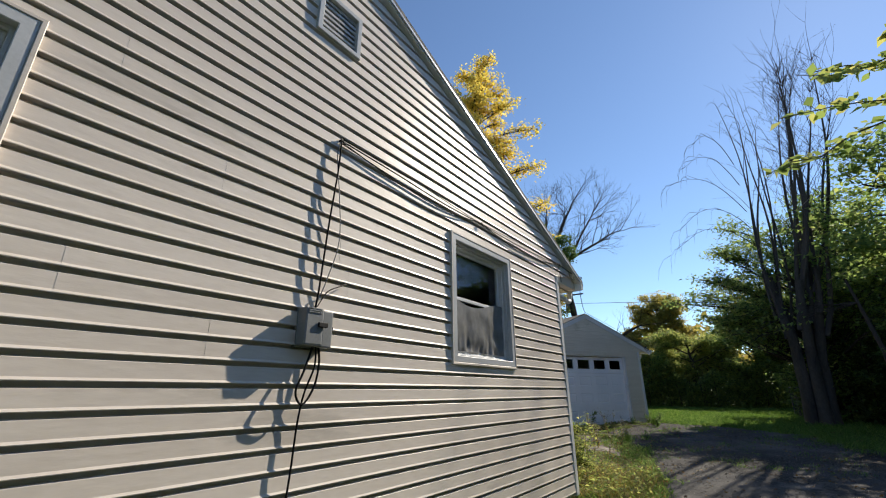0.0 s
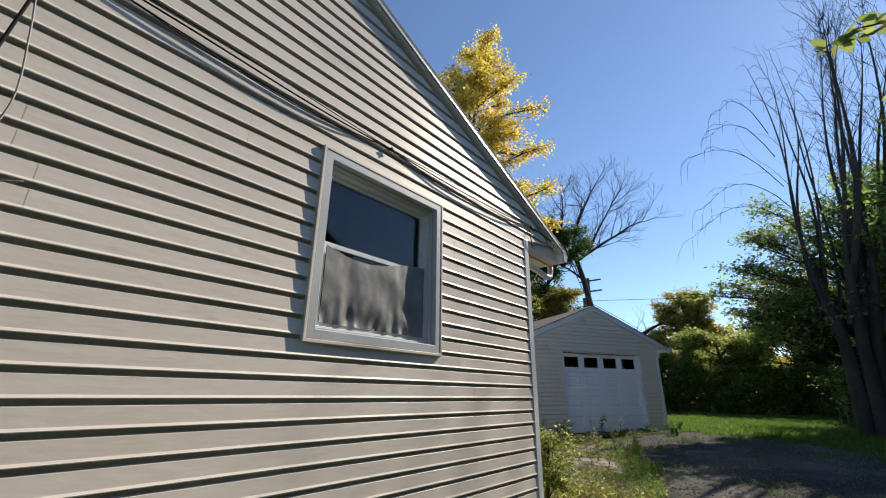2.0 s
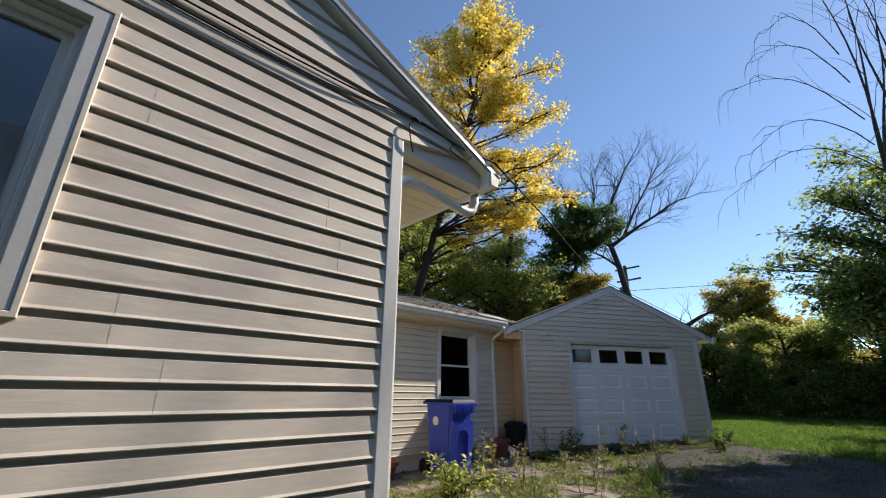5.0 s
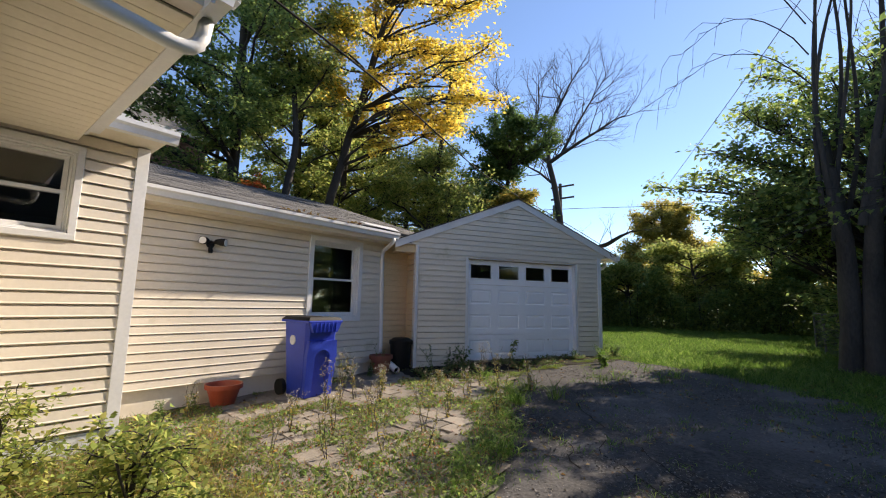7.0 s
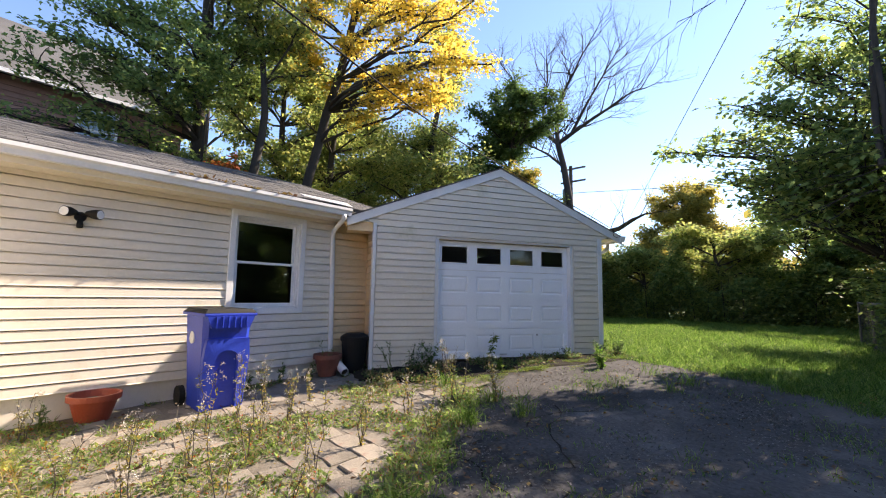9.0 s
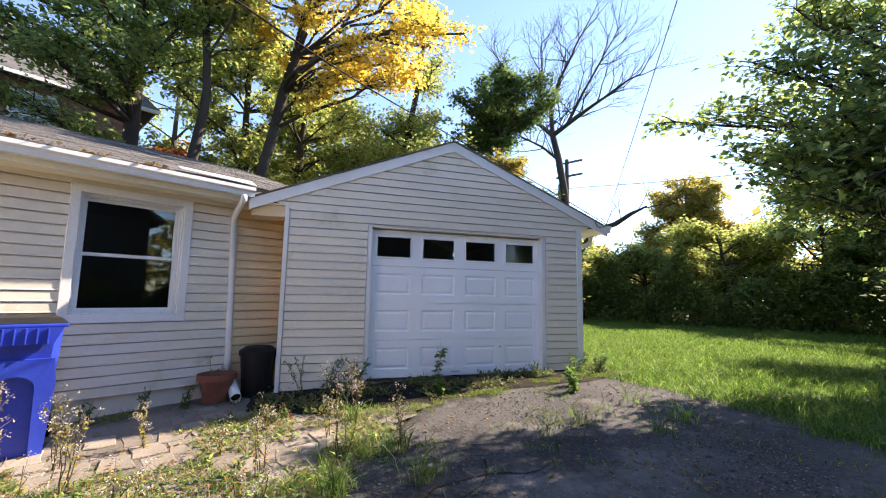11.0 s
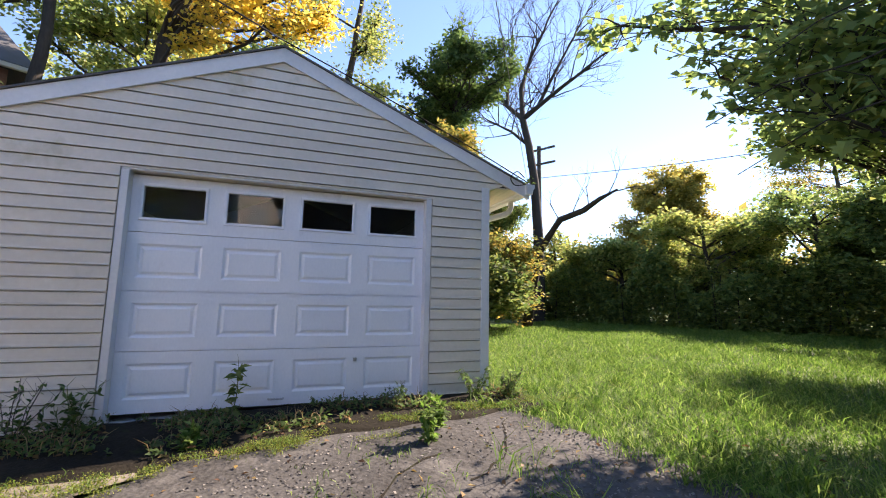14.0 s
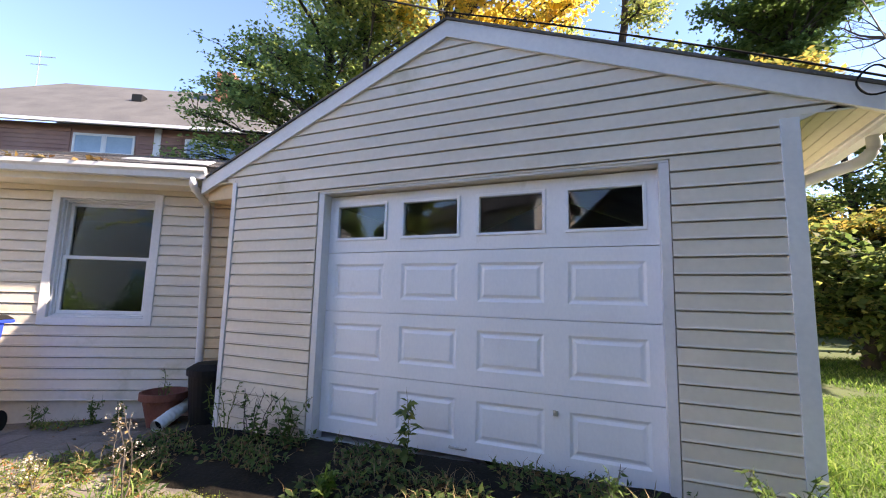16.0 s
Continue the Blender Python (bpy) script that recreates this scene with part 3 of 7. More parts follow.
# windows of the gable
sash_window(FE, *W_LEFT, house, M_GREYTRIM, M_WHITE, 0.06, 0.062, channel=M_GABLE)
sash_window(FE, *W_MAIN, house, M_GREYTRIM, M_WHITE, 0.06, 0.062, "grey framed double-hung window with plastic film", True, M_GABLE)

# gable vent
bm = bmesh.new()
frame_bars(bm, FE, 1.965, 2.405, 4.345, 4.785, 0.045, -0.03, 0.07)
vent = part("gable_vent", bm, M_GREYTRIM, house, "grey louvred gable vent")
bm = bmesh.new()
box(bm, FE, 1.99, 2.38, -0.06, -0.05, 4.37, 4.76)
part("backing", bm, M_BLACK, vent)
for i in range(7):
    z = 4.395 + i * 0.052
    bm = bmesh.new()
    box(bm, FE, 2.01, 2.36, 0.031, 0.037, z, z + 0.022, 0.002)
    prism(bm, [FE(2.01, 0.03, z + 0.002), FE(2.01, -0.03, z + 0.04), FE(2.01, -0.026, z + 0.044), FE(2.01, 0.03, z + 0.008)],
          [FE(2.36, 0.03, z + 0.002), FE(2.36, -0.03, z + 0.04), FE(2.36, -0.026, z + 0.044), FE(2.36, 0.03, z + 0.008)])
    part("slat", bm, M_GREYTRIM, vent)
bm = bmesh.new()
box(bm, FE, 2.182, 2.188, 0.02, 0.03, 4.39, 4.74)
part("mullion", bm, M_GREYTRIM, vent)

# ---- the bump beside the wing ----
BX = -5.35
FB = flat(BX)
W_B = (6.62, 7.46, 2.30, 3.20)
wall_b = wall("wall_bump", FB, 6.5, 7.95, 0.1, 3.5, [(W_B[0] + 0.04, W_B[1] - 0.04, W_B[2] + 0.04, W_B[3] - 0.04)], 0.15, M_CREAM, house)
siding(wall_b, FB, 0.56, LAP, 24, lambda z: (6.52, 7.86), [W_B], M_CREAM, seed=8, groove=0.2)
wall("wall_bump_side", lambda u, o, z: Vector((u, 7.95 + o, z)), -6.5, BX, 0.1, 3.5, [], 0.15, M_CREAM, house)
sash_window(FB, *W_B, house, M_WHITE, M_WHITE, 0.06, 0.058)
bm = bmesh.new()
box(bm, FB, 7.86, 7.97, -0.08, 0.052, 0.55, 3.33, 0.004)
part("corner_post", bm, M_WHITE, house)
bm = bmesh.new()
box(bm, FB, 6.6, 8.0, -0.3, 0.03, -0.2, 0.53, 0.02)
part("foundation", bm, M_CONCRETE, house, "chipped grey concrete footing")
bm = bmesh.new()
box(bm, W, -6.6, BX + 0.42, 6.4, 8.02, 3.345, 3.42)
part("eave_box", bm, M_SOFFIT, house)
gutter("gutter", 7.40, 8.08, flat(BX + 0.42), house, z=3.44)
slab("roof", [(BX + 0.44, 6.5, 3.47), (BX + 0.44, 8.06, 3.47), (-6.9, 8.06, 3.62), (-6.9, 6.5, 3.62)], 0.05, M_SHINGLE, house)

# ---- wing ----
WX, WY0, WY1 = -6.40, 7.95, 13.02
FW = flat(WX)
W_W = (10.62, 11.76, 1.44, 2.905)
wall_w = wall("wall_wing", FW, WY0, WY1, 0.1, 3.0, [(W_W[0] + 0.05, W_W[1] - 0.05, W_W[2] + 0.05, W_W[3] - 0.05)], 0.16, M_CREAM, house)
siding(wall_w, FW, 0.665, 0.1117, 21, lambda z: (WY0 + 0.02, 12.30), [W_W], M_CREAM, seed=12, groove=0.13)
siding(wall_w, FW, 0.665, 0.1117, 21, lambda z: (12.302, WY1 - 0.02), [], M_TAN, seed=14, groove=0.13)
bm = bmesh.new()
box(bm, FW, WY0, WY1 - 0.05, -0.2, -0.006, -0.2, 0.66)
part("foundation", bm, M_CONCRETE, house, "grey painted foundation strip")
sash_window(FW, *W_W, house, M_WHITE, M_WHITE, 0.085, 0.058, "white double-hung window")
bm = bmesh.new()
box(bm, W, WX - 0.1, WX + 0.32, WY0, WY1 - 0.15, 2.955, 2.97)
part("soffit", bm, M_SOFFIT, house)
bm = bmesh.new()
box(bm, FW, WY0, WY1 - 0.4, 0.32, 0.34, 2.95, 3.13)
part("fascia", bm, M_SOFFIT, house)
gutter("gutter", WY0 + 0.02, 12.34, flat(WX + 0.34), house, z=3.135)
WS = 0.33
for i in range(30):
    o0, o1 = 0.40 - i * 0.145, 0.40 - (i + 1) * 0.145 - 0.03
    za, zb = 3.15 + (0.40 - o0) * WS, 3.15 + (0.40 - o1) * WS
    vs, fs, y, k = [], [], WY0 + 0.02 - (i % 2) * 0.15, 0
    rnd = random.Random(100 + i)
    while y < 13.6:
        y2 = y + 0.30
        d = rnd.uniform(-0.012, 0.012)
        t = 0.007 + rnd.uniform(0, 0.004)
        base = len(vs)
        ya = max(y + 0.004, WY0)
        for yy in (ya, y2 - 0.004):
            vs += [FW(yy, o0 + d, za), FW(yy, o0 + d, za + t), FW(yy, o1, zb + t - 0.004), FW(yy, o1, zb - 0.004)]
        b = base
        fs += [(b, b + 1, b + 5, b + 4), (b + 1, b + 2, b + 6, b + 5), (b, b + 3, b + 2, b + 1), (b + 4, b + 5, b + 6, b + 7)]
        y = y2
    raw("shingle_course", vs, fs, M_SHINGLE, house)
slab("roof_deck", [(WX + 0.38, WY0, 3.145), (WX + 0.38, 13.5, 3.145), (WX - 4.0, 13.5, 3.145 + 4.38 * WS), (WX - 4.0, WY0, 3.145 + 4.38 * WS)], 0.04, M_SHINGLE, house)
slab("roof_deck", [(WX - 4.0, WY0, 3.145 + 4.38 * WS), (WX - 4.0, 13.5, 3.145 + 4.38 * WS), (WX - 8.4, 13.5, 3.1), (WX - 8.4, WY0, 3.1)], 0.04, M_SHINGLE, house)
wall("wall_wing_back", lambda u, o, z: Vector((-14.5 - o, u, z)), 6.4, 13.5, 0.1, 3.1, [], 0.15, M_CREAM, house)
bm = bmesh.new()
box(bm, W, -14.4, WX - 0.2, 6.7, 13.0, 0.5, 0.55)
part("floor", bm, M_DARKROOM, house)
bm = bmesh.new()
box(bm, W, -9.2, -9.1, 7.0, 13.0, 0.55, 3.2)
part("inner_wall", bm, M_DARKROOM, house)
# Unseen ceiling and end wall, added to keep sun out of the wing.
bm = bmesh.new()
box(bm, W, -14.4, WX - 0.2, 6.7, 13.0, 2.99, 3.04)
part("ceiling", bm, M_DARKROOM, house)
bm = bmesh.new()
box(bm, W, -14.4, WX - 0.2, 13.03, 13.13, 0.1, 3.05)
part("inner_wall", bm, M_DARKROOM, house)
slab("flashing", [(WX + 0.42, 11.5, 3.19), (WX + 0.42, 12.36, 3.17), (WX + 0.25, 12.36, 3.26), (WX + 0.25, 11.5, 3.26)], 0.01, M_GREYTRIM, house)
sp = [(WX + 0.40, 12.22, 3.03), (WX + 0.39, 12.22, 2.97)] + bend((WX + 0.36, 12.22, 2.93), (WX + 0.22, 12.23, 2.86), (WX + 0.09, 12.24, 2.80)) + [(WX + 0.06, 12.25, 2.70), (WX + 0.055, 12.30, 0.95), (WX + 0.06, 12.30, 0.70)]
spout(sp, house)

# ---- garage ----
G0, GU = Vector((-5.855, 12.754, 0)), Vector((0.4876, 0.8731, 0)).normalized()
GN = Vector((GU.y, -GU.x, 0))


def FGA(u, o, z):
    return G0 + GU * u + GN * o + Vector((0, 0, z))


GW, GAPEX, GZ, GSL, GDEEP = 4.58, 2.315, 4.09, 0.405, 6.4
garage = thing("garage", (-7.6, 16.2, 0.6), "cream sided garage with a white sectional door", "garage")
D0, D1, DZ0, DZ1 = 1.10, 3.87, 0.56, 2.745
gtop = [(-0.3, GZ - GSL * (GAPEX + 0.3)), (GAPEX, GZ), (GW + 0.3, GZ - GSL * (GW + 0.3 - GAPEX))]
wall_g = wall("wall_front", FGA, 0.0, GW, 0.1, gtop, [(D0, D1, 0.1, DZ1)], 0.14, M_CREAM, garage)


def garage_limits(z):
    h = max(0.0, (GZ - 0.05 - z) / GSL)
    if z > 2.97:
        return (max(GAPEX - h, -0.42), min(GAPEX + h, GW + 0.42))
    return (0.02, GW - 0.02)


siding(wall_g, FGA, 0.56, 0.1117, 34, garage_limits, [(D0 - 0.045, D1 + 0.045, 0.0, DZ1 + 0.02)], M_CREAM, seed=21, groove=0.12)
FGL = lambda u, o, z: G0 + GN * u - GU * o + Vector((0, 0, z))      # left side, u negative to the back
wall_l = wall("wall_side", FGL, -GDEEP, -0.002, 0.1, 3.0, [], 0.14, M_CREAM, garage)
siding(wall_l, FGL, 0.56, 0.1117, 22, lambda z: (-1.0, -0.02), [], M_TAN, seed=22, groove=0.12)
FGR = lambda u, o, z: G0 + GU * (GW + o) + GN * u + Vector((0, 0, z))
wall("wall_side", FGR, -GDEEP, -0.002, 0.1, 3.0, [], 0.14, M_CREAM, garage)
wall("wall_back", lambda u, o, z: FGA(u, -GDEEP - o, z), 0.0, GW, 0.1, gtop, [], 0.14, M_CREAM, garage)
for u0, u1 in ((-0.045, 0.010), (GW - 0.075, GW + 0.022)):
    bm = bmesh.new()
    box(bm, FGA, u0, u1, -0.1, 0.052, 0.50 if u0 < 1 else 0.60, 2.945, 0.004)
    part("corner_post", bm, M_WHITE, garage, "white corner post")
for s in (-1, 1):
    ue = GAPEX + s * 2.80
    za, zb = GZ + 0.07, GZ + 0.07 - GSL * 2.80
    slab("roof", [FGA(GAPEX, 0.085, za), FGA(GAPEX, -GDEEP - 0.2, za), FGA(ue, -GDEEP - 0.2, zb), FGA(ue, 0.085, zb)], 0.018, M_SHINGLE, garage, "dark shingle garage roof")
    bm = bmesh.new()
    t = 0.145
    prism(bm, [FGA(GAPEX, 0.068, za - 0.022), FGA(ue, 0.068, zb - 0.022), FGA(ue, 0.068, zb - 0.022 - t), FGA(GAPEX, 0.068, za - 0.022 - t)],
          [FGA(GAPEX, 0.043, za - 0.022), FGA(ue, 0.043, zb - 0.022), FGA(ue, 0.043, zb - 0.022 - t), FGA(GAPEX, 0.043, za - 0.022 - t)])
    part("rake_board", bm, M_WHITE, garage, "white rake board")
    bm = bmesh.new()
    prism(bm, [FGA(GAPEX, 0.042, za - 0.145), FGA(ue, 0.042, zb - 0.145), FGA(ue, 0.042, zb - 0.16), FGA(GAPEX, 0.042, za - 0.16)],
          [FGA(GAPEX, 0.014, za - 0.145), FGA(ue, 0.014, zb - 0.145), FGA(ue, 0.014, zb - 0.16), FGA(GAPEX, 0.014, za - 0.16)])
    part("rake_soffit", bm, M_SOFFIT, garage)
for i in range(5):
    bm = bmesh.new()
    u = GW + 0.03 + i * 0.085
    box(bm, FGA, u, u + 0.081, -GDEEP, 0.045, 2.955, 2.968, 0.003)
    part("soffit_slat", bm, M_SOFFIT, garage)
bm = bmesh.new()
box(bm, FGA, GW + 0.455, GW + 0.475, -GDEEP, 0.045, 2.94, 3.02)
part("fascia", bm, M_WHITE, garage)
bm = bmesh.new()
box(bm, FGA, -0.46, -0.02, -GDEEP, 0.045, 2.955, 2.968)
part("soffit", bm, M_SOFFIT, garage)
bm = bmesh.new()
box(bm, FGA, -0.46, -0.047, -0.34, -0.002, 2.80, 2.954)
part("frieze_board", bm, M_TAN, garage)
FGG = lambda u, o, z: FGA(GW + 0.475 + o, u, z)
gutter("gutter", -GDEEP, 0.11, FGG, garage, z=3.03)
sp = [FGA(GW + 0.52, -0.35, 2.93)] + bend(FGA(GW + 0.52, -0.35, 2.86), FGA(GW + 0.51, -0.36, 2.77), FGA(GW + 0.42, -0.38, 2.74)) + bend(FGA(GW + 0.16, -0.45, 2.66), FGA(GW + 0.06, -0.47, 2.62), FGA(GW + 0.05, -0.48, 2.5)) + [FGA(GW + 0.05, -0.48, 0.8)]
spout(sp, garage)
bm = bmesh.new()
box(bm, FGA, 0.1, GW - 0.1, -GDEEP + 0.1, -0.1, 0.45, 0.575)
part("floor", bm, M_CONCRETE, garage)

# sectional door in its trim
bm = bmesh.new()
box(bm, FGA, D0 - 0.04, D0 + 0.02, -0.12, 0.032, DZ0, DZ1, 0.004)
box(bm, FGA, D1 - 0.02, D1 + 0.04, -0.12, 0.032, DZ0, DZ1, 0.004)
box(bm, FGA, D0 - 0.04, D1 + 0.04, -0.12, 0.032, DZ1 + 0.001, DZ1 + 0.02, 0.004)
part("door_trim", bm, M_WHITE, garage, "white door casing with dirt streaks")
door = part("garage_door", (lambda b: (box(b, FGA, D0 + 0.02, D1 - 0.02, -0.13, -0.105, 0.635, 2.20), b)[1])(bmesh.new()), M_DOOR, garage, "white panelled sectional garage door")
SEC = (DZ1 - 0.01 - 0.635) / 4
DW = (D1 - D0 - 0.04)
PITCH = DW / 4


def ring(bm, F, r0, o0, r1, o1):
    """Sloped band between two rectangles (u0, u1, z0, z1)."""
    a = [bm.verts.new(F(r0[i], o0, r0[j])) for i, j in ((0, 2), (1, 2), (1, 3), (0, 3))]
    b = [bm.verts.new(F(r1[i], o1, r1[j])) for i, j in ((0, 2), (1, 2), (1, 3), (0, 3))]
    for k in range(4):
        bm.faces.new((a[k], a[(k + 1) % 4], b[(k + 1) % 4], b[k]))
    return b


for s in range(4):
    z0, z1 = 0.635 + s * SEC + 0.003, 0.635 + (s + 1) * SEC - 0.003
    bm = bmesh.new()
    f0 = -0.075
    for p in range(4):
        a, b = D0 + 0.02 + p * PITCH, D0 + 0.02 + (p + 1) * PITCH
        cell = (a, b, z0, z1)
        if s == 3:
            pan = (a + 0.095, b - 0.095, z0 + 0.13, z1 - 0.10)
            inn = ring(bm, FGA, cell, f0, pan, f0)
            ring(bm, FGA, pan, f0, pan, f0 - 0.035)
        else:
            pan = (a + 0.085, b - 0.085, z0 + 0.115, z1 - 0.10)
            ring(bm, FGA, cell, f0, pan, f0)
            p2 = (pan[0] + 0.02, pan[1] - 0.02, pan[2] + 0.02, pan[3] - 0.02)
            ring(bm, FGA, pan, f0, p2, f0 - 0.012)
            p3 = (p2[0] + 0.012, p2[1] - 0.012, p2[2] + 0.012, p2[3] - 0.012)
            ring(bm, FGA, p2, f0 - 0.012, p3, f0 - 0.012)
            p4 = (p3[0] + 0.022, p3[1] - 0.022, p3[2] + 0.022, p3[3] - 0.022)
            v = ring(bm, FGA, p3, f0 - 0.012, p4, f0 - 0.002)
            bm.faces.new(v)
    full = (D0 + 0.02, D1 - 0.02, z0, z1)
    ring(bm, FGA, full, f0, full, f0 - 0.03)
    bmesh.ops.remove_doubles(bm, verts=bm.verts, dist=0.0002)
    part("door_section", bm, M_DOOR, door)
    if s == 3:
        for p in range(4):
            a, b = D0 + 0.02 + p * PITCH + 0.095, D0 + 0.02 + (p + 1) * PITCH - 0.095
            bm = bmesh.new()
            frame_bars(bm, FGA, a - 0.025, b + 0.025, z0 + 0.105, z1 - 0.075, 0.026, f0 - 0.01, f0 + 0.012, 0.004)
            part("window_frame", bm, M_DOOR, door)
            bm = bmesh.new()
            box(bm, FGA, a, b, f0 - 0.022, f0 - 0.018, z0 + 0.125, z1 - 0.095)
            part("pane", bm, M_SINGLE, door).visible_shadow = False
bm = bmesh.new()
tube(bm, [FGA(2.37, -0.06, 0.70), FGA(2.37, -0.045, 0.70), FGA(2.50, -0.045, 0.70), FGA(2.50, -0.06, 0.70)], 0.009, 8)
part("handle", bm, M_STEEL, door, "small steel pull handle")
bm = bmesh.new()
lathe(bm, FGA(3.16, -0.07, 1.04), [(0.001, -0.018), (0.018, -0.016), (0.018, 0.016), (0.001, 0.018)], 12)
part("lock", bm, M_STEEL, door, "round door lock")


# ---- trees ----
def limb(bm, a, b, r0, r1, rnd, sides=6, sag=0.12, n=5):
    """A bent tapering branch; returns its points."""
    a, b = Vector(a), Vector(b)
    L = (b - a).length
    side = Vector((rnd.uniform(-1, 1), rnd.uniform(-1, 1), rnd.uniform(0.1, 1))) * L * sag
    pts = []
    for i in range(n + 1):
        t = i / n
        p = a.lerp(b, t) + side * math.sin(math.pi * t) * (1 - 0.4 * t)
        if 0 < i < n:
            p += Vector((rnd.uniform(-1, 1), rnd.uniform(-1, 1), rnd.uniform(-1, 1))) * L * 0.025
        pts.append(p)
    tube(bm, pts, [r0 + (r1 - r0) * i / n for i in range(n + 1)], sides, False)
    return pts


def tree(label, trunk, radius, clumps, leaves, size, leaf_mat, seed, bark=None, twigs=14, category="tree", name="tree", narrow=0.6, loose=0.16):
    """Trunk along given points, a limb to each clump (x, y, z, radius), twigs in it, and leaves round the twigs."""
    rnd, rng = random.Random(seed), np.random.default_rng(seed)
    base = Vector(trunk[0])
    top = thing(name, base, label, category)
    bm = bmesh.new()
    n = len(trunk)
    fine = []
    for a, b in zip(trunk, trunk[1:]):
        for k in range(4):
            fine.append(Vector(a).lerp(Vector(b), k / 4) + Vector((rnd.uniform(-1, 1), rnd.uniform(-1, 1), 0)) * radius * 0.18)
    fine.append(Vector(trunk[-1]))
    rad = [radius * (1.35 if i == 0 else 1) * (1 - 0.82 * i / len(fine)) for i in range(len(fine))]
    tube(bm, fine, rad, 10, False)
    pts = []
    vol = sum(c[3] ** 2 for c in clumps)
    for cx, cy, cz, cr in clumps:
        c = Vector((cx, cy, cz))
        low = [i for i, p in enumerate(fine) if p.z < cz - 0.2 * cr and i > 1] or [min(2, len(fine) - 1)]
        i = min(low, key=lambda q: (fine[q] - c).length + rnd.uniform(0, 1.0))
        ra = rad[i] * 0.38
        path = limb(bm, fine[i], c, ra, min(0.02 + 0.006 * cr, radius * 0.2), rnd, 6)
        share = max(3, int(leaves * cr ** 2 / vol))
        per = max(2, share // twigs)
        for k in range(twigs):
            d = Vector((rnd.gauss(0, 1), rnd.gauss(0, 1), rnd.gauss(0, 0.45))).normalized()
            e = c + d * cr * rnd.uniform(0.55, 1.05)
            s = path[rnd.choice((3, 4, 5))]
            tw = limb(bm, s, e, min(0.010 + 0.005 * cr, radius * 0.1), 0.003, rnd, 4, 0.15, 4)
            t = rng.beta(2.2, 1.1, size=per)
            q = np.array([tuple(p) for p in tw])
            at = t * (len(tw) - 1)
            i0 = np.minimum(at.astype(int), len(tw) - 2)
            f = (at - i0)[:, None]
            pts.append(q[i0] * (1 - f) + q[i0 + 1] * f + rng.normal(size=(per, 3)) * (cr * loose, cr * loose, cr * loose * 0.6))
    part("trunk", bm, bark or M_BARK, top, smooth=True)
    quads("crown", leaves_at(np.concatenate(pts), size, rng, narrow=narrow), leaf_mat, top, kind="stuff")
    return top


def fork(bm, p, d, length, r, depth, rnd, bend_up=0.15, spread_by=0.55, kids=3):
    """Bare branches that divide."""
    pts, q, v = [Vector(p)], Vector(p), Vector(d).normalized()
    n = 4
    for i in range(n):
        v = (v + Vector((rnd.uniform(-1, 1), rnd.uniform(-1, 1), rnd.uniform(-1, 1))) * 0.16 + Vector((0, 0, bend_up * 0.25))).normalized()
        q = q + v * length / n
        pts.append(q)
    tube(bm, pts, [r * (1 - 0.5 * i / n) for i in range(n + 1)], 6 if depth > 2 else 4, False)
    if depth <= 0:
        return
    for k in range(kids):
        at = pts[rnd.choice((2, 3, 4))] if k else pts[4]
        w = (v + Vector((rnd.uniform(-1, 1), rnd.uniform(-1, 1), rnd.uniform(-0.5, 0.9))) * spread_by).normalized()
        fork(bm, at, w, length * rnd.uniform(0.6, 0.85), r * 0.5, depth - 1, rnd, bend_up, spread_by, kids)


def ball(cx, cy, cz, rx, ry, rz, n, r, seed):
    """Clumps scattered in the outer part of an egg."""
    rnd = random.Random(seed)
    out = []
    for _ in range(n):
        d = Vector((rnd.gauss(0, 1), rnd.gauss(0, 1), rnd.gauss(0, 1))).normalized() * rnd.uniform(0.45, 1.0)
        out.append((cx + d.x * rx, cy + d.y * ry, cz + d.z * rz, r * rnd.uniform(0.7, 1.25)))
    return out


# yellow tree behind the wing
yc = ball(-9.6, 15.6, 13.4, 2.7, 2.4, 4.3, 52, 0.62, 1) + ball(-8.8, 16.6, 9.0, 2.7, 1.8, 1.9, 22, 0.55, 2) + ball(-11.2, 15.2, 9.6, 1.6, 1.6, 1.6, 12, 0.6, 3) + \
    [(-11.6, 14.6, 11.5, 1.0), (-11.0, 14.2, 14.2, 0.9), (-8.4, 15.4, 17.6, 0.6), (-8.6, 15.5, 16.4, 0.8), (-7.2, 17.0, 11.8, 0.7), (-7.0, 17.2, 14.0, 0.6), (-9.4, 15.6, 7.3, 0.5), (-10.3, 15.6, 7.1, 0.6), (-8.7, 15.6, 7.9, 0.5)]
tree("tall yellow autumn tree behind the wing", [(-13.0, 14.8, 0.5), (-12.6, 15.1, 4.5), (-11.4, 15.4, 8.5), (-9.6, 15.6, 13.0), (-8.7, 15.5, 16.8)], 0.20, yc, 37000, 0.12, L_YELLOW, 11, loose=0.21, twigs=18)
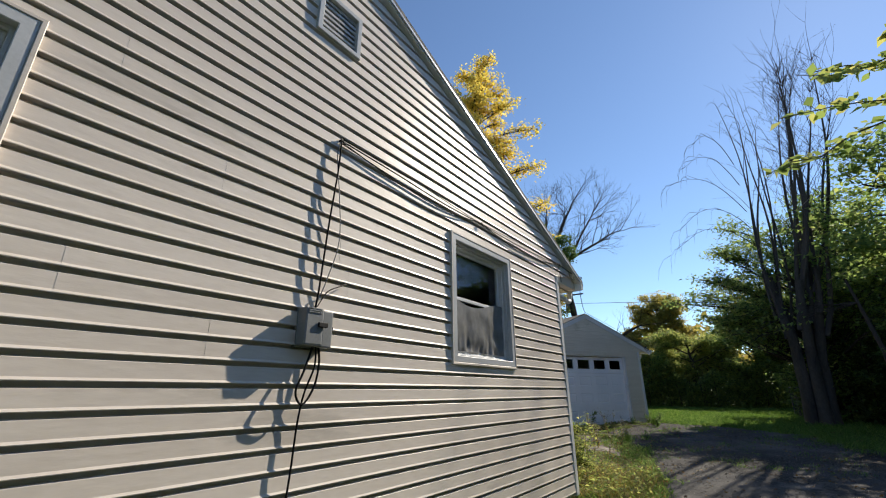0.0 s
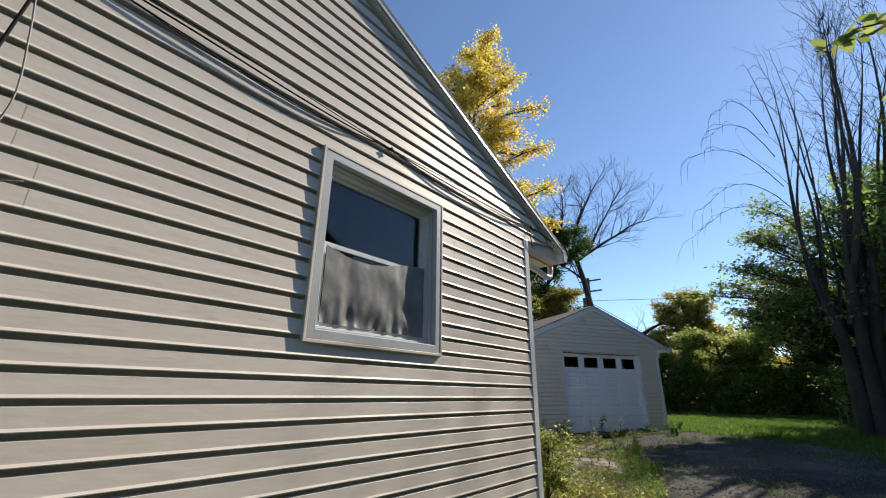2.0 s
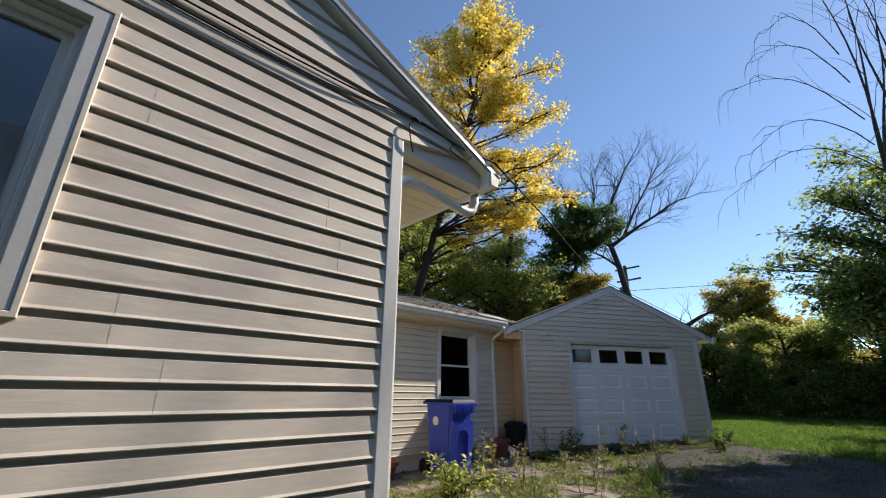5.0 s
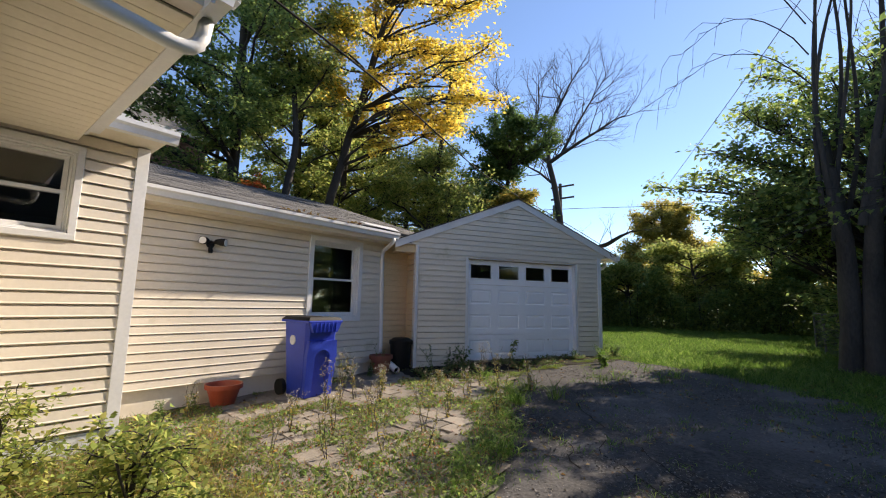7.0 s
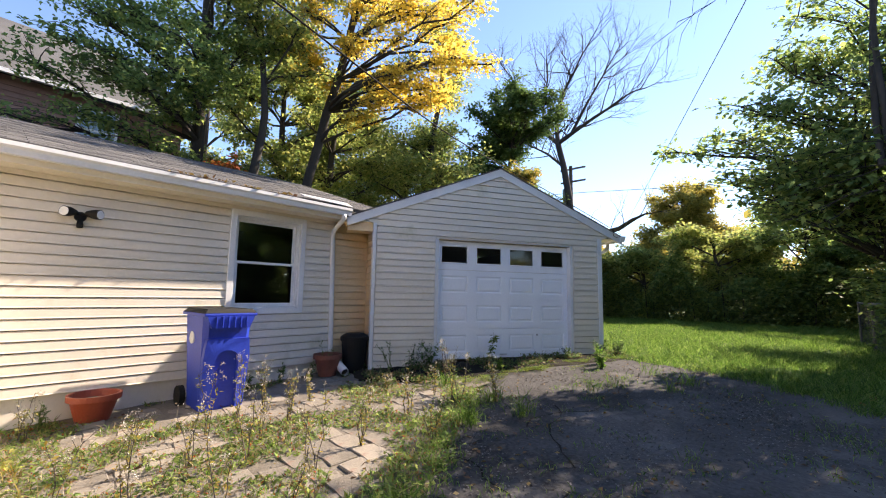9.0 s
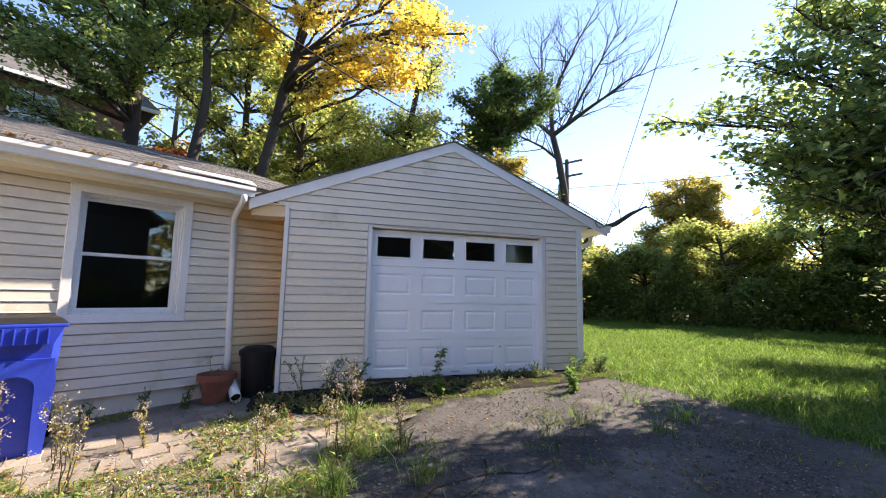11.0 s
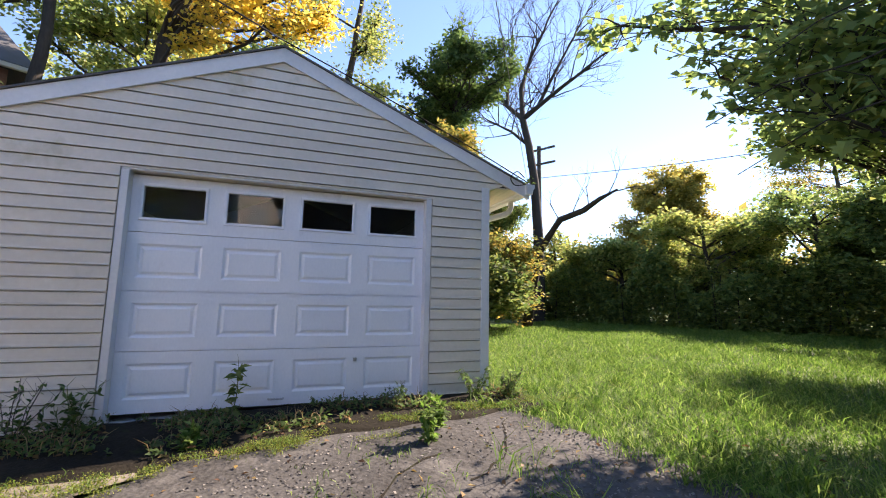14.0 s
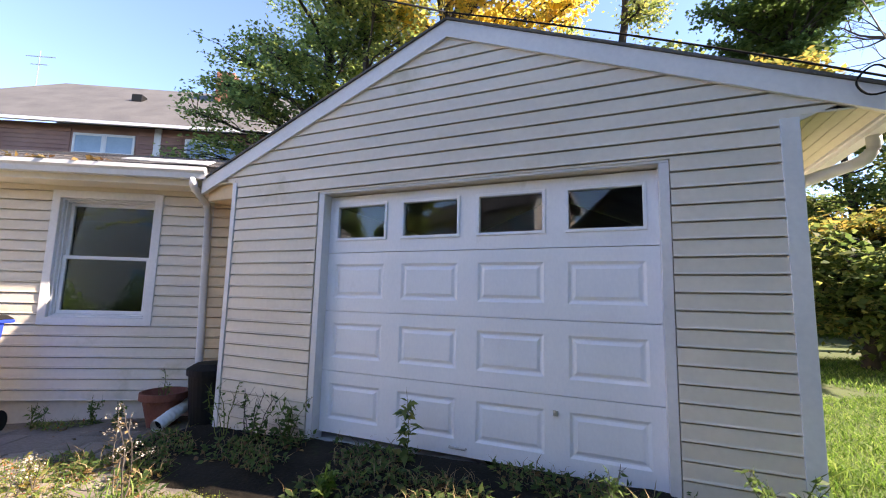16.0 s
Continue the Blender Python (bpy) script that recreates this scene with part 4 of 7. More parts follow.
# green trees behind the wing
tree("tall green tree with a straight dark trunk", [(-13.6, 12.1, 0.4), (-13.4, 12.2, 6), (-13.3, 12.1, 11), (-13.0, 12.0, 15)], 0.23,
     ball(-13.0, 11.3, 10.4, 2.9, 2.6, 3.6, 24, 0.9, 4) + ball(-12.4, 11.0, 7.0, 2.0, 1.6, 1.0, 9, 0.7, 5) + [(-13.0, 8.8, 6.7, 0.7), (-12.9, 8.4, 5.4, 0.55), (-12.6, 10.4, 5.6, 0.8), (-13.0, 10.9, 8.1, 0.9), (-13.0, 9.4, 8.5, 0.8), (-13.0, 9.9, 7.0, 0.8), (-12.6, 9.5, 5.7, 0.7), (-12.8, 11.5, 6.4, 0.8), (-12.4, 11.4, 5.2, 0.7), (-13.2, 9.0, 7.6, 0.6)], 25000, 0.12, L_FRESH, 12, loose=0.17, twigs=15)
tree("forked green tree with turning leaves", [(-12.2, 13.2, 0.4), (-12.0, 13.2, 4.5), (-11.8, 13.4, 6.8), (-12.4, 13.2, 10.5), (-12.6, 13.3, 13)], 0.16,
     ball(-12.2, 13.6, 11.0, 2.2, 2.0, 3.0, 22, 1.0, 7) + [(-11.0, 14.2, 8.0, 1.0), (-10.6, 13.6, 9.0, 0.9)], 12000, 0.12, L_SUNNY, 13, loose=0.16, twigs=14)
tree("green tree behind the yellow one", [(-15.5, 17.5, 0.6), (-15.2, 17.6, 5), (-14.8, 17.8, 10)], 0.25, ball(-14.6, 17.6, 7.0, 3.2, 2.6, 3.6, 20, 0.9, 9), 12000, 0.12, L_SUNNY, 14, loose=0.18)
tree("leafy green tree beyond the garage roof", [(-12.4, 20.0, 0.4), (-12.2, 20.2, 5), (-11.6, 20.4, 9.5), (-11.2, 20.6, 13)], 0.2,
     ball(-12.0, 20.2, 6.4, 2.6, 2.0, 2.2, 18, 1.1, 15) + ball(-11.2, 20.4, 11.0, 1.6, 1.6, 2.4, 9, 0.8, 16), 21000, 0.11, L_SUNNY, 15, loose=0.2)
tree("red leaved shrub behind the wing", [(-15.2, 13.8, 0.5), (-15.0, 13.8, 3), (-14.9, 13.9, 5.5)], 0.08, ball(-14.9, 13.8, 5.4, 1.0, 1.0, 1.6, 9, 0.6, 17), 4000, 0.12, L_RED, 16, category="shrub", name="shrub")
# round tree and the bare one beyond the garage
tree("dense dark green round tree beyond the garage", [(-11.6, 24.6, 0.4), (-11.3, 24.5, 5), (-10.6, 24.5, 8.5)], 0.26,
     ball(-10.3, 24.5, 10.0, 2.3, 1.9, 1.75, 34, 0.62, 21) + ball(-12.0, 24.5, 7.8, 2.2, 1.8, 1.7, 22, 0.8, 22), 32000, 0.15, L_DEEP, 21, loose=0.2)
tree("yellow green shrub behind the garage", [(-9.6, 22.4, 0.4), (-9.5, 22.4, 4), (-9.2, 22.4, 6.5)], 0.1, ball(-9.2, 22.4, 6.2, 1.3, 1.2, 1.6, 12, 0.7, 23), 8000, 0.13, L_MIXED, 22, category="shrub", name="shrub")
bare = thing("bare_tree", (-10.6, 30.9, 0.6), "bare tree with a dark leaning trunk", "tree")
bm = bmesh.new()
rb = random.Random(31)
tp = [Vector((-10.6, 30.9, 0.4)), Vector((-10.5, 30.8, 4.5)), Vector((-10.7, 30.8, 7.5)), Vector((-11.0, 30.8, 9.4)), Vector((-11.35, 30.8, 10.9))]
tube(bm, tp, [0.34, 0.26, 0.21, 0.19, 0.17], 10, False)
part("trunk", bm, M_BARK, bare, smooth=True)
bm = bmesh.new()
for path, r in (((tp[4], (-10.5, 30.8, 11.3), (-9.1, 30.6, 11.8), (-7.9, 30.5, 12.2)), 0.15), ((tp[4], (-11.5, 30.9, 12.6), (-11.0, 31.0, 14.2), (-10.2, 31.0, 15.4)), 0.15),
                ((tp[4], (-12.3, 30.8, 11.9), (-13.4, 30.7, 13.6), (-14.3, 30.6, 15.6)), 0.14), (((-12.3, 30.8, 11.9), (-12.5, 31.2, 13.6), (-12.2, 31.2, 15.4)), 0.11),
                (((-10.5, 30.8, 11.3), (-9.6, 31.0, 13.0), (-8.6, 31.0, 14.4)), 0.10), ((tp[3], (-11.9, 30.6, 10.3), (-13.2, 30.4, 11.2)), 0.10)):
    P = [Vector(p) for p in path]
    tube(bm, P, [r * (1 - 0.6 * i / (len(P) - 1)) for i in range(len(P))], 7, False)
    way = (P[-1] - P[-2]).normalized()
    for a, b in zip(P, P[1:]):
        for k in range(5):
            v = (b - a).normalized() * 0.6 + Vector((rb.uniform(-0.9, 0.9), rb.uniform(-0.6, 0.6), rb.uniform(-0.4, 1.1)))
            fork(bm, a.lerp(b, rb.uniform(0.25, 1.0)), v, rb.uniform(0.9, 1.7), 0.035, 3, rb, 0.03, 0.8, 3)
    fork(bm, P[-1], way, 1.5, r * 0.4, 4, rb, 0.05, 0.75, 3)
part("branch", bm, M_BARK, bare, smooth=True)
pole = thing("utility_pole", (-11.3, 32.4, 0.6), "wooden utility pole with cross arms", "pole")
bm = bmesh.new()
tube(bm, [(-11.3, 32.4, 0.4), (-11.3, 32.4, 9.9)], [0.14, 0.11], 10)
part("pole", bm, M_TWIG, pole)
for z in (8.8, 9.6):
    bm = bmesh.new()
    box(bm, W, -11.9, -10.3, 32.22, 32.30, z, z + 0.10)
    part("cross_arm", bm, M_TWIG, pole)
bm = bmesh.new()
tube(bm, [(-11.55, 32.2, 7.5), (-11.55, 32.2, 8.4)], 0.2, 14)
part("transformer", bm, M_GREYBOX, pole, "grey transformer can")

dead = thing("dead_tree", (-8.8, 26.6, 0.6), "dead leaning trunk with a crooked bare limb", "tree")
bm = bmesh.new()
tube(bm, [(-8.8, 26.6, 0.4), (-8.2, 26.5, 3.4), (-7.3, 26.4, 4.5), (-6.4, 26.3, 4.7), (-5.8, 26.2, 5.0), (-5.2, 26.1, 5.2)], [0.20, 0.16, 0.12, 0.10, 0.075, 0.03], 8)
for q, d in (((-6.2, 26.3, 4.8), (-0.3, 0, 1)), ((-5.6, 26.2, 5.05), (0.5, 0, 0.8)), ((-5.3, 26.1, 5.15), (1, 0, 0.1)), ((-6.8, 26.35, 4.65), (0.2, 0, 1)), ((-7.3, 26.4, 4.5), (-0.5, 0, 0.8))):
    fork(bm, q, d, 0.7, 0.022, 3, rb, 0.1, 0.7, 2)
part("trunk", bm, M_BARK, dead, smooth=True)

# the wood along the back of the lawn
BACK = [
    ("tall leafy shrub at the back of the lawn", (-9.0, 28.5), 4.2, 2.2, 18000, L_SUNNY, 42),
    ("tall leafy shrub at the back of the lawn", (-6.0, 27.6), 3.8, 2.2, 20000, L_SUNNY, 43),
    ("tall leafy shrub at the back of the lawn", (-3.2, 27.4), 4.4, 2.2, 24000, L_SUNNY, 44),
    ("dark leafy tree at the back of the lawn", (-0.4, 27.4), 5.2, 2.4, 24000, L_FRESH, 45),
    ("dark leafy tree at the back of the lawn", (2.6, 27.0), 7.5, 2.8, 20000, L_GREEN, 46),
    ("dark leafy tree beside the lawn", (2.7, 24.9), 8.6, 2.4, 20000, L_GREEN, 57),
    ("dark leafy tree beside the lawn", (3.5, 22.7), 9.6, 2.6, 13000, L_FRESH, 47),
    ("tall leafy shrub at the back of the lawn", (-12.0, 28.0), 5.0, 2.2, 12000, L_GREEN, 48),
    ("bushy green shrub behind the garage", (-9.4, 24.9), 4.0, 1.5, 12000, L_MIXED, 55),
    ("bushy green shrub behind the garage", (-8.6, 23.4), 3.2, 1.3, 10000, L_GREEN, 56),
    ("far leafy tree in the sun", (0.5, 36.0), 9.0, 3.0, 12000, L_MIXED, 49),
    ("far leafy tree in the sun", (-16.0, 26.0), 9.0, 3.2, 14000, L_GREEN, 50),
]
tree("golden green tree at the back of the lawn", [(-6.3, 38.2, 0.5), (-6.3, 38.1, 4.5), (-6.4, 38.0, 9.0)], 0.2,
     ball(-6.5, 38.0, 5.8, 3.0, 1.8, 3.0, 44, 0.8, 41) + ball(-6.4, 37.8, 7.7, 2.1, 1.4, 2.0, 24, 0.55, 40), 40000, 0.17, L_GOLD, 41, loose=0.22)
for lab, (x, y), h, r, n, lm, sd in BACK:
    if y > 25:
        x, y, h, r = x * 1.25, y + 5.5, h * 1.22, r * 1.22
    z = lie(x, y)
    tree(lab, [(x, y, z - 0.1), (x + 0.1, y, z + h * 0.4), (x - 0.1, y + 0.1, z + h * 0.8)], 0.10 + 0.01 * h,
         ball(x, y, z + h * 0.54, r * 1.1, r * 0.8, h * 0.40, 34, 0.65 + 0.03 * h, sd) + ball(x, y + 0.4, z + 1.2, r, r * 0.6, 0.9, 10, 0.8, sd + 100), int(n * 1.2), 0.15, lm, sd, twigs=12, loose=0.22)

MORE = [
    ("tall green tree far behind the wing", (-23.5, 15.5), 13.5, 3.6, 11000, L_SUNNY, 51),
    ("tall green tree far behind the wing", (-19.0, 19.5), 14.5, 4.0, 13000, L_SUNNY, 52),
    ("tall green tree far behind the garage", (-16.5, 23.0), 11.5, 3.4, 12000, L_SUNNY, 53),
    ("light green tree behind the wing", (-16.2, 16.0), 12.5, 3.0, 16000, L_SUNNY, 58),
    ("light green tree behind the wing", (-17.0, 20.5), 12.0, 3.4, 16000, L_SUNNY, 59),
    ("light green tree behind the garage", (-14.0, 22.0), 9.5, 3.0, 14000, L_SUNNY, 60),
    ("tall green tree far behind the garage", (-14.5, 30.5), 9.5, 3.4, 16000, L_GREEN, 54),
]
for lab, (x, y), h, r, n, lm, sd in MORE:
    z = lie(x, y)
    tree(lab, [(x, y, z - 0.1), (x + 0.2, y, z + h * 0.4), (x - 0.1, y + 0.1, z + h * 0.85)], 0.24,
         ball(x, y, z + h * 0.58, r, r * 0.9, h * 0.38, 34, 0.95, sd), int(n * 1.35), 0.16, lm, sd, twigs=12)


def thicket(name, label, a, b, depth, height, n, size, leaf_mat, seed):
    """Dense undergrowth along a line: many upright stems and their leaves."""
    rnd, rng = random.Random(seed), np.random.default_rng(seed)
    a, b = Vector(a), Vector(b)
    top = thing(name, a.lerp(b, 0.5), label, "hedge")
    bm = bmesh.new()
    side = (b - a).cross(Vector((0, 0, 1))).normalized()
    for k in range(int((b - a).length * 3)):
        p = a.lerp(b, rnd.random()) + side * rnd.uniform(-depth, depth) * 0.5
        p.z = lie(p.x, p.y) - 0.05
        tube(bm, [p, p + Vector((rnd.uniform(-0.2, 0.2), rnd.uniform(-0.2, 0.2), height * rnd.uniform(0.5, 0.95)))], [0.03, 0.01], 4, False)
    tagged(part("stem", bm, M_BARK, top), kind="stuff")
    t, s = rng.random(n), rng.normal(size=n) * depth * 0.33
    h = rng.random(n) ** 1.15
    lump = np.array([noise.noise(Vector((q * (b - a).length * 0.6, 3.1, seed))) for q in t])
    x, y = a.x + (b.x - a.x) * t + side.x * s, a.y + (b.y - a.y) * t + side.y * s
    z = np.array([lie(0, q) for q in y]) + h * height * (0.85 + 1.0 * lump)
    quads("foliage", leaves_at(np.stack((x, y, z), axis=1), size, rng), leaf_mat, top, kind="stuff")
    return top


thicket("hedge", "dark overgrown hedge behind the lawn", (-18, 32.6, 1.2), (6, 31.8, 1.2), 2.0, 2.7, 80000, 0.16, L_FRESH, 91)
thicket("hedge", "dark overgrown hedge beside the lawn", (3.0, 31, 1), (2.6, 18.5, 0.7), 1.6, 5.2, 42000, 0.15, L_DEEP, 92)
# These two hedges are out of view, added for pane reflections and light.
thicket("hedge", "unseen added hedge across the drive", (4.9, 19, 0.6), (5.0, 13, 0.5), 1.4, 1.7, 16000, 0.14, L_DEEP, 93)
thicket("hedge", "unseen added hedge across the drive", (4.9, 12.9, 0.5), (4.9, 1, 0.1), 1.4, 1.6, 20000, 0.15, L_DEEP, 94)
# far woods all round
rw = np.random.default_rng(7)
ang = rw.uniform(0, 2 * math.pi, 60000)
rr = 58 + rw.normal(size=60000) * 5
hh = np.array([7.5 + 5 * noise.noise(Vector((math.cos(q) * 4, math.sin(q) * 4, 0))) + 3 * noise.noise(Vector((math.cos(q) * 14, math.sin(q) * 14, 5))) for q in ang])
wp = np.stack((-4 + rr * np.cos(ang), 12 + rr * np.sin(ang), 0.8 + hh * rw.random(60000) ** 0.7), axis=1)
tagged(quads("far_woods", leaves_at(wp, 0.95, rw), L_MIXED), "far autumn woods round the place", "woods", kind="stuff")

# many-stemmed tree beside the lawn, bare and dead at its tops
SX, SY = 0.95, 18.0
old = thing("many_stemmed_tree", (SX, SY, lie(SX, SY)), "old many-stemmed tree with dead bare drooping tops", "tree")
bm, bt = bmesh.new(), bmesh.new()
rt = random.Random(77)
SZ = lie(SX, SY)
for k in range(5):
    a = 2 * math.pi * k / 5 + rt.uniform(-0.2, 0.2)
    foot = Vector((SX + 0.30 * math.cos(a), SY + 0.25 * math.sin(a), SZ - 0.15))
    knee = Vector((SX + 0.15 + 0.62 * math.cos(a), SY - 0.8 + 0.5 * math.sin(a), SZ + rt.uniform(3.4, 4.8)))
    trunk = [foot.lerp(knee, i / 6) + Vector((math.cos(a), math.sin(a), 0)) * -0.16 * math.sin(math.pi * i / 6) + Vector((rt.uniform(-0.04, 0.04), rt.uniform(-0.04, 0.04), 0)) for i in range(7)]
    tube(bm, trunk, [0.19 - 0.10 * i / 6 for i in range(7)], 9, False)
    for j in range(3):
        b = a + rt.uniform(-0.9, 0.9)
        out, h, ph = rt.uniform(0.3, 1.25), rt.uniform(10.4, 12.7), rt.uniform(0, 6)
        s = trunk[rt.choice((4, 5, 6))]
        path = []
        for i in range(12):
            t = i / 11
            path.append(Vector((s.x + (0.75 + math.cos(b) * out) * t ** 0.8 + 0.16 * math.sin(5 * t + ph), s.y + (-0.75 + math.sin(b) * out) * t ** 0.8 + 0.16 * math.cos(4 * t + ph), s.z + (h - s.z) * (t - 0.06 * t ** 3))))
        slim = path[-1].x < SX + 0.5
        tube(bm, path, [(0.045 if slim else 0.075) * (1 - 0.9 * i / 11) ** 1.2 + 0.004 for i in range(12)], 6, False)
        for i in range(4, 12):
            for _ in range(i % 2 if slim else 3):
                up = Vector((rt.uniform(-0.5, 0.5), rt.uniform(-0.5, 0.5), rt.uniform(0.8, 1.5)))
                fork(bt, path[i], up, rt.uniform(0.7, 1.4), 0.008, 1, rt, -0.25, 0.5, 2)
        for _ in range(1 if slim else 4):
            e = path[-1]
            d = Vector((rt.uniform(-0.5, 0.5), rt.uniform(-0.5, 0.5), 0))
            tube(bt, [e, e + d * 0.5 + Vector((0, 0, 0.3)), e + d + Vector((0, 0, 0.15)), e + d * 1.25 + Vector((0, 0, -0.4))], [0.008, 0.006, 0.005, 0.003], 4, False)
for k, (sz, ex, ey, ez) in enumerate(((6.0, -1.75, 14.9, 6.2), (7.2, -1.5, 14.6, 8.4), (6.6, -1.4, 15.0, 7.0), (8.2, -0.9, 14.8, 9.0), (9.0, -0.6, 15.2, 9.9))):
    v0, e = Vector((0.45, 16.6, sz)), Vector((ex, ey, ez - 0.5))
    arc = [v0.lerp(e, i / 9) + Vector((0, rt.uniform(-0.05, 0.05), 0.75 * math.sin(math.pi * (i / 9) ** 0.9))) for i in range(10)]
    tube(bt, arc, [0.013 * (1 - 0.085 * i) for i in range(10)], 5, False)
    for i in (3, 5, 6, 7, 8, 9):
        v = arc[i] - arc[i - 1]
        d = v.normalized() * 0.5 + Vector((rt.uniform(-0.3, 0.1), rt.uniform(-0.3, 0.3), 0))
        q = arc[i]
        tube(bt, [q, q + d * 0.5 + Vector((0, 0, 0.04)), q + d * 0.85 + Vector((0, 0, -0.15)), q + d + Vector((0, 0, -0.55 * rt.uniform(0.5, 1.2)))], [0.006, 0.005, 0.004, 0.002], 4, False)
part("trunk", bm, M_GREYBARK, old, smooth=True)
part("branch", bt, M_BARK, old, smooth=True)

# leafy tree behind it, its limbs reaching over the lawn
TX, TY = 1.3, 19.9
maple = thing("leafy_tree", (TX, TY, lie(TX, TY)), "leafy green tree with long low limbs over the lawn", "tree")
bm = bmesh.new()
pts, rg = [], np.random.default_rng(77)
tube(bm, [(TX, TY, 0.6), (TX + 0.1, TY, 2.4), (TX + 0.3, TY + 0.1, 4.6), (TX + 0.5, TY, 7.6)], [0.20, 0.16, 0.12, 0.05], 9, False)
part("trunk", bm, M_BARK, maple, smooth=True)
cl = ball(TX + 0.5, TY, 5.0, 3.0, 2.6, 2.7, 19, 0.65, 81) + ball(TX + 0.6, TY + 0.3, 7.0, 2.4, 2.0, 1.2, 12, 0.55, 86) + ball(TX - 1.9, TY - 1.9, 4.6, 1.4, 1.2, 1.3, 16, 0.7, 82) + ball(TX - 1.2, TY - 1.0, 6.6, 1.2, 1.0, 1.2, 10, 0.6, 87) + [(-1.7, 17.8, 4.7, 0.55), (-2.2, 17.2, 4.6, 0.45), (-1.2, 17.4, 5.3, 0.6), (-1.4, 17.6, 3.9, 0.5), (-0.6, 17.4, 3.2, 0.7)] + \
    ball(TX + 2.3, TY - 1.6, 4.2, 1.7, 1.6, 2.0, 12, 0.75, 83) + ball(TX + 0.2, TY - 0.5, 2.0, 1.4, 1.2, 1.0, 9, 0.7, 84) + ball(-0.4, 18.7, 3.9, 1.0, 0.9, 1.0, 12, 0.6, 88)
bm = bmesh.new()
for cx, cy, cz, cr in cl:
    c = Vector((cx, cy, cz))
    s = Vector((TX + 0.3, TY, max(0.9, cz - 1.6)))
    path = limb(bm, s, c, 0.045, 0.014, rt, 5)
    for k in range(13):
        d = Vector((rt.gauss(0, 1), rt.gauss(0, 1), rt.gauss(0, 0.45))).normalized()
        tw = limb(bm, path[rt.choice((3, 4, 5))], c + d * cr * rt.uniform(0.5, 1.1), 0.012, 0.003, rt, 4, 0.15, 3)
        q = np.array([tuple(p) for p in tw])
        at = rg.beta(2.2, 1.1, size=int(40 * cr * cr) + 8) * (len(tw) - 1)
        i0 = np.minimum(at.astype(int), len(tw) - 2)
        f = (at - i0)[:, None]
        pts.append(q[i0] * (1 - f) + q[i0 + 1] * f + rg.normal(size=(len(at), 3)) * cr * 0.15)
part("limb", bm, M_BARK, maple, smooth=True)
quads("crown", leaves_at(np.concatenate(pts), 0.11, rg, narrow=0.6), L_FRESH, maple, kind="stuff")

# trees and shrubs beside the drive, and across it
SIDE = [
    # This tree is mostly out of view, added to shade the drive.
    ("slender leafy tree added to shade the drive", (4.3, 17.4), 9.3, 2.3, 19000, L_FRESH, 68),
    ("low shrub beside the drive", (3.4, 15.4), 2.6, 1.1, 8000, L_GREEN, 65),
    ("low shrub beside the drive", (3.6, 11.6), 1.7, 0.9, 6000, L_MIXED, 66),
    ("low shrub beside the drive", (2.9, 18.0), 2.8, 1.2, 9000, L_DEEP, 67),
]
for lab, (x, y), h, r, n, lm, sd in SIDE:
    z = lie(x, y)
    low = h < 4
    tree(lab, [(x, y, z - 0.1), (x + 0.1, y, z + h * 0.4), (x - 0.1, y + 0.1, z + h * 0.75)], 0.03 + 0.016 * h,
         ball(x, y, z + h * 0.58, r, r, h * 0.36, 9 if low else 24, 0.5 if low else 1.2, sd), n, 0.08 if low else 0.15, lm, sd, twigs=12, category="shrub" if low else "tree", name="shrub" if low else "tree")

# leafy sprays that hang over the drive
spray = thing("leafy_branch_tree", (4.2, 7.6, lie(4, 7.6)), "slender tree with leafy sprays hanging over the drive", "tree")
bm = bmesh.new()
rs, rgs, sp_pts = random.Random(5), np.random.default_rng(5), []
tube(bm, [(4.2, 7.6, 0.2), (4.1, 7.5, 2.5), (3.8, 7.3, 4.5), (3.2, 7.0, 5.6)], [0.09, 0.07, 0.05, 0.03], 8, False)
for tip in ((0.55, 5.3, 4.15), (0.35, 5.6, 3.72), (0.75, 5.2, 4.5), (1.2, 5.8, 3.55), (1.5, 5.4, 4.75), (1.0, 5.9, 4.9)):
    p = limb(bm, (3.6, 7.2, 4.6), tip, 0.02, 0.004, rs, 5, 0.10, 10)
    for a, b in zip(p[3:], p[4:]):
        for k in range(15):
            t = rs.random()
            sp_pts.append(a.lerp(b, t) + Vector((rs.gauss(0, 0.03), rs.gauss(0, 0.03), rs.gauss(0, 0.02))))
part("branch", bm, M_TWIG, spray, smooth=True)
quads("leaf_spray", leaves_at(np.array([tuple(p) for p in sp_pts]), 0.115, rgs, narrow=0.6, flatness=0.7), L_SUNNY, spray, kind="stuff")

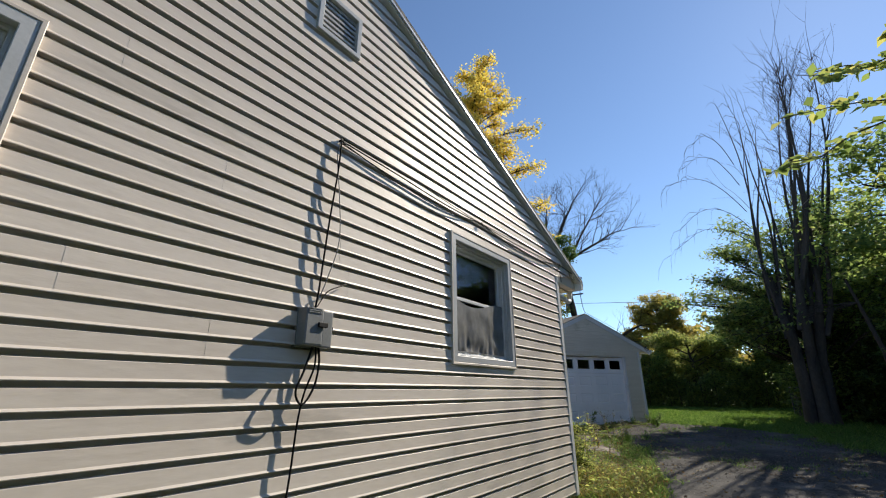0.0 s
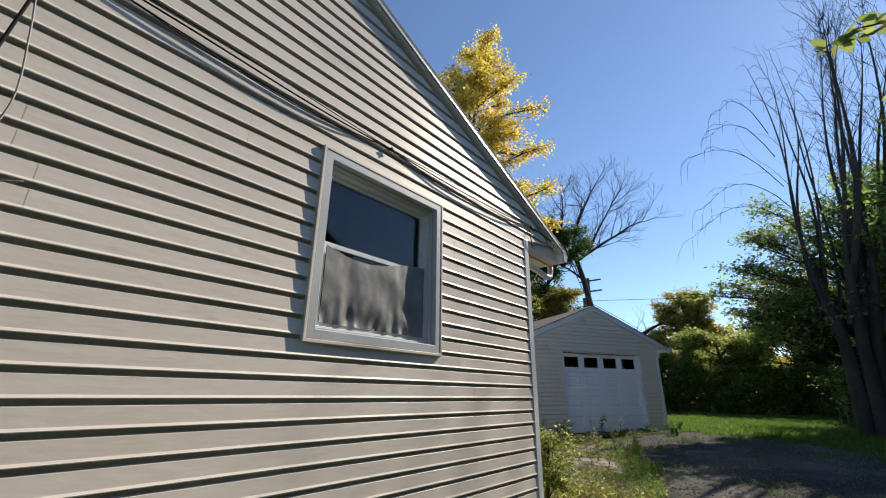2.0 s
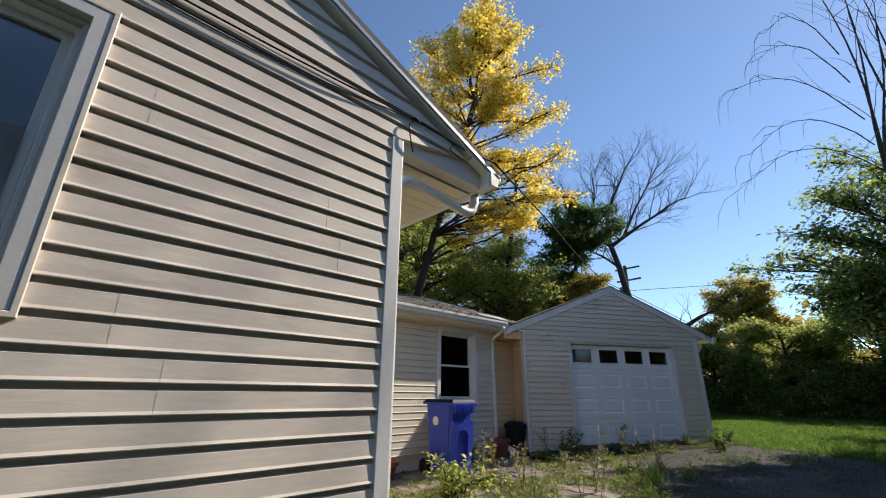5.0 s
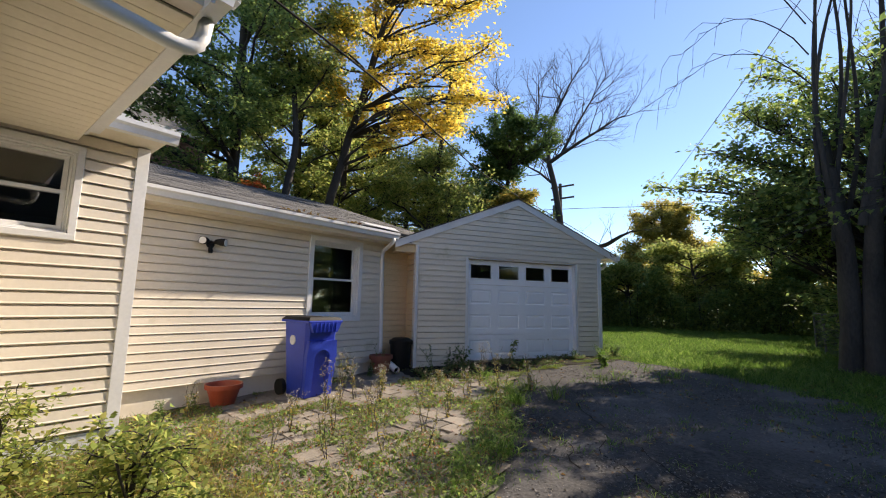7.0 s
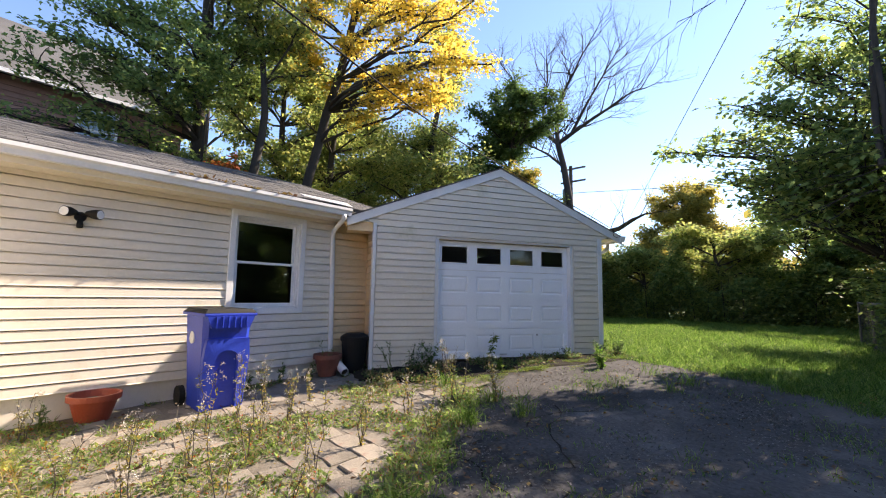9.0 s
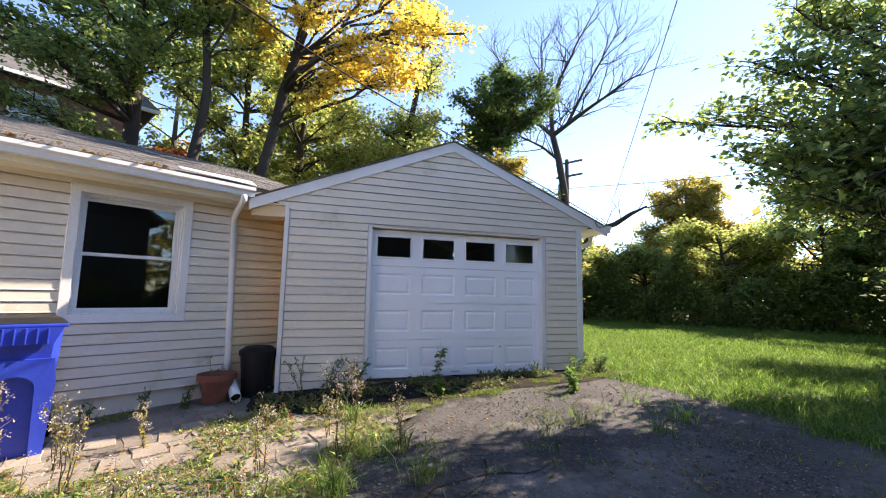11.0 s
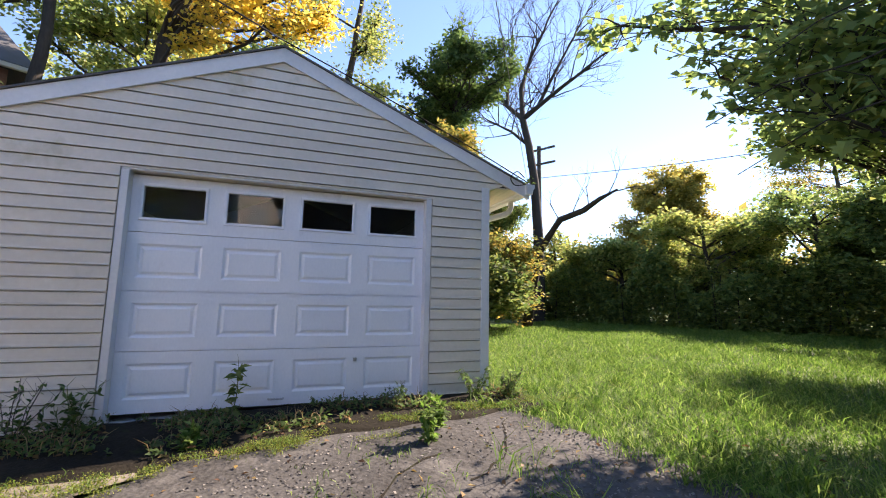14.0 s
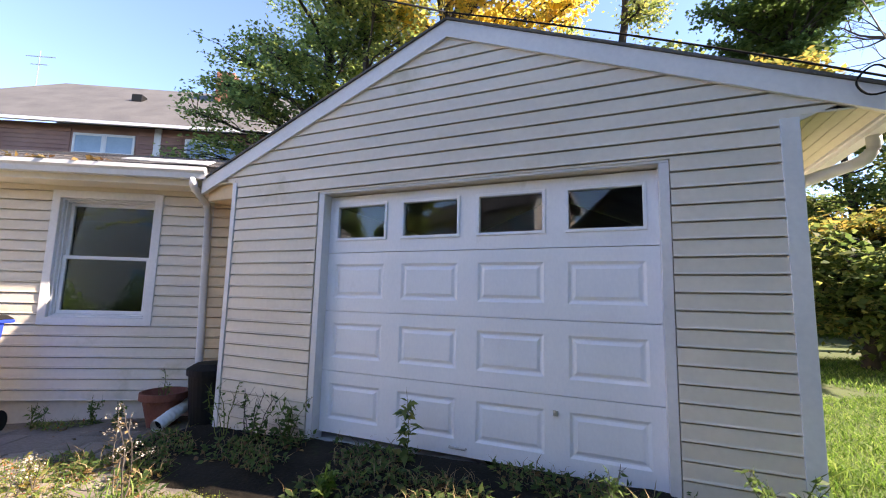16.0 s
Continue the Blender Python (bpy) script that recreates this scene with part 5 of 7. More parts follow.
# low branch with lobed leaves over the end of the drive
lobed = thing("lobed_leaf_tree", (2.6, 16.6, lie(2.6, 16.6)), "young tree whose broad lobed leaves hang over the drive", "tree")
bm = bmesh.new()
tube(bm, [(2.6, 16.6, 0.5), (2.5, 16.5, 2.6), (2.2, 16.4, 4.6)], [0.08, 0.06, 0.03], 8, False)
LOBES = [(0.0, 0.0), (0.30, 0.02), (0.24, 0.22), (0.52, 0.36), (0.30, 0.46), (0.34, 0.70), (0.14, 0.62), (0.0, 1.0)]
LOBES = LOBES + [(-x, y) for x, y in LOBES[-2:0:-1]]
lv, lf = [], []
for tip, n in (((-1.25, 15.55, 2.66), 14), ((-0.95, 15.6, 3.0), 14), ((-0.6, 15.5, 3.25), 16), ((-0.3, 15.5, 2.9), 12), ((-0.1, 15.6, 3.6), 18), ((-0.9, 15.9, 3.75), 12), ((0.3, 15.7, 3.2), 12), ((-1.15, 15.9, 2.45), 8)):
    p = limb(bm, (2.3, 16.4, 3.9), tip, 0.012, 0.003, rs, 5, 0.06, 10)
    for k in range(n):
        i = rs.randrange(5, 10)
        c = p[i].lerp(p[i + 1], rs.random()) + Vector((rs.gauss(0, 0.12), rs.gauss(0, 0.12), rs.gauss(0, 0.08)))
        d = Vector((rs.gauss(-0.3, 0.5), rs.gauss(-0.2, 0.5), rs.gauss(-0.6, 0.35))).normalized()
        w = d.cross(Vector((rs.gauss(0, 0.4), rs.gauss(0, 0.4), 1))).normalized()
        up = w.cross(d)
        L, b0 = rs.uniform(0.07, 0.13), len(lv)
        for x, y in LOBES:
            lv.append(c + (w * x + d * y + up * (0.35 * abs(x) - 0.12 * y * y)) * L)
        m = len(LOBES)
        lv.append(c + d * 0.35 * L)
        lf += [(b0 + i2, b0 + (i2 + 1) % m, b0 + m) for i2 in range(m)]
part("branch", bm, M_BARK, lobed, smooth=True)
tagged(raw("foliage", lv, lf, L_FRESH, lobed), kind="stuff")

# ---- neighbours ----
def far_window(F, u0, u1, z0, z1, parent):
    bm = bmesh.new()
    frame_bars(bm, F, u0, u1, z0, z1, 0.09, -0.02, 0.05, 0.01)
    w = part("window", bm, M_WHITE, parent)
    bm = bmesh.new()
    box(bm, F, u0 + 0.09, u1 - 0.09, 0.004, 0.03, z0 + 0.09, z1 - 0.09)
    part("pane", bm, M_BLUEPANE, w)
    bm = bmesh.new()
    box(bm, F, u0 + 0.09, u1 - 0.09, 0.031, 0.05, (z0 + z1) / 2 - 0.03, (z0 + z1) / 2 + 0.03)
    part("meeting_rail", bm, M_WHITE, w)


NX, NZ = -18.0, 8.05
nb = thing("neighbour_house", (-22, 2, 0.4), "two-storey brown shingled house with a grey roof", "house")
FNB = flat(NX)
bm = bmesh.new()
box(bm, FNB, -5.0, 13.0, -8.0, 0.0, 0.0, NZ)
nw = part("wall", bm, M_REDWOOD, nb)
for i in range(28):
    z = NZ - 0.3 - i * 0.17
    for u0, u1 in ((-5, -1.6), (-1.2, 1.9), (4.3, 5.9), (8.1, 9.9), (11.2, 13.0)):
        v, f = course(FNB, (u0, u1), (u0, u1), z, 0.17, 0.0, 1.0, 0.004)
        raw("wall_board", v, f, M_REDWOOD, nw)
for u0, u1 in ((-3.2, -2.0), (2.0, 3.1), (3.1, 4.2), (6.0, 7.0), (7.0, 8.0), (10.0, 11.1)):
    far_window(FNB, u0, u1, 6.2, 7.72, nb)
for u in (-1.3, 5.0):
    bm = bmesh.new()
    box(bm, FNB, u - 0.12, u + 0.12, 0.0, 0.06, 5.0, NZ)
    part("trim", bm, M_WHITE, nb)
rz = NZ + 3.6
slab("roof", [(NX + 0.6, -5.6, NZ), (NX + 0.6, 13.6, NZ), (NX - 4.2, 12.2, rz), (NX - 4.2, -1.8, rz)], 0.12, M_SHINGLE_PALE, nb, "sunlit pale grey hipped roof")
slab("roof", [(NX - 8.6, -5.6, NZ), (NX - 8.6, 13.6, NZ), (NX - 4.2, 12.2, rz), (NX - 4.2, -1.8, rz)], 0.12, M_SHINGLE_PALE, nb)
bm = bmesh.new()
prism(bm, [(NX + 0.6, 13.6, NZ), (NX - 8.6, 13.6, NZ), (NX - 4.2, 12.2, rz)], [(NX + 0.6, 13.5, NZ - 0.1), (NX - 8.6, 13.5, NZ - 0.1), (NX - 4.2, 12.1, rz - 0.1)])
part("roof", bm, M_SHINGLE_PALE, nb)
bm = bmesh.new()
box(bm, W, NX + 0.5, NX + 0.62, -5.6, 13.6, NZ - 0.14, NZ - 0.02)
part("fascia", bm, M_WHITE, nb)
bm = bmesh.new()
box(bm, W, -21.6, -20.8, 5.65, 6.45, 10.0, 12.1, 0.02)
part("chimney", bm, M_BRICK, nb, "orange brick chimney")
bm = bmesh.new()
tube(bm, [(-22.2, -3.1, 10.2), (-22.2, -3.1, 13.2)], 0.025, 6)
tube(bm, [(-22.2, -3.7, 12.9), (-22.2, -2.4, 12.9)], 0.02, 6)
tube(bm, [(-22.2, -3.45, 12.5), (-22.2, -2.7, 12.5)], 0.02, 6)
part("antenna", bm, M_STEEL, nb, "thin roof antenna")
bm = bmesh.new()
box(bm, W, -20.4, -20.0, 2.6, 3.0, 10.0, 10.35)
part("roof_vent", bm, M_BLACK, nb)

side_house = thing("side_house", (8, 29, 0.6), "dark shingled house beyond the trees", "house")
bm = bmesh.new()
box(bm, W, 4.6, 12, 26.5, 34, 0.4, 4.2)
part("wall", bm, M_WOODWALL, side_house)
for i in range(16):
    z0 = 4.2 + i * 0.19
    slab("roof_course", [(4.3 + i * 0.16, 26.2, z0), (4.3 + i * 0.16, 34.3, z0), (4.3 + (i + 1.2) * 0.16, 34.3, z0 + 0.23), (4.3 + (i + 1.2) * 0.16, 26.2, z0 + 0.23)], 0.03, M_WOODWALL, side_house)
slab("roof", [(12.4, 26.2, 4.2), (12.4, 34.3, 4.2), (6.9, 34.3, 7.25), (6.9, 26.2, 7.25)], 0.06, M_WOODWALL, side_house)
# two houses across the drive, seen in the window panes
over = thing("opposite_house", (11.7, -1, 0.2), "pale sided two-storey house across the drive", "house")
OX0, OX1, OY, OZ = 10.0, 13.6, 3.4, 7.0
OM = (OX0 + OX1) / 2
bm = bmesh.new()
box(bm, W, OX0, OX1, -7.0, OY, 0.0, OZ)
wo = part("wall", bm, M_GABLE, over)
FON = lambda u, o, z: Vector((u, OY + o, z))
FOW = lambda u, o, z: Vector((OX0 - o, u, z))
for i in range(38):
    for F, a, b in ((FON, OX0 + 0.08, OX1), (FOW, -7.0, OY - 0.08)):
        v, f = course(F, (a, b), (a, b), 0.3 + i * 0.175, 0.175, 0.0, 1.0, 0.0)
        raw("wall_board", v, f, M_GABLE, wo)
for F, spans in ((FON, ((11.0, 11.75), (11.8, 12.55))), (FOW, ((1.6, 2.5), (-2.0, -1.0)))):
    for a, b in spans:
        for z in (1.4, 4.9):
            far_window(F, a, b, z, z + 1.5, over)
for xe in (OX0 - 0.4, OX1 + 0.4):
    slab("roof", [(xe, OY + 0.4, OZ - 0.1), (xe, -7.4, OZ - 0.1), (OM, -7.4, OZ + 1.7), (OM, OY + 0.4, OZ + 1.7)], 0.12, M_SHINGLE, over)
    bm = bmesh.new()
    prism(bm, [(xe, OY + 0.43, OZ - 0.12), (OM, OY + 0.43, OZ + 1.68), (OM, OY + 0.43, OZ + 1.44), (xe, OY + 0.43, OZ - 0.36)],
          [(xe, OY + 0.403, OZ - 0.12), (OM, OY + 0.403, OZ + 1.68), (OM, OY + 0.403, OZ + 1.44), (xe, OY + 0.403, OZ - 0.36)])
    part("rake_board", bm, M_WHITE, over)
bm = bmesh.new()
prism(bm, [(OX0, OY, OZ), (OX1, OY, OZ), (OM, OY, OZ + 1.5)], [(OX0, OY - 0.2, OZ), (OX1, OY - 0.2, OZ), (OM, OY - 0.2, OZ + 1.5)])
part("gable", bm, M_GABLE, over)
bm = bmesh.new()
box(bm, W, OX0 - 0.1, OX0 + 0.1, OY - 0.1, OY + 0.1, 0.2, OZ - 0.1, 0.01)
part("corner_post", bm, M_WHITE, over)
second = thing("opposite_house", (12, 11.5, 0.4), "brown shingled gabled house across the drive", "house")
bm = bmesh.new()
prism(bm, [(9.0, 6.8, 0.1), (9.0, 14.6, 0.1), (9.0, 14.6, 5.0), (9.0, 10.7, 7.7), (9.0, 6.8, 5.0)], [(16.0, 6.8, 0.1), (16.0, 14.6, 0.1), (16.0, 14.6, 5.0), (16.0, 10.7, 7.7), (16.0, 6.8, 5.0)])
part("wall", bm, M_WOODWALL, second)
for ye in (6.3, 15.1):
    slab("roof", [(8.5, 10.7, 7.9), (16.4, 10.7, 7.9), (16.4, ye, 4.75), (8.5, ye, 4.75)], 0.14, M_SHINGLE, second)
# Unseen trees, added to darken the reflections in the window panes.
for lab, (x, y), h, r, n, lm, sd in (("unseen tree across the drive, added to darken panes", (9.6, 18.0), 7.0, 2.0, 9000, L_FRESH, 71), ("unseen tree beyond the houses, added to darken panes", (17.0, 4.6), 10.0, 2.6, 9000, L_FRESH, 72), ("unseen tree beside the lower drive, added to darken panes", (6.4, -3.6), 8.5, 2.3, 10000, L_FRESH, 73), ("unseen tree beside the lower drive, added to darken panes", (4.2, -8.5), 9.0, 2.6, 10000, L_FRESH, 74)):
    tree(lab, [(x, y, 0.1), (x, y, h * 0.4), (x, y + 0.1, h * 0.8)], 0.16, ball(x, y, h * 0.56, r, r, h * 0.40, 30, 1.0, sd), n * 2, 0.26, lm, sd, twigs=10)


# ---- meter box and cables on the gable ----
mb = thing("utility_box", FE(2.19, 0.05, 1.90), "grey plastic utility box on the siding", "utility box")
bm = bmesh.new()
box(bm, FE, 2.08, 2.305, 0.012, 0.055, 1.892, 2.138, 0.008)
part("box_back", bm, M_GREYBOX, mb)
bm = bmesh.new()
box(bm, FE, 2.075, 2.21, 0.056, 0.145, 1.90, 2.135, 0.012)
cv = part("cover", bm, M_GREYBOX, mb)
bm = bmesh.new()
box(bm, FE, 2.216, 2.30, 0.056, 0.122, 1.895, 2.13, 0.010)
part("cover", bm, M_GREYBOX, mb, "paler narrow cover")
for z in (2.125, 2.112, 2.10):
    bm = bmesh.new()
    box(bm, FE, 2.09, 2.19, 0.1455, 0.149, z, z + 0.006, 0.001)
    part("rib", bm, M_GREYBOX, cv)
bm = bmesh.new()
box(bm, FE, 2.165, 2.235, 0.146, 0.160, 2.015, 2.045, 0.004)
part("latch", bm, M_BLACK, mb, "black latch")
bm = bmesh.new()
tube(bm, [FE(2.306, 0.07, 2.03), FE(2.335, 0.07, 2.03)], 0.012, 10)
part("screw", bm, M_BLACK, mb)


def cable(label, pts, r=0.006, mat=None, smooth_n=5, name="cable", sides=6):
    """A hanging cable through given points, rounded between them."""
    P = [Vector(p) for p in pts]
    P = [P[0] * 2 - P[1]] + P + [P[-1] * 2 - P[-2]]
    out = []
    for i in range(1, len(P) - 2):
        for k in range(smooth_n):
            t = k / smooth_n
            a, b, c, d = P[i - 1:i + 3]
            out.append(0.5 * ((2 * b) + (c - a) * t + (2 * a - 5 * b + 4 * c - d) * t * t + (3 * b - a - 3 * c + d) * t ** 3))
    out.append(P[-2])
    bm = bmesh.new()
    tube(bm, out, r, sides)
    ob = part(name, bm, mat or M_CABLE, smooth=True)
    return tagged(ob, label, "cable", "cables on the house")


cable("thick black cable up the gable siding", [FE(2.19, 0.068, 2.14), FE(2.20, 0.078, 2.3), FE(2.23, 0.078, 2.75), FE(2.27, 0.078, 3.2), FE(2.285, 0.068, 3.47)], 0.0065)
cable("thin grey wire beside the black cable", [FE(2.20, 0.048, 2.16), FE(2.26, 0.068, 2.35), FE(2.33, 0.078, 2.65), FE(2.30, 0.078, 3.0), FE(2.26, 0.068, 3.3), FE(2.28, 0.058, 3.46)], 0.004, M_WIRE)
cable("short loose wire ends above the box", [FE(2.21, 0.058, 2.16), FE(2.27, 0.078, 2.27), FE(2.38, 0.078, 2.33), FE(2.44, 0.058, 2.36)], 0.004, M_TWIG)
for k, (dz, r, sag) in enumerate(((0.0, 0.0055, 0.00), (-0.022, 0.004, 0.035), (0.022, 0.0035, -0.02), (-0.008, 0.0035, 0.065))):
    cable("black cable strung along the gable to the eave", [FE(2.285, 0.063, 3.47 + dz), FE(2.9, 0.068, 3.452 + dz - sag), FE(3.6, 0.068, 3.425 + dz - sag), FE(4.32, 0.053, 3.445 + dz * 0.4), FE(5.1, 0.063, 3.43 + dz - sag), FE(5.9, 0.063, 3.455 + dz - sag), FE(6.62, 0.058, 3.50 + dz * 0.4), FE(7.1, 0.068, 3.47), FE(7.42, 0.12, 3.46)], r)
cable("loose cable loop at the corner of the eave", [FE(6.62, 0.058, 3.5), FE(6.56, 0.068, 3.42), FE(6.57, 0.078, 3.30), FE(6.60, 0.068, 3.22)], 0.005)
cable("loose cable curl under the eave", [FE(7.0, 0.068, 3.47), FE(6.95, 0.088, 3.38), FE(7.1, 0.098, 3.35), FE(7.2, 0.068, 3.44)], 0.005)
cable("black cable hanging below the box", [FE(2.22, 0.068, 1.91), FE(2.21, 0.088, 1.78), FE(2.16, 0.078, 1.62), FE(2.14, 0.068, 1.45), FE(2.12, 0.078, 1.2), FE(2.10, 0.068, 0.95), FE(2.06, 0.048, 0.86)], 0.006)
cable("coiled black cable loop below the box", [FE(2.20, 0.068, 1.91), FE(2.13, 0.098, 1.75), FE(2.08, 0.108, 1.63), FE(2.14, 0.098, 1.56), FE(2.22, 0.088, 1.66), FE(2.25, 0.078, 1.80), FE(2.24, 0.068, 1.91)], 0.007)
for y, z in ((2.285, 3.47), (4.32, 3.445), (6.62, 3.505)):
    bm = bmesh.new()
    tube(bm, [FE(y, 0.0, z), FE(y, 0.075, z + 0.005)], 0.009, 8)
    tube(bm, [FE(y, 0.066, z + 0.016), FE(y + 0.03, 0.072, z - 0.022)], 0.008, 6)
    tagged(part("cable_clip", bm, M_BLACK), "black clip that holds the cables", "clip", "cable clips")
ga = FGA(GAPEX, 0.10, GZ + 0.10)
cable("service cable from the eave to the garage peak", [FE(7.42, 0.12, 3.46), Vector((-2.9, 9.2, 3.70)), Vector((-3.8, 12.0, 3.86)), ga], 0.008)
cable("cable along the garage rake", [ga, FGA(3.2, 0.10, GZ - 0.24), FGA(4.2, 0.10, GZ - 0.65), FGA(GAPEX + 2.74, 0.12, 3.05)], 0.007)
cable("black cable loop at the garage eave", [FGA(5.02, 0.12, 3.10), FGA(4.92, 0.13, 3.16), FGA(4.84, 0.12, 3.08), FGA(4.90, 0.11, 3.0), FGA(5.04, 0.12, 3.02)], 0.006)
cable("overhead cable rising from the garage eave", [FGA(5.05, 0.12, 3.1), Vector((-0.2, 10.8, 3.92)), Vector((2.8, 4.6, 4.95)), Vector((7.0, -2.0, 6.0))], 0.0032, M_WIRE)
cable("far power line across the yard", [Vector((-20, 34, 8.9)), Vector((-12.5, 33, 8.4)), Vector((-2, 31.5, 7.2)), Vector((10, 30, 7.0))], 0.015)

# ---- blue bin ----
bx = thing("wheelie_bin", (-5.72, 10.34, lie(0, 10.3)), "blue plastic wheelie bin with a black lid", "bin")
FBI = lambda u, o, z: Vector((-5.40 + o, 10.34 + u, z))
B0, B1 = 0.425, 1.50


def bin_ring(t, grow=0.0):
    hw, fr, bk = 0.215 + 0.055 * t + grow, -0.13 + 0.10 * t + grow, -0.60 - 0.06 * t - grow
    c = 0.05
    z = B0 + (B1 - B0) * t
    return [FBI(u, o, z) for u, o in ((-hw + c, fr), (hw - c, fr), (hw, fr - c), (hw, bk + c), (hw - c, bk), (-hw + c, bk), (-hw, bk + c), (-hw, fr - c))]


bm = bmesh.new()
rings = [[bm.verts.new(p) for p in bin_ring(t)] for t in (0, 0.1, 0.35, 0.8, 0.84, 1.0)]
for a, b in zip(rings, rings[1:]):
    for k in range(8):
        bm.faces.new((a[k], a[(k + 1) % 8], b[(k + 1) % 8], b[k]))
bm.faces.new(rings[0][::-1])
bm.faces.new(rings[-1])
part("bin_body", bm, M_BLUE, bx)
# arched apron on the front
bm = bmesh.new()
inner = []
for i in range(17):
    a = math.pi * i / 16
    inner.append((-0.125 * math.cos(a), 0.98 + 0.11 * math.sin(a)))
arch = [(-0.135, B0 + 0.01)] + inner + [(0.135, B0 + 0.01)]
rim = [(-0.22, B0 + 0.01)] + [(-0.262 + 0.524 * i / 16, 1.22) for i in range(17)] + [(0.22, B0 + 0.01)]
rim[1], rim[-2] = (-0.252, 1.0), (0.252, 1.0)


def front(u, z, d):
    t = (z - B0) / (B1 - B0)
    return FBI(u, -0.13 + 0.10 * t + d, z)


va, vb = [bm.verts.new(front(u, z, 0.055)) for u, z in arch], [bm.verts.new(front(u, z, 0.045)) for u, z in rim]
vc = [bm.verts.new(front(u, z, 0.0)) for u, z in arch]
vd = [bm.verts.new(front(u, z, -0.02)) for u, z in rim]
for i in range(len(va) - 1):
    bm.faces.new((va[i], va[i + 1], vb[i + 1], vb[i]))
    bm.faces.new((vc[i], vc[i + 1], va[i + 1], va[i]))
    bm.faces.new((vb[i], vb[i + 1], vd[i + 1], vd[i]))
part("front_apron", bm, M_BLUE, bx)
bm = bmesh.new()
box(bm, FBI, -0.29, 0.29, -0.70, 0.03, 1.475, 1.51, 0.012)
part("rim", bm, M_BLUE, bx)
bm = bmesh.new()
prism(bm, [FBI(-0.25, -0.03, 1.476), FBI(0.25, -0.03, 1.476), FBI(0.20, -0.03, 1.345), FBI(-0.20, -0.03, 1.345)], [FBI(-0.26, 0.035, 1.476), FBI(0.26, 0.035, 1.476), FBI(0.205, 0.03, 1.34), FBI(-0.205, 0.03, 1.34)])
gp = part("grip_panel", bm, M_BLUE, bx)
for i in range(6):
    u = -0.165 + i * 0.066
    bm = bmesh.new()
    box(bm, FBI, u - 0.006, u + 0.006, 0.030, 0.046, 1.345, 1.475, 0.003)
    part("rib", bm, M_BLUE, gp)
bm = bmesh.new()
prism(bm, [FBI(u, o, 1.512) for u, o in ((-0.285, 0.025), (0.285, 0.025), (0.285, -0.70), (-0.285, -0.70))], [FBI(u, o, 1.555) for u, o in ((-0.24, -0.02), (0.24, -0.02), (0.24, -0.66), (-0.24, -0.66))])
part("lid", bm, M_BLACK, bx, "black hinged lid")
for s in (-1, 1):
    bm = bmesh.new()
    tube(bm, [FBI(s * 0.24, -0.64, 0.53), FBI(s * 0.30, -0.64, 0.53)], 0.115, 20)
    part("wheel", bm, M_BLACK, bx)
    bm = bmesh.new()
    u = s * 0.262
    tube(bm, [FBI(s * 0.20, -0.40, 1.22), FBI(s * 0.2670, -0.40, 1.22)], 0.07, 24)
    part("badge", bm, M_WHITE, bx, "round white badge")

# ---- pots, pipe, black tub, lamp by the wing ----
def pot(name, at, r, h, mat, label, rimmed=True):
    t = thing(name, at, label, "plant pot")
    bm = bmesh.new()
    rows = [(r * 0.62, 0), (r * 0.9, h * 0.78), (r * 0.9, h * 0.8)] + ([(r * 1.04, h * 0.80), (r * 1.04, h)] if rimmed else [(r, h)]) + [(r * 0.93, h), (r * 0.86, h * 0.72)]
    lathe(bm, at, rows, 28)
    part("pot", bm, mat, t, smooth=False)
    bm = bmesh.new()
    lathe(bm, (at[0], at[1], at[2] + h * 0.74), [(r * 0.86, 0), (r * 0.5, 0.02), (0.01, 0.03)], 16)
    part("soil", bm, M_SOIL, t)
    return t


pot("plant_pot", (-6.12, 9.30, lie(0, 9.3) - 0.01), 0.225, 0.29, M_REDPOT, "orange red plastic pot beside the wing")
pot("plant_pot", (-6.10, 12.10, lie(0, 12.1)), 0.21, 0.33, M_CLAY, "old terracotta pot with a small plant")
tub = thing("black_tub", (-6.05, 12.56, lie(0, 12.5)), "black plastic tub behind the corner post", "tub")
bm = bmesh.new()
lathe(bm, (-6.05, 12.56, lie(0, 12.5)), [(0.17, 0), (0.21, 0.50), (0.23, 0.50), (0.23, 0.56), (0.15, 0.61), (0.01, 0.62)], 28)
part("tub", bm, M_BLACK, tub)
pp = thing("drain_pipe", (-5.9, 12.26, 0.5), "white corrugated drain pipe at the downspout", "pipe")
bm = bmesh.new()
p0, p1 = Vector((-6.25, 12.31, 0.70)), Vector((-5.78, 12.21, 0.56))
pth = [p0.lerp(p1, i / 20) for i in range(21)]
tube(bm, pth, [0.058 + 0.005 * (i % 2) for i in range(21)], 16, False)
part("pipe", bm, M_PIPE, pp, smooth=False)
bm = bmesh.new()
tube(bm, [p1 - (p1 - p0).normalized() * 0.06, p1 - (p1 - p0).normalized() * 0.055], 0.055, 16)
part("dark_mouth", bm, M_BLACK, pp)
lamp = thing("security_lamp", FW(9.05, 0.02, 2.5), "black twin security lamp on the siding", "lamp")
bm = bmesh.new()
tube(bm, [FW(9.05, 0.012, 2.54), FW(9.05, 0.05, 2.54)], 0.055, 18)
part("base", bm, M_BLACK, lamp)
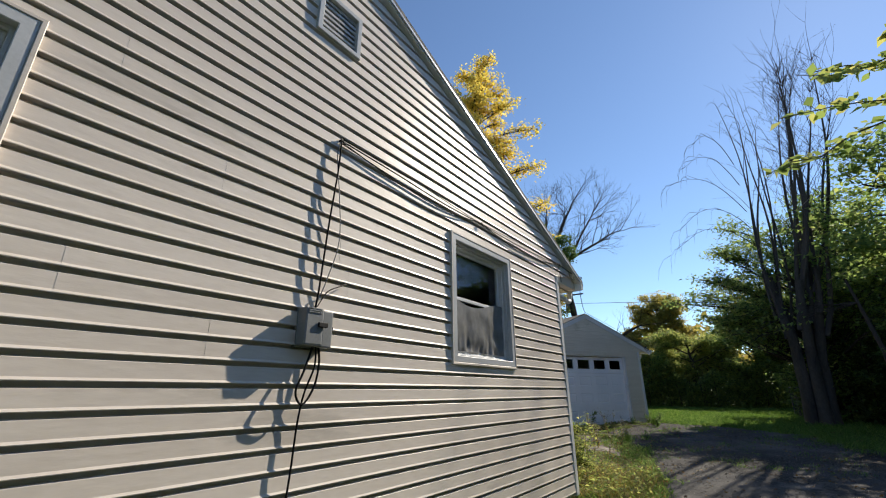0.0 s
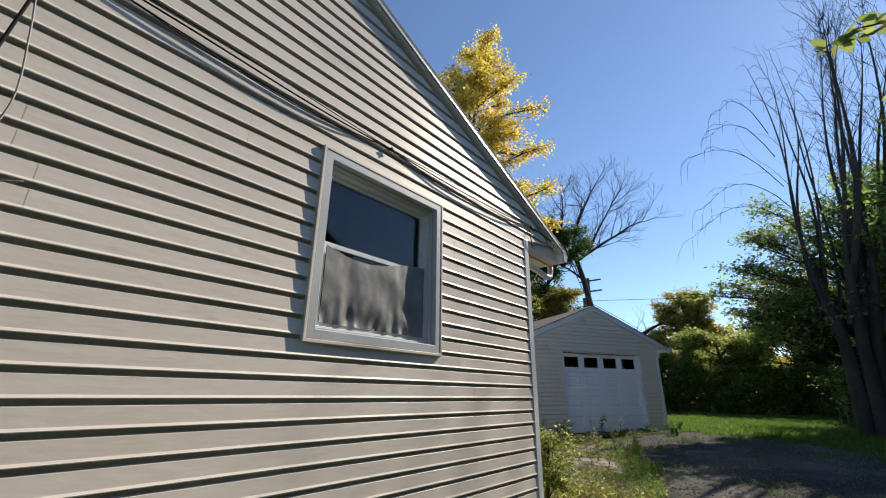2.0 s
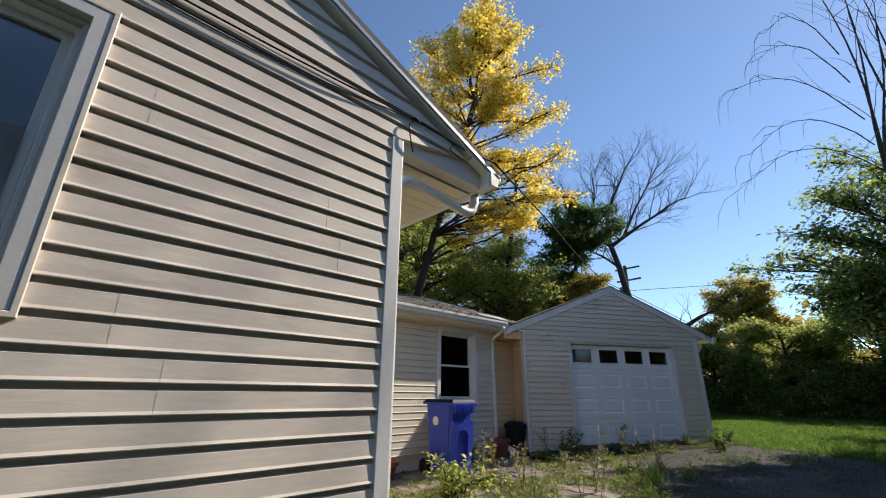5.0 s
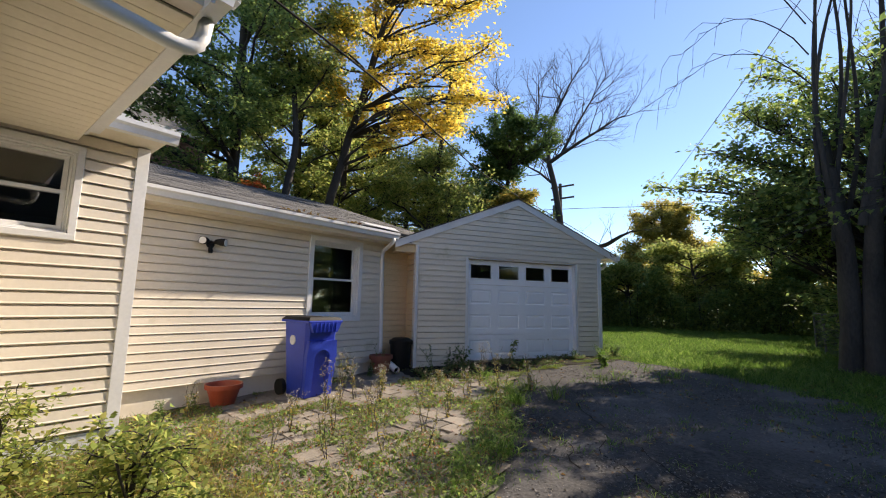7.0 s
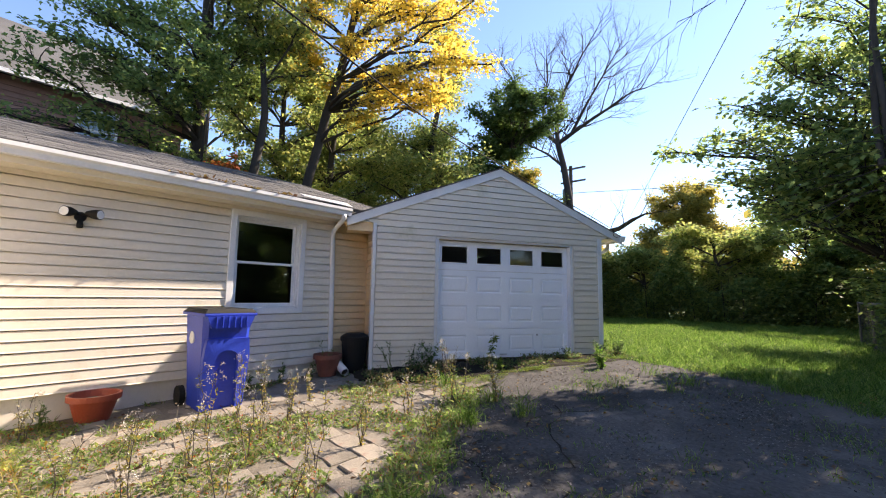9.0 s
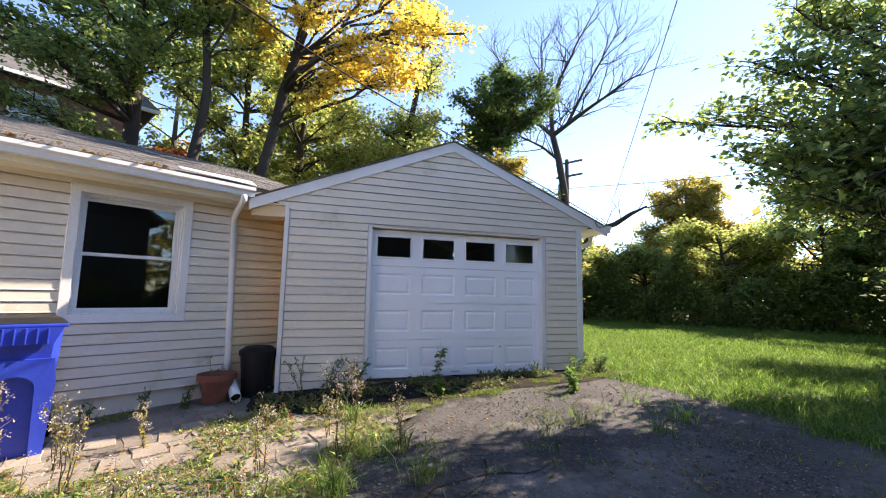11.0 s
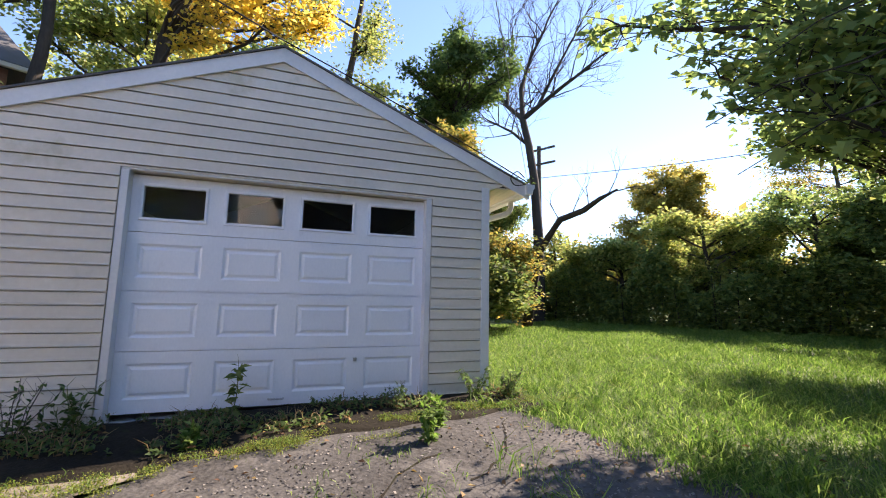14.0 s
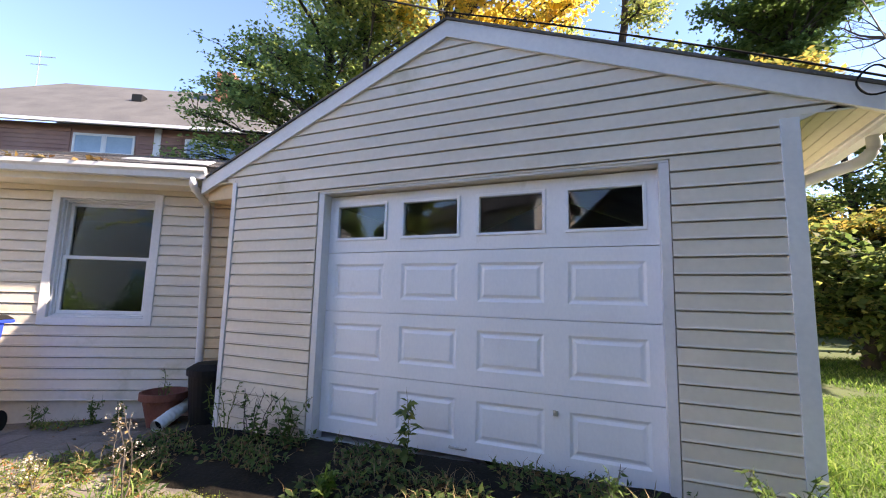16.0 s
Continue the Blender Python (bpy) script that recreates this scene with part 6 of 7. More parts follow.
for s in (-1, 1):
    bm = bmesh.new()
    tube(bm, [FW(9.05, 0.05, 2.56), FW(9.05 + s * 0.06, 0.08, 2.58)], 0.014, 8)
    part("arm", bm, M_BLACK, lamp)
    bm = bmesh.new()
    tube(bm, [FW(9.05 + s * 0.05, 0.07, 2.58), FW(9.05 + s * 0.10, 0.12, 2.575), FW(9.05 + s * 0.15, 0.17, 2.57)], [0.03, 0.05, 0.055], 16)
    hd = part("lamp_head", bm, M_BLACK, lamp)
    bm = bmesh.new()
    tube(bm, [FW(9.05 + s * 0.149, 0.169, 2.57), FW(9.05 + s * 0.153, 0.173, 2.57)], 0.048, 16)
    part("lens", bm, M_WHITE, hd, "white lens")
bm = bmesh.new()
tube(bm, [FW(9.05, 0.04, 2.52), FW(9.05, 0.07, 2.45), FW(9.05, 0.075, 2.42)], [0.02, 0.03, 0.028], 12)
part("sensor", bm, M_BLACK, lamp)
tap = thing("wall_tap", FW(8.06, 0.03, 1.85), "small steel tap on the wing wall", "tap")
bm = bmesh.new()
tube(bm, [FW(8.06, 0.0, 1.85), FW(8.06, 0.07, 1.85), FW(8.06, 0.09, 1.80)], 0.014, 8)
part("spout", bm, M_STEEL, tap)
bm = bmesh.new()
tube(bm, [FW(8.06, 0.06, 1.89), FW(8.06, 0.065, 1.90)], 0.028, 12)
part("wheel_handle", bm, M_STEEL, tap)
vp = thing("vent_pipe", (-7.0, 8.15, 3.3), "white vent pipe on the wing roof", "pipe")
bm = bmesh.new()
tube(bm, [(-7.0, 8.15, 3.3), (-7.0, 8.15, 4.15)], 0.055, 16)
part("pipe", bm, M_PIPE, vp)
# dry leaves lying in the gutter of the wing
rl = np.random.default_rng(3)
lp = np.stack((-6.03 + 0.12 * rl.normal(size=90) * 0.4, rl.choice([9.9, 10.2, 10.7, 11.2], 90) + rl.normal(size=90) * 0.12, 3.15 + 0.02 * rl.random(90)), axis=1)
tagged(quads("leaf_litter", leaves_at(lp, 0.07, rl, flatness=0.7, droop=-0.1), L_LITTER), "dry brown leaves caught in the gutter", "leaves", kind="stuff")

# ---- chain-link fence beside the lawn ----
fence = thing("chain_link_fence", (0.5, 20, 0.7), "grey chain-link fence under the old tree", "fence")
FP = [(1.1, 18.4), (0.75, 20.4), (0.6, 22.4), (0.5, 24.6)]
for x, y in FP:
    bm = bmesh.new()
    tube(bm, [(x, y, lie(x, y) - 0.1), (x, y, lie(x, y) + 1.12)], 0.028, 10)
    part("post", bm, M_FENCE, fence)
bm = bmesh.new()
tube(bm, [(x, y, lie(x, y) + 1.08) for x, y in FP], 0.018, 8)
part("top_rail", bm, M_FENCE, fence)
fv, ff = [], []
for (xa, ya), (xb, yb) in zip(FP, FP[1:]):
    L = math.hypot(xb - xa, yb - ya)
    n = int(L / 0.075)
    for i in range(-14, n):
        for sgn in (1, -1):
            for s in range(1):
                t0, t1 = i * 0.075 / L, (i * 0.075 + 1.05) / L
                z0, z1 = (0.03, 1.08) if sgn > 0 else (1.08, 0.03)
                c0, c1 = max(0.0, t0), min(1.0, t1)
                if c1 <= c0:
                    continue
                za = z0 + (z1 - z0) * (c0 - t0) / (t1 - t0)
                zb = z0 + (z1 - z0) * (c1 - t0) / (t1 - t0)
                p = Vector((xa + (xb - xa) * c0, ya + (yb - ya) * c0, lie(0, ya + (yb - ya) * c0) + za))
                q = Vector((xa + (xb - xa) * c1, ya + (yb - ya) * c1, lie(0, ya + (yb - ya) * c1) + zb))
                w = (q - p).cross(Vector((1, 0, 0))).normalized() * 0.0022
                k = len(fv)
                d = Vector((0.0022, 0, 0))
                fv += [p - w, p + w, p + d, q - w, q + w, q + d]
                ff += [(k, k + 1, k + 4, k + 3), (k + 1, k + 2, k + 5, k + 4), (k + 2, k, k + 3, k + 5)]
tagged(raw("wire_mesh", fv, ff, M_FENCE, fence), kind="stuff")


# ---- grass, weeds, moss, litter ----
def blades(points, height, rng, lean=0.35, width=0.006):
    """Grass blades as narrow bent quads: (n, 4, 3)."""
    n = len(points)
    p = np.asarray(points)
    a = rng.uniform(0, 2 * math.pi, n)
    h = height * rng.uniform(0.45, 1.3, n)
    side = np.stack((np.cos(a), np.sin(a), np.zeros(n)), axis=1)
    b = rng.uniform(0, 2 * math.pi, n)
    tip = p + np.stack((np.cos(b) * lean * h, np.sin(b) * lean * h, h), axis=1) * rng.uniform(0.6, 1.2, (n, 1))
    mid = p * 0.5 + tip * 0.5 + np.stack((-np.cos(b) * lean * h * 0.25, -np.sin(b) * lean * h * 0.25, h * 0.15), axis=1)
    w = width * rng.uniform(0.6, 1.4, (n, 1))
    return np.stack((p - side * w * 0.5, mid - side * w * 0.4, tip, mid + side * w * 0.6), axis=1)


def scatter(n, x0, x1, y0, y1, rng, keep):
    xy = np.stack((rng.uniform(x0, x1, n), rng.uniform(y0, y1, n)), axis=1)
    return np.array([(x, y, lie(x, y) - 0.02) for x, y in xy if keep(x, y)])


def inside_garage(x, y):
    d = Vector((x, y, 0)) - G0
    u, o = d.dot(GU), d.dot(GN)
    return -0.15 < u < GW + 0.05 and -GDEEP < o < 0.25


def on_drive(x, y):
    return y < 16.35 and drive_left(y) + 0.05 < x < drive_right(y) - 0.05


def lawn_keep(x, y):
    if inside_garage(x, y) or on_drive(x, y):
        return False
    d = Vector((x, y, 0)) - G0
    if d.dot(GU) < GW + 0.1 and y < 17.5 and x < -1.5:
        return False
    return True


rng = np.random.default_rng(101)
lawn = scatter(90000, -6.5, 2.2, 15.6, 21, rng, lawn_keep)
tagged(quads("lawn_grass", blades(lawn, 0.07, rng, 0.9, 0.009), L_GRASS), "bright green lawn grass beside the garage", "grass", kind="stuff")
lawn = scatter(90000, -10, 3, 21, 31.5, rng, lawn_keep)
tagged(quads("lawn_grass", blades(lawn, 0.09, rng, 0.6, 0.014), L_GRASS), "bright green lawn grass at the back", "grass", kind="stuff")
lawn = scatter(60000, -1.2, 4.2, 8.0, 15.65, rng, lambda x, y: not on_drive(x, y) and x > drive_right(y) - 0.2)
tagged(quads("lawn_grass", blades(lawn, 0.08, rng, 0.9, 0.010), L_GRASS), "rough green grass beside the drive", "grass", kind="stuff")
tuft = []
for _ in range(620):
    x, y = rng.uniform(-5.0, 2.0), 15.6 + 9.0 * rng.random() ** 1.5
    if lawn_keep(x, y):
        for _ in range(34):
            tuft.append((x + rng.normal() * 0.07, y + rng.normal() * 0.07, lie(x, y) - 0.02))
tagged(quads("tall_grass", blades(np.array(tuft), 0.14, rng, 0.9, 0.010), L_GRASS), "longer grass tufts along the drive edge", "grass", kind="stuff")


# rough weedy strip in front of the wing and beside the house
def patio_keep(x, y):
    if on_drive(x, y) or x < -6.3 or inside_garage(x, y):
        return False
    if y < 7.9 and x < -2.42 - 0 and y < 6.5:
        return False
    m = noise.noise(Vector((x * 1.3, y * 1.3, 11))) + 0.5 * noise.noise(Vector((x * 3.5, y * 3.5, 4)))
    near = max(0.0, 1 - abs(x - drive_left(y)) / 0.55)
    far = 0.65 if y < 8.9 else 0.12 if y < 10.4 else 0.0
    shade = 0.35 if x < -5.2 and y > 9 else 0.0
    return m + near * 0.55 + far - shade > 0.02


mixw = scatter(90000, -6.3, -1.0, 6.4, 12.9, rng, patio_keep)
tagged(quads("weedy_grass", blades(mixw[::3], 0.085, rng, 0.9, 0.007), L_GRASS), "patchy green weeds between paving stones", "grass", kind="stuff")
tagged(quads("dry_grass", blades(mixw[1::4], 0.09, rng, 1.0, 0.006), L_DRY), "dry straw grass between paving stones", "grass", kind="stuff")
broad = mixw[::4] + np.array((0, 0, 0.035))
tagged(quads("broad_weeds", leaves_at(broad, 0.048, rng, flatness=0.75, droop=-0.25), L_FRESH), "low broad-leaved weeds on the patio", "weeds", kind="stuff")
reds = mixw[::11] + np.array((0, 0, 0.04))
tagged(quads("red_weeds", leaves_at(reds, 0.026, rng, flatness=0.5, droop=-0.3), L_RED), "small reddish weeds on the patio", "weeds", kind="stuff")
strip = scatter(16000, -2.36, -1.0, -2, 7.6, rng, lambda x, y: x < drive_left(y) + 0.12 + 0.15 * noise.noise(Vector((x * 2, y * 2, 0))))
tagged(quads("weedy_grass", blades(strip, 0.12, rng, 0.6, 0.008), L_GRASS), "weedy grass strip along the house wall", "grass", kind="stuff")
edge = []
for _ in range(80):
    y = rng.uniform(7.8, 12.6)
    x = drive_left(y) - 0.12 + rng.normal() * 0.16
    for _ in range(26):
        edge.append((x + rng.normal() * 0.06, y + rng.normal() * 0.06, lie(x, y) - 0.01))
tagged(quads("tall_grass", blades(np.array(edge), 0.10, rng, 0.9, 0.008), L_GRASS), "grass tufts along the edge of the asphalt", "grass", kind="stuff")
low = np.array(edge)[::3] + np.stack((rng.normal(size=len(edge[::3])) * 0.06, rng.normal(size=len(edge[::3])) * 0.06, rng.uniform(0.02, 0.10, len(edge[::3]))), axis=1)
tagged(quads("broad_weeds", leaves_at(low, 0.045, rng, flatness=0.6, droop=-0.15), L_FRESH), "leafy weeds along the edge of the asphalt", "weeds", kind="stuff")
crack = []
for _ in range(170):
    x, y = rng.uniform(-3.4, 1.2), rng.uniform(9.6, 16.2)
    if on_drive(x, y):
        for _ in range(22):
            crack.append((x + rng.normal() * 0.08, y + rng.normal() * 0.08, lie(x, y) + 0.01))
tagged(quads("tall_grass", blades(np.array(crack), 0.06, rng, 0.9, 0.007), L_GRASS), "small weeds in the cracks of the drive", "weeds", kind="stuff")

# grass creeping in over the lawn side of the asphalt
creep = []
for _ in range(150):
    y = 11.5 + 4.9 * rng.random() ** 0.7
    x = drive_right(y) - 0.12 + rng.normal() * 0.22
    if inside_garage(x, y):
        continue
    for _ in range(34):
        creep.append((x + rng.normal() * 0.08, y + rng.normal() * 0.08, lie(x, y) + 0.005))
tagged(quads("tall_grass", blades(np.array(creep), 0.10, rng, 0.9, 0.009), L_GRASS), "grass creeping over the edge of the asphalt", "grass", kind="stuff")

# longer growth at the corner of the house
rank = scatter(15000, -5.2, -1.5, 6.5, 8.7, rng, lambda x, y: x < drive_left(y) - 0.1 and (x > -2.3 or y > 6.55) and noise.noise(Vector((x * 1.7, y * 1.7, 21))) > -0.15 - 0.25 * (8.4 - y))
tagged(quads("rank_grass", blades(rank[::2], 0.15, rng, 0.9, 0.007), L_MIXED), "long yellow green grass at the house corner", "grass", kind="stuff")
tagged(quads("rank_grass", blades(rank[1::3], 0.19, rng, 0.95, 0.006), L_DRY), "long dry grass at the house corner", "grass", kind="stuff")
rankw = rank[1::3] + np.stack((np.zeros(len(rank[1::3])), np.zeros(len(rank[1::3])), rng.uniform(0.03, 0.2, len(rank[1::3]))), axis=1)
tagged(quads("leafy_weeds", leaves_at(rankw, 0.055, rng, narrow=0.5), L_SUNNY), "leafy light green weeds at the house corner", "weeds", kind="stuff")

# fallen leaves
lit = scatter(5200, -6.2, 1.4, 5.5, 17.0, rng, lambda x, y: not inside_garage(x, y) and noise.noise(Vector((x, y, 8))) + rng.uniform(-0.4, 0.4) > 0.1) + np.array((0, 0, 0.045))
tagged(quads("leaf_litter", leaves_at(lit, 0.045, rng, flatness=0.85, droop=-0.05), L_LITTER), "scattered fallen leaves on drive and patio", "leaves", kind="stuff")
crumb = scatter(60000, -3.6, 1.4, 7.5, 16.2, rng, lambda x, y: on_drive(x, y) and noise.noise(Vector((x * 1.1, y * 1.1, 31))) + rng.uniform(-0.5, 0.5) > 0.0) + np.array((0, 0, 0.042))
tagged(quads("grit", leaves_at(crumb, 0.018, rng, flatness=0.6, narrow=0.9), M_GRIT), "loose grit on the old asphalt", "grit", kind="stuff")


# cracks in the asphalt
rc = random.Random(44)
cv_, cf_ = [], []
for _ in range(26):
    x, y, a = rc.uniform(-3.0, 1.0), rc.uniform(6.0, 15.5), rc.uniform(0, 6.3)
    row = []
    for i in range(rc.randint(7, 16)):
        if not on_drive(x, y):
            break
        z = lie(x, y) + 0.0225 + 0.02 * noise.noise(Vector((x * 0.8, y * 0.8, 2))) + 0.006 * noise.noise(Vector((x * 5, y * 5, 4)))
        w = rc.uniform(0.003, 0.011)
        row.append((Vector((x + w * math.sin(a), y - w * math.cos(a), z)), Vector((x - w * math.sin(a), y + w * math.cos(a), z))))
        a += rc.uniform(-0.6, 0.6)
        x, y = x + 0.14 * math.cos(a), y + 0.14 * math.sin(a)
    for (p, q), (r, s) in zip(row, row[1:]):
        k = len(cv_)
        cv_ += [p, q, s, r]
        cf_.append((k, k + 1, k + 2, k + 3))
tagged(raw("asphalt_crack", cv_, cf_, M_SHADESOIL), "dark cracks in the old asphalt", "cracks", kind="stuff")


# moss before the garage door
mo = []
for u, o in zip(rng.uniform(0.3, 5.4, 220000), rng.uniform(0.2, 1.75, 220000)):
    e = min(u - 0.3, 5.4 - u, o - 0.2, 1.75 - o)
    ridge = 0.42 - abs(o - height_at([(0, 1.5), (1, 1.4), (1.6, 1.18), (2.3, 0.98), (3.0, 0.85), (3.8, 0.6), (5.4, 0.5)], u)) * 3.4
    if noise.noise(Vector((u * 2.2, o * 3.0, 5))) + 0.7 * noise.noise(Vector((u * 7, o * 7, 8))) + min(0.0, e - 0.2) * 2 + ridge + rng.normal() * 0.2 > 0.26:
        p = FGA(u, o, 0)
        mo.append((p.x, p.y, lie(p.x, p.y) + 0.043 + 0.004 * rng.random()))
tagged(quads("moss", leaves_at(np.array(mo), 0.010, rng, narrow=0.8, flatness=0.45, droop=-0.25), L_MOSS), "bright yellow green moss before the garage door", "moss", kind="stuff")

tagged(quads("moss_grass", blades(np.array(mo)[::7] - np.array((0, 0, 0.01)), 0.04, rng, 0.9, 0.004), L_GRASS), "short fine grass growing through the moss", "grass", kind="stuff")

# soil apron between pavers and walls
sv, sf = [], []
for j in range(60):
    for i in range(40):
        x, y = -6.5 + 4.6 * i / 39, 7.9 + 6.0 * j / 59
        sv.append((x, y, lie(x, y) + 0.004 + 0.012 * noise.noise(Vector((x * 3, y * 3, 6))) - (0.06 if i in (0, 39) or j in (0, 59) else 0)))
for j in range(59):
    for i in range(39):
        k = j * 40 + i
        x, y = sv[k][0], sv[k][1]
        if x < drive_left(y) - 0.02 and not inside_garage(x, y):
            sf.append((k, k + 1, k + 41, k + 40))
tagged(raw("soil_bed", sv, sf, M_SOIL, smooth=True), "bare dry soil under the paving", "soil", kind="structure")


# Dark soil sheet; the shade before the door is painted into it.
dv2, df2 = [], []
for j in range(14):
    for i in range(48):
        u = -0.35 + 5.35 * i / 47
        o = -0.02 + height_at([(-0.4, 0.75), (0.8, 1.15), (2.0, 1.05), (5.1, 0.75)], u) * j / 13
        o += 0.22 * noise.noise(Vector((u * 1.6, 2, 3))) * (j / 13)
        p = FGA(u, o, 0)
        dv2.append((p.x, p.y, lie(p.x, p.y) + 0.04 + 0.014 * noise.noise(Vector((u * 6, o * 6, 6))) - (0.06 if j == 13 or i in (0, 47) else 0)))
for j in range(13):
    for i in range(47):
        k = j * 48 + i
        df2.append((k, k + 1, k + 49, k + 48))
tagged(raw("shaded_soil", dv2, df2, M_SHADESOIL, smooth=True), "dark soil with shade in its colour before the garage door", "soil", kind="structure")


dw = []
for u, o in zip(rng.uniform(-0.2, 4.9, 6500), rng.uniform(0.02, 1.25, 6500)):
    if o < height_at([(0, 1.3), (1, 1.2), (1.6, 1.0), (2.3, 0.8), (3.0, 0.66), (3.8, 0.45), (5.4, 0.35)], u) and noise.noise(Vector((u * 1.8, o * 2.5, 15))) + 0.5 * noise.noise(Vector((u * 6, o * 6, 2))) > -0.02 - 0.35 * max(0.0, 0.3 - o):
        p = FGA(u, o, 0)
        dw.append((p.x, p.y, lie(p.x, p.y) + 0.05 + 0.05 * rng.random()))
dw = np.array(dw)
tagged(quads("low_weeds", leaves_at(dw, 0.05, rng, narrow=0.5, flatness=0.5, droop=-0.2), L_DEEP), "low dark weeds before the garage door", "weeds", kind="stuff")
tagged(quads("low_weeds", blades(dw[::2] - np.array((0, 0, 0.03)), 0.10, rng, 0.9, 0.006), L_DRY), "thin dry weeds before the garage door", "weeds", kind="stuff")
tagged(quads("leaf_litter", leaves_at(dw[::3] + np.array((0.02, 0.02, -0.02)), 0.05, rng, flatness=0.85), L_LITTER), "brown leaves before the garage door", "leaves", kind="stuff")


# ---- weeds that stand singly ----
def weed(at, h, stems, seed, label, flower=True, leaf=None, name="weed", leaf_size=0.035, n_leaf=26, lean=0.25, dry=True):
    rnd, rg2 = random.Random(seed), np.random.default_rng(seed)
    base = Vector((at[0], at[1], lie(*at) - 0.01))
    t = thing(name, base, label, "weed", "weeds in the yard")
    bm = bmesh.new()
    lv, fl = [], []
    for _ in range(stems):
        d = Vector((rnd.uniform(-1, 1) * lean, rnd.uniform(-1, 1) * lean, 1)) * h * rnd.uniform(0.65, 1.05)
        pth = limb(bm, base + Vector((rnd.uniform(-0.03, 0.03), rnd.uniform(-0.03, 0.03), 0)), base + d, 0.005, 0.002, rnd, 4, 0.08, 5)
        for _ in range(n_leaf):
            k = rnd.randrange(0, 5)
            lv.append(pth[k].lerp(pth[k + 1], rnd.random()) + Vector((rnd.gauss(0, 0.008), rnd.gauss(0, 0.008), 0)))
        for _ in range(5):
            k = rnd.randrange(2, 5)
            s = pth[k].lerp(pth[k + 1], rnd.random())
            e = s + Vector((rnd.uniform(-1, 1), rnd.uniform(-1, 1), rnd.uniform(0.4, 1.4))) * h * 0.13
            tube(bm, [s, e], [0.002, 0.001], 3, False)
            for _ in range(11):
                fl.append(e + Vector((rnd.gauss(0, 0.013), rnd.gauss(0, 0.013), rnd.gauss(0, 0.011))))
    part("stem", bm, M_TWIG if dry else M_MOSS, t)
    quads("foliage", leaves_at(np.array([tuple(p) for p in lv]), leaf_size, rg2, narrow=0.4, flatness=0.3, droop=0.1), leaf or L_MIXED, t, kind="stuff")
    if flower:
        quads("flower_head", leaves_at(np.array([tuple(p) for p in fl]), 0.011, rg2, narrow=0.9, flatness=0.2, droop=-0.2), L_FLOWER, t, kind="stuff")
    return t


A_LAB = "tall weed with small white flower heads"
for k, (x, y, h, s) in enumerate(((-5.0, 11.15, 0.36, 4), (-4.35, 11.55, 0.32, 3), (-4.65, 12.05, 0.26, 3), (-3.55, 12.15, 0.80, 5), (-3.25, 12.55, 0.55, 5), (-4.85, 10.25, 0.70, 4), (-4.45, 10.6, 0.6, 5),
                                  (-5.75, 8.75, 0.45, 5), (-3.4, 10.7, 0.5, 4), (-4.1, 9.6, 0.55, 3), (-3.75, 11.6, 0.5, 4), (-4.05, 12.35, 0.42, 3), (-3.0, 11.2, 0.42, 4), (-3.9, 8.8, 0.55, 2), (-3.5, 9.1, 0.62, 2), (-4.4, 9.3, 0.6, 3), (-3.2, 9.5, 0.5, 2), (-4.7, 9.9, 0.66, 3), (-3.8, 9.9, 0.58, 2), (-3.3, 10.2, 0.6, 3), (-4.2, 10.2, 0.5, 3), (-5.0, 10.6, 0.55, 4), (-2.9, 9.8, 0.4, 2))):
    weed((x, y), h, s, 300 + k, A_LAB)
for k, (u, o, h, s, lab) in enumerate(((0.30, 0.22, 0.50, 4, "dark leafy weed against the garage siding"), (0.62, 0.2, 0.55, 6, "dark leafy weed against the garage siding"), (0.95, 0.12, 0.42, 6, "dark leafy weed at the door jamb"),
                                       (3.55, 0.35, 0.26, 8, "low dark grassy weed at the garage door"), (4.35, 0.22, 0.34, 8, "green weeds at the garage corner"), (4.75, 0.25, 0.34, 9, "green weeds at the garage corner"))):
    p = FGA(u, o, 0)
    weed((p.x, p.y), h, s, 340 + k, lab, False, L_DEEP, leaf_size=0.045 + 0.012 * (k % 3), n_leaf=16 + 4 * (k % 2), dry=k % 2 == 1, lean=0.5 + 0.1 * (k % 2))
p = FGA(2.12, 0.16, 0)
weed((p.x, p.y), 0.50, 1, 360, "single upright leafy weed before the garage door", False, L_GREEN, leaf_size=0.10, n_leaf=60, lean=0.05, dry=False)
for k, (x, y, h) in enumerate(((-3.05, 15.25, 0.36), (-3.2, 15.5, 0.30), (-4.2, 14.0, 0.22))):
    weed((x, y), h, 4, 370 + k, "pale green leafy sprout in the moss", False, L_GRASS, leaf_size=0.07, n_leaf=34, dry=False)
weed((-4.30, 12.80), 0.62, 3, 380, "dry brown seedling stalk on the patio", True, L_DRY, leaf_size=0.04, n_leaf=14, lean=0.12)
weed((-6.1, 12.1), 0.50, 4, 381, "small green plant in the terracotta pot", False, L_GREEN, leaf_size=0.05, n_leaf=20, dry=False, name="potted_plant")
for k, (x, y) in enumerate(((-6.15, 10.9), (-6.2, 11.4), (-6.1, 8.9), (-6.0, 11.75), (-5.9, 8.5))):
    weed((x, y), 0.28, 4, 390 + k, "small weed along the foundation", False, L_DEEP, leaf_size=0.05, n_leaf=16, dry=False)
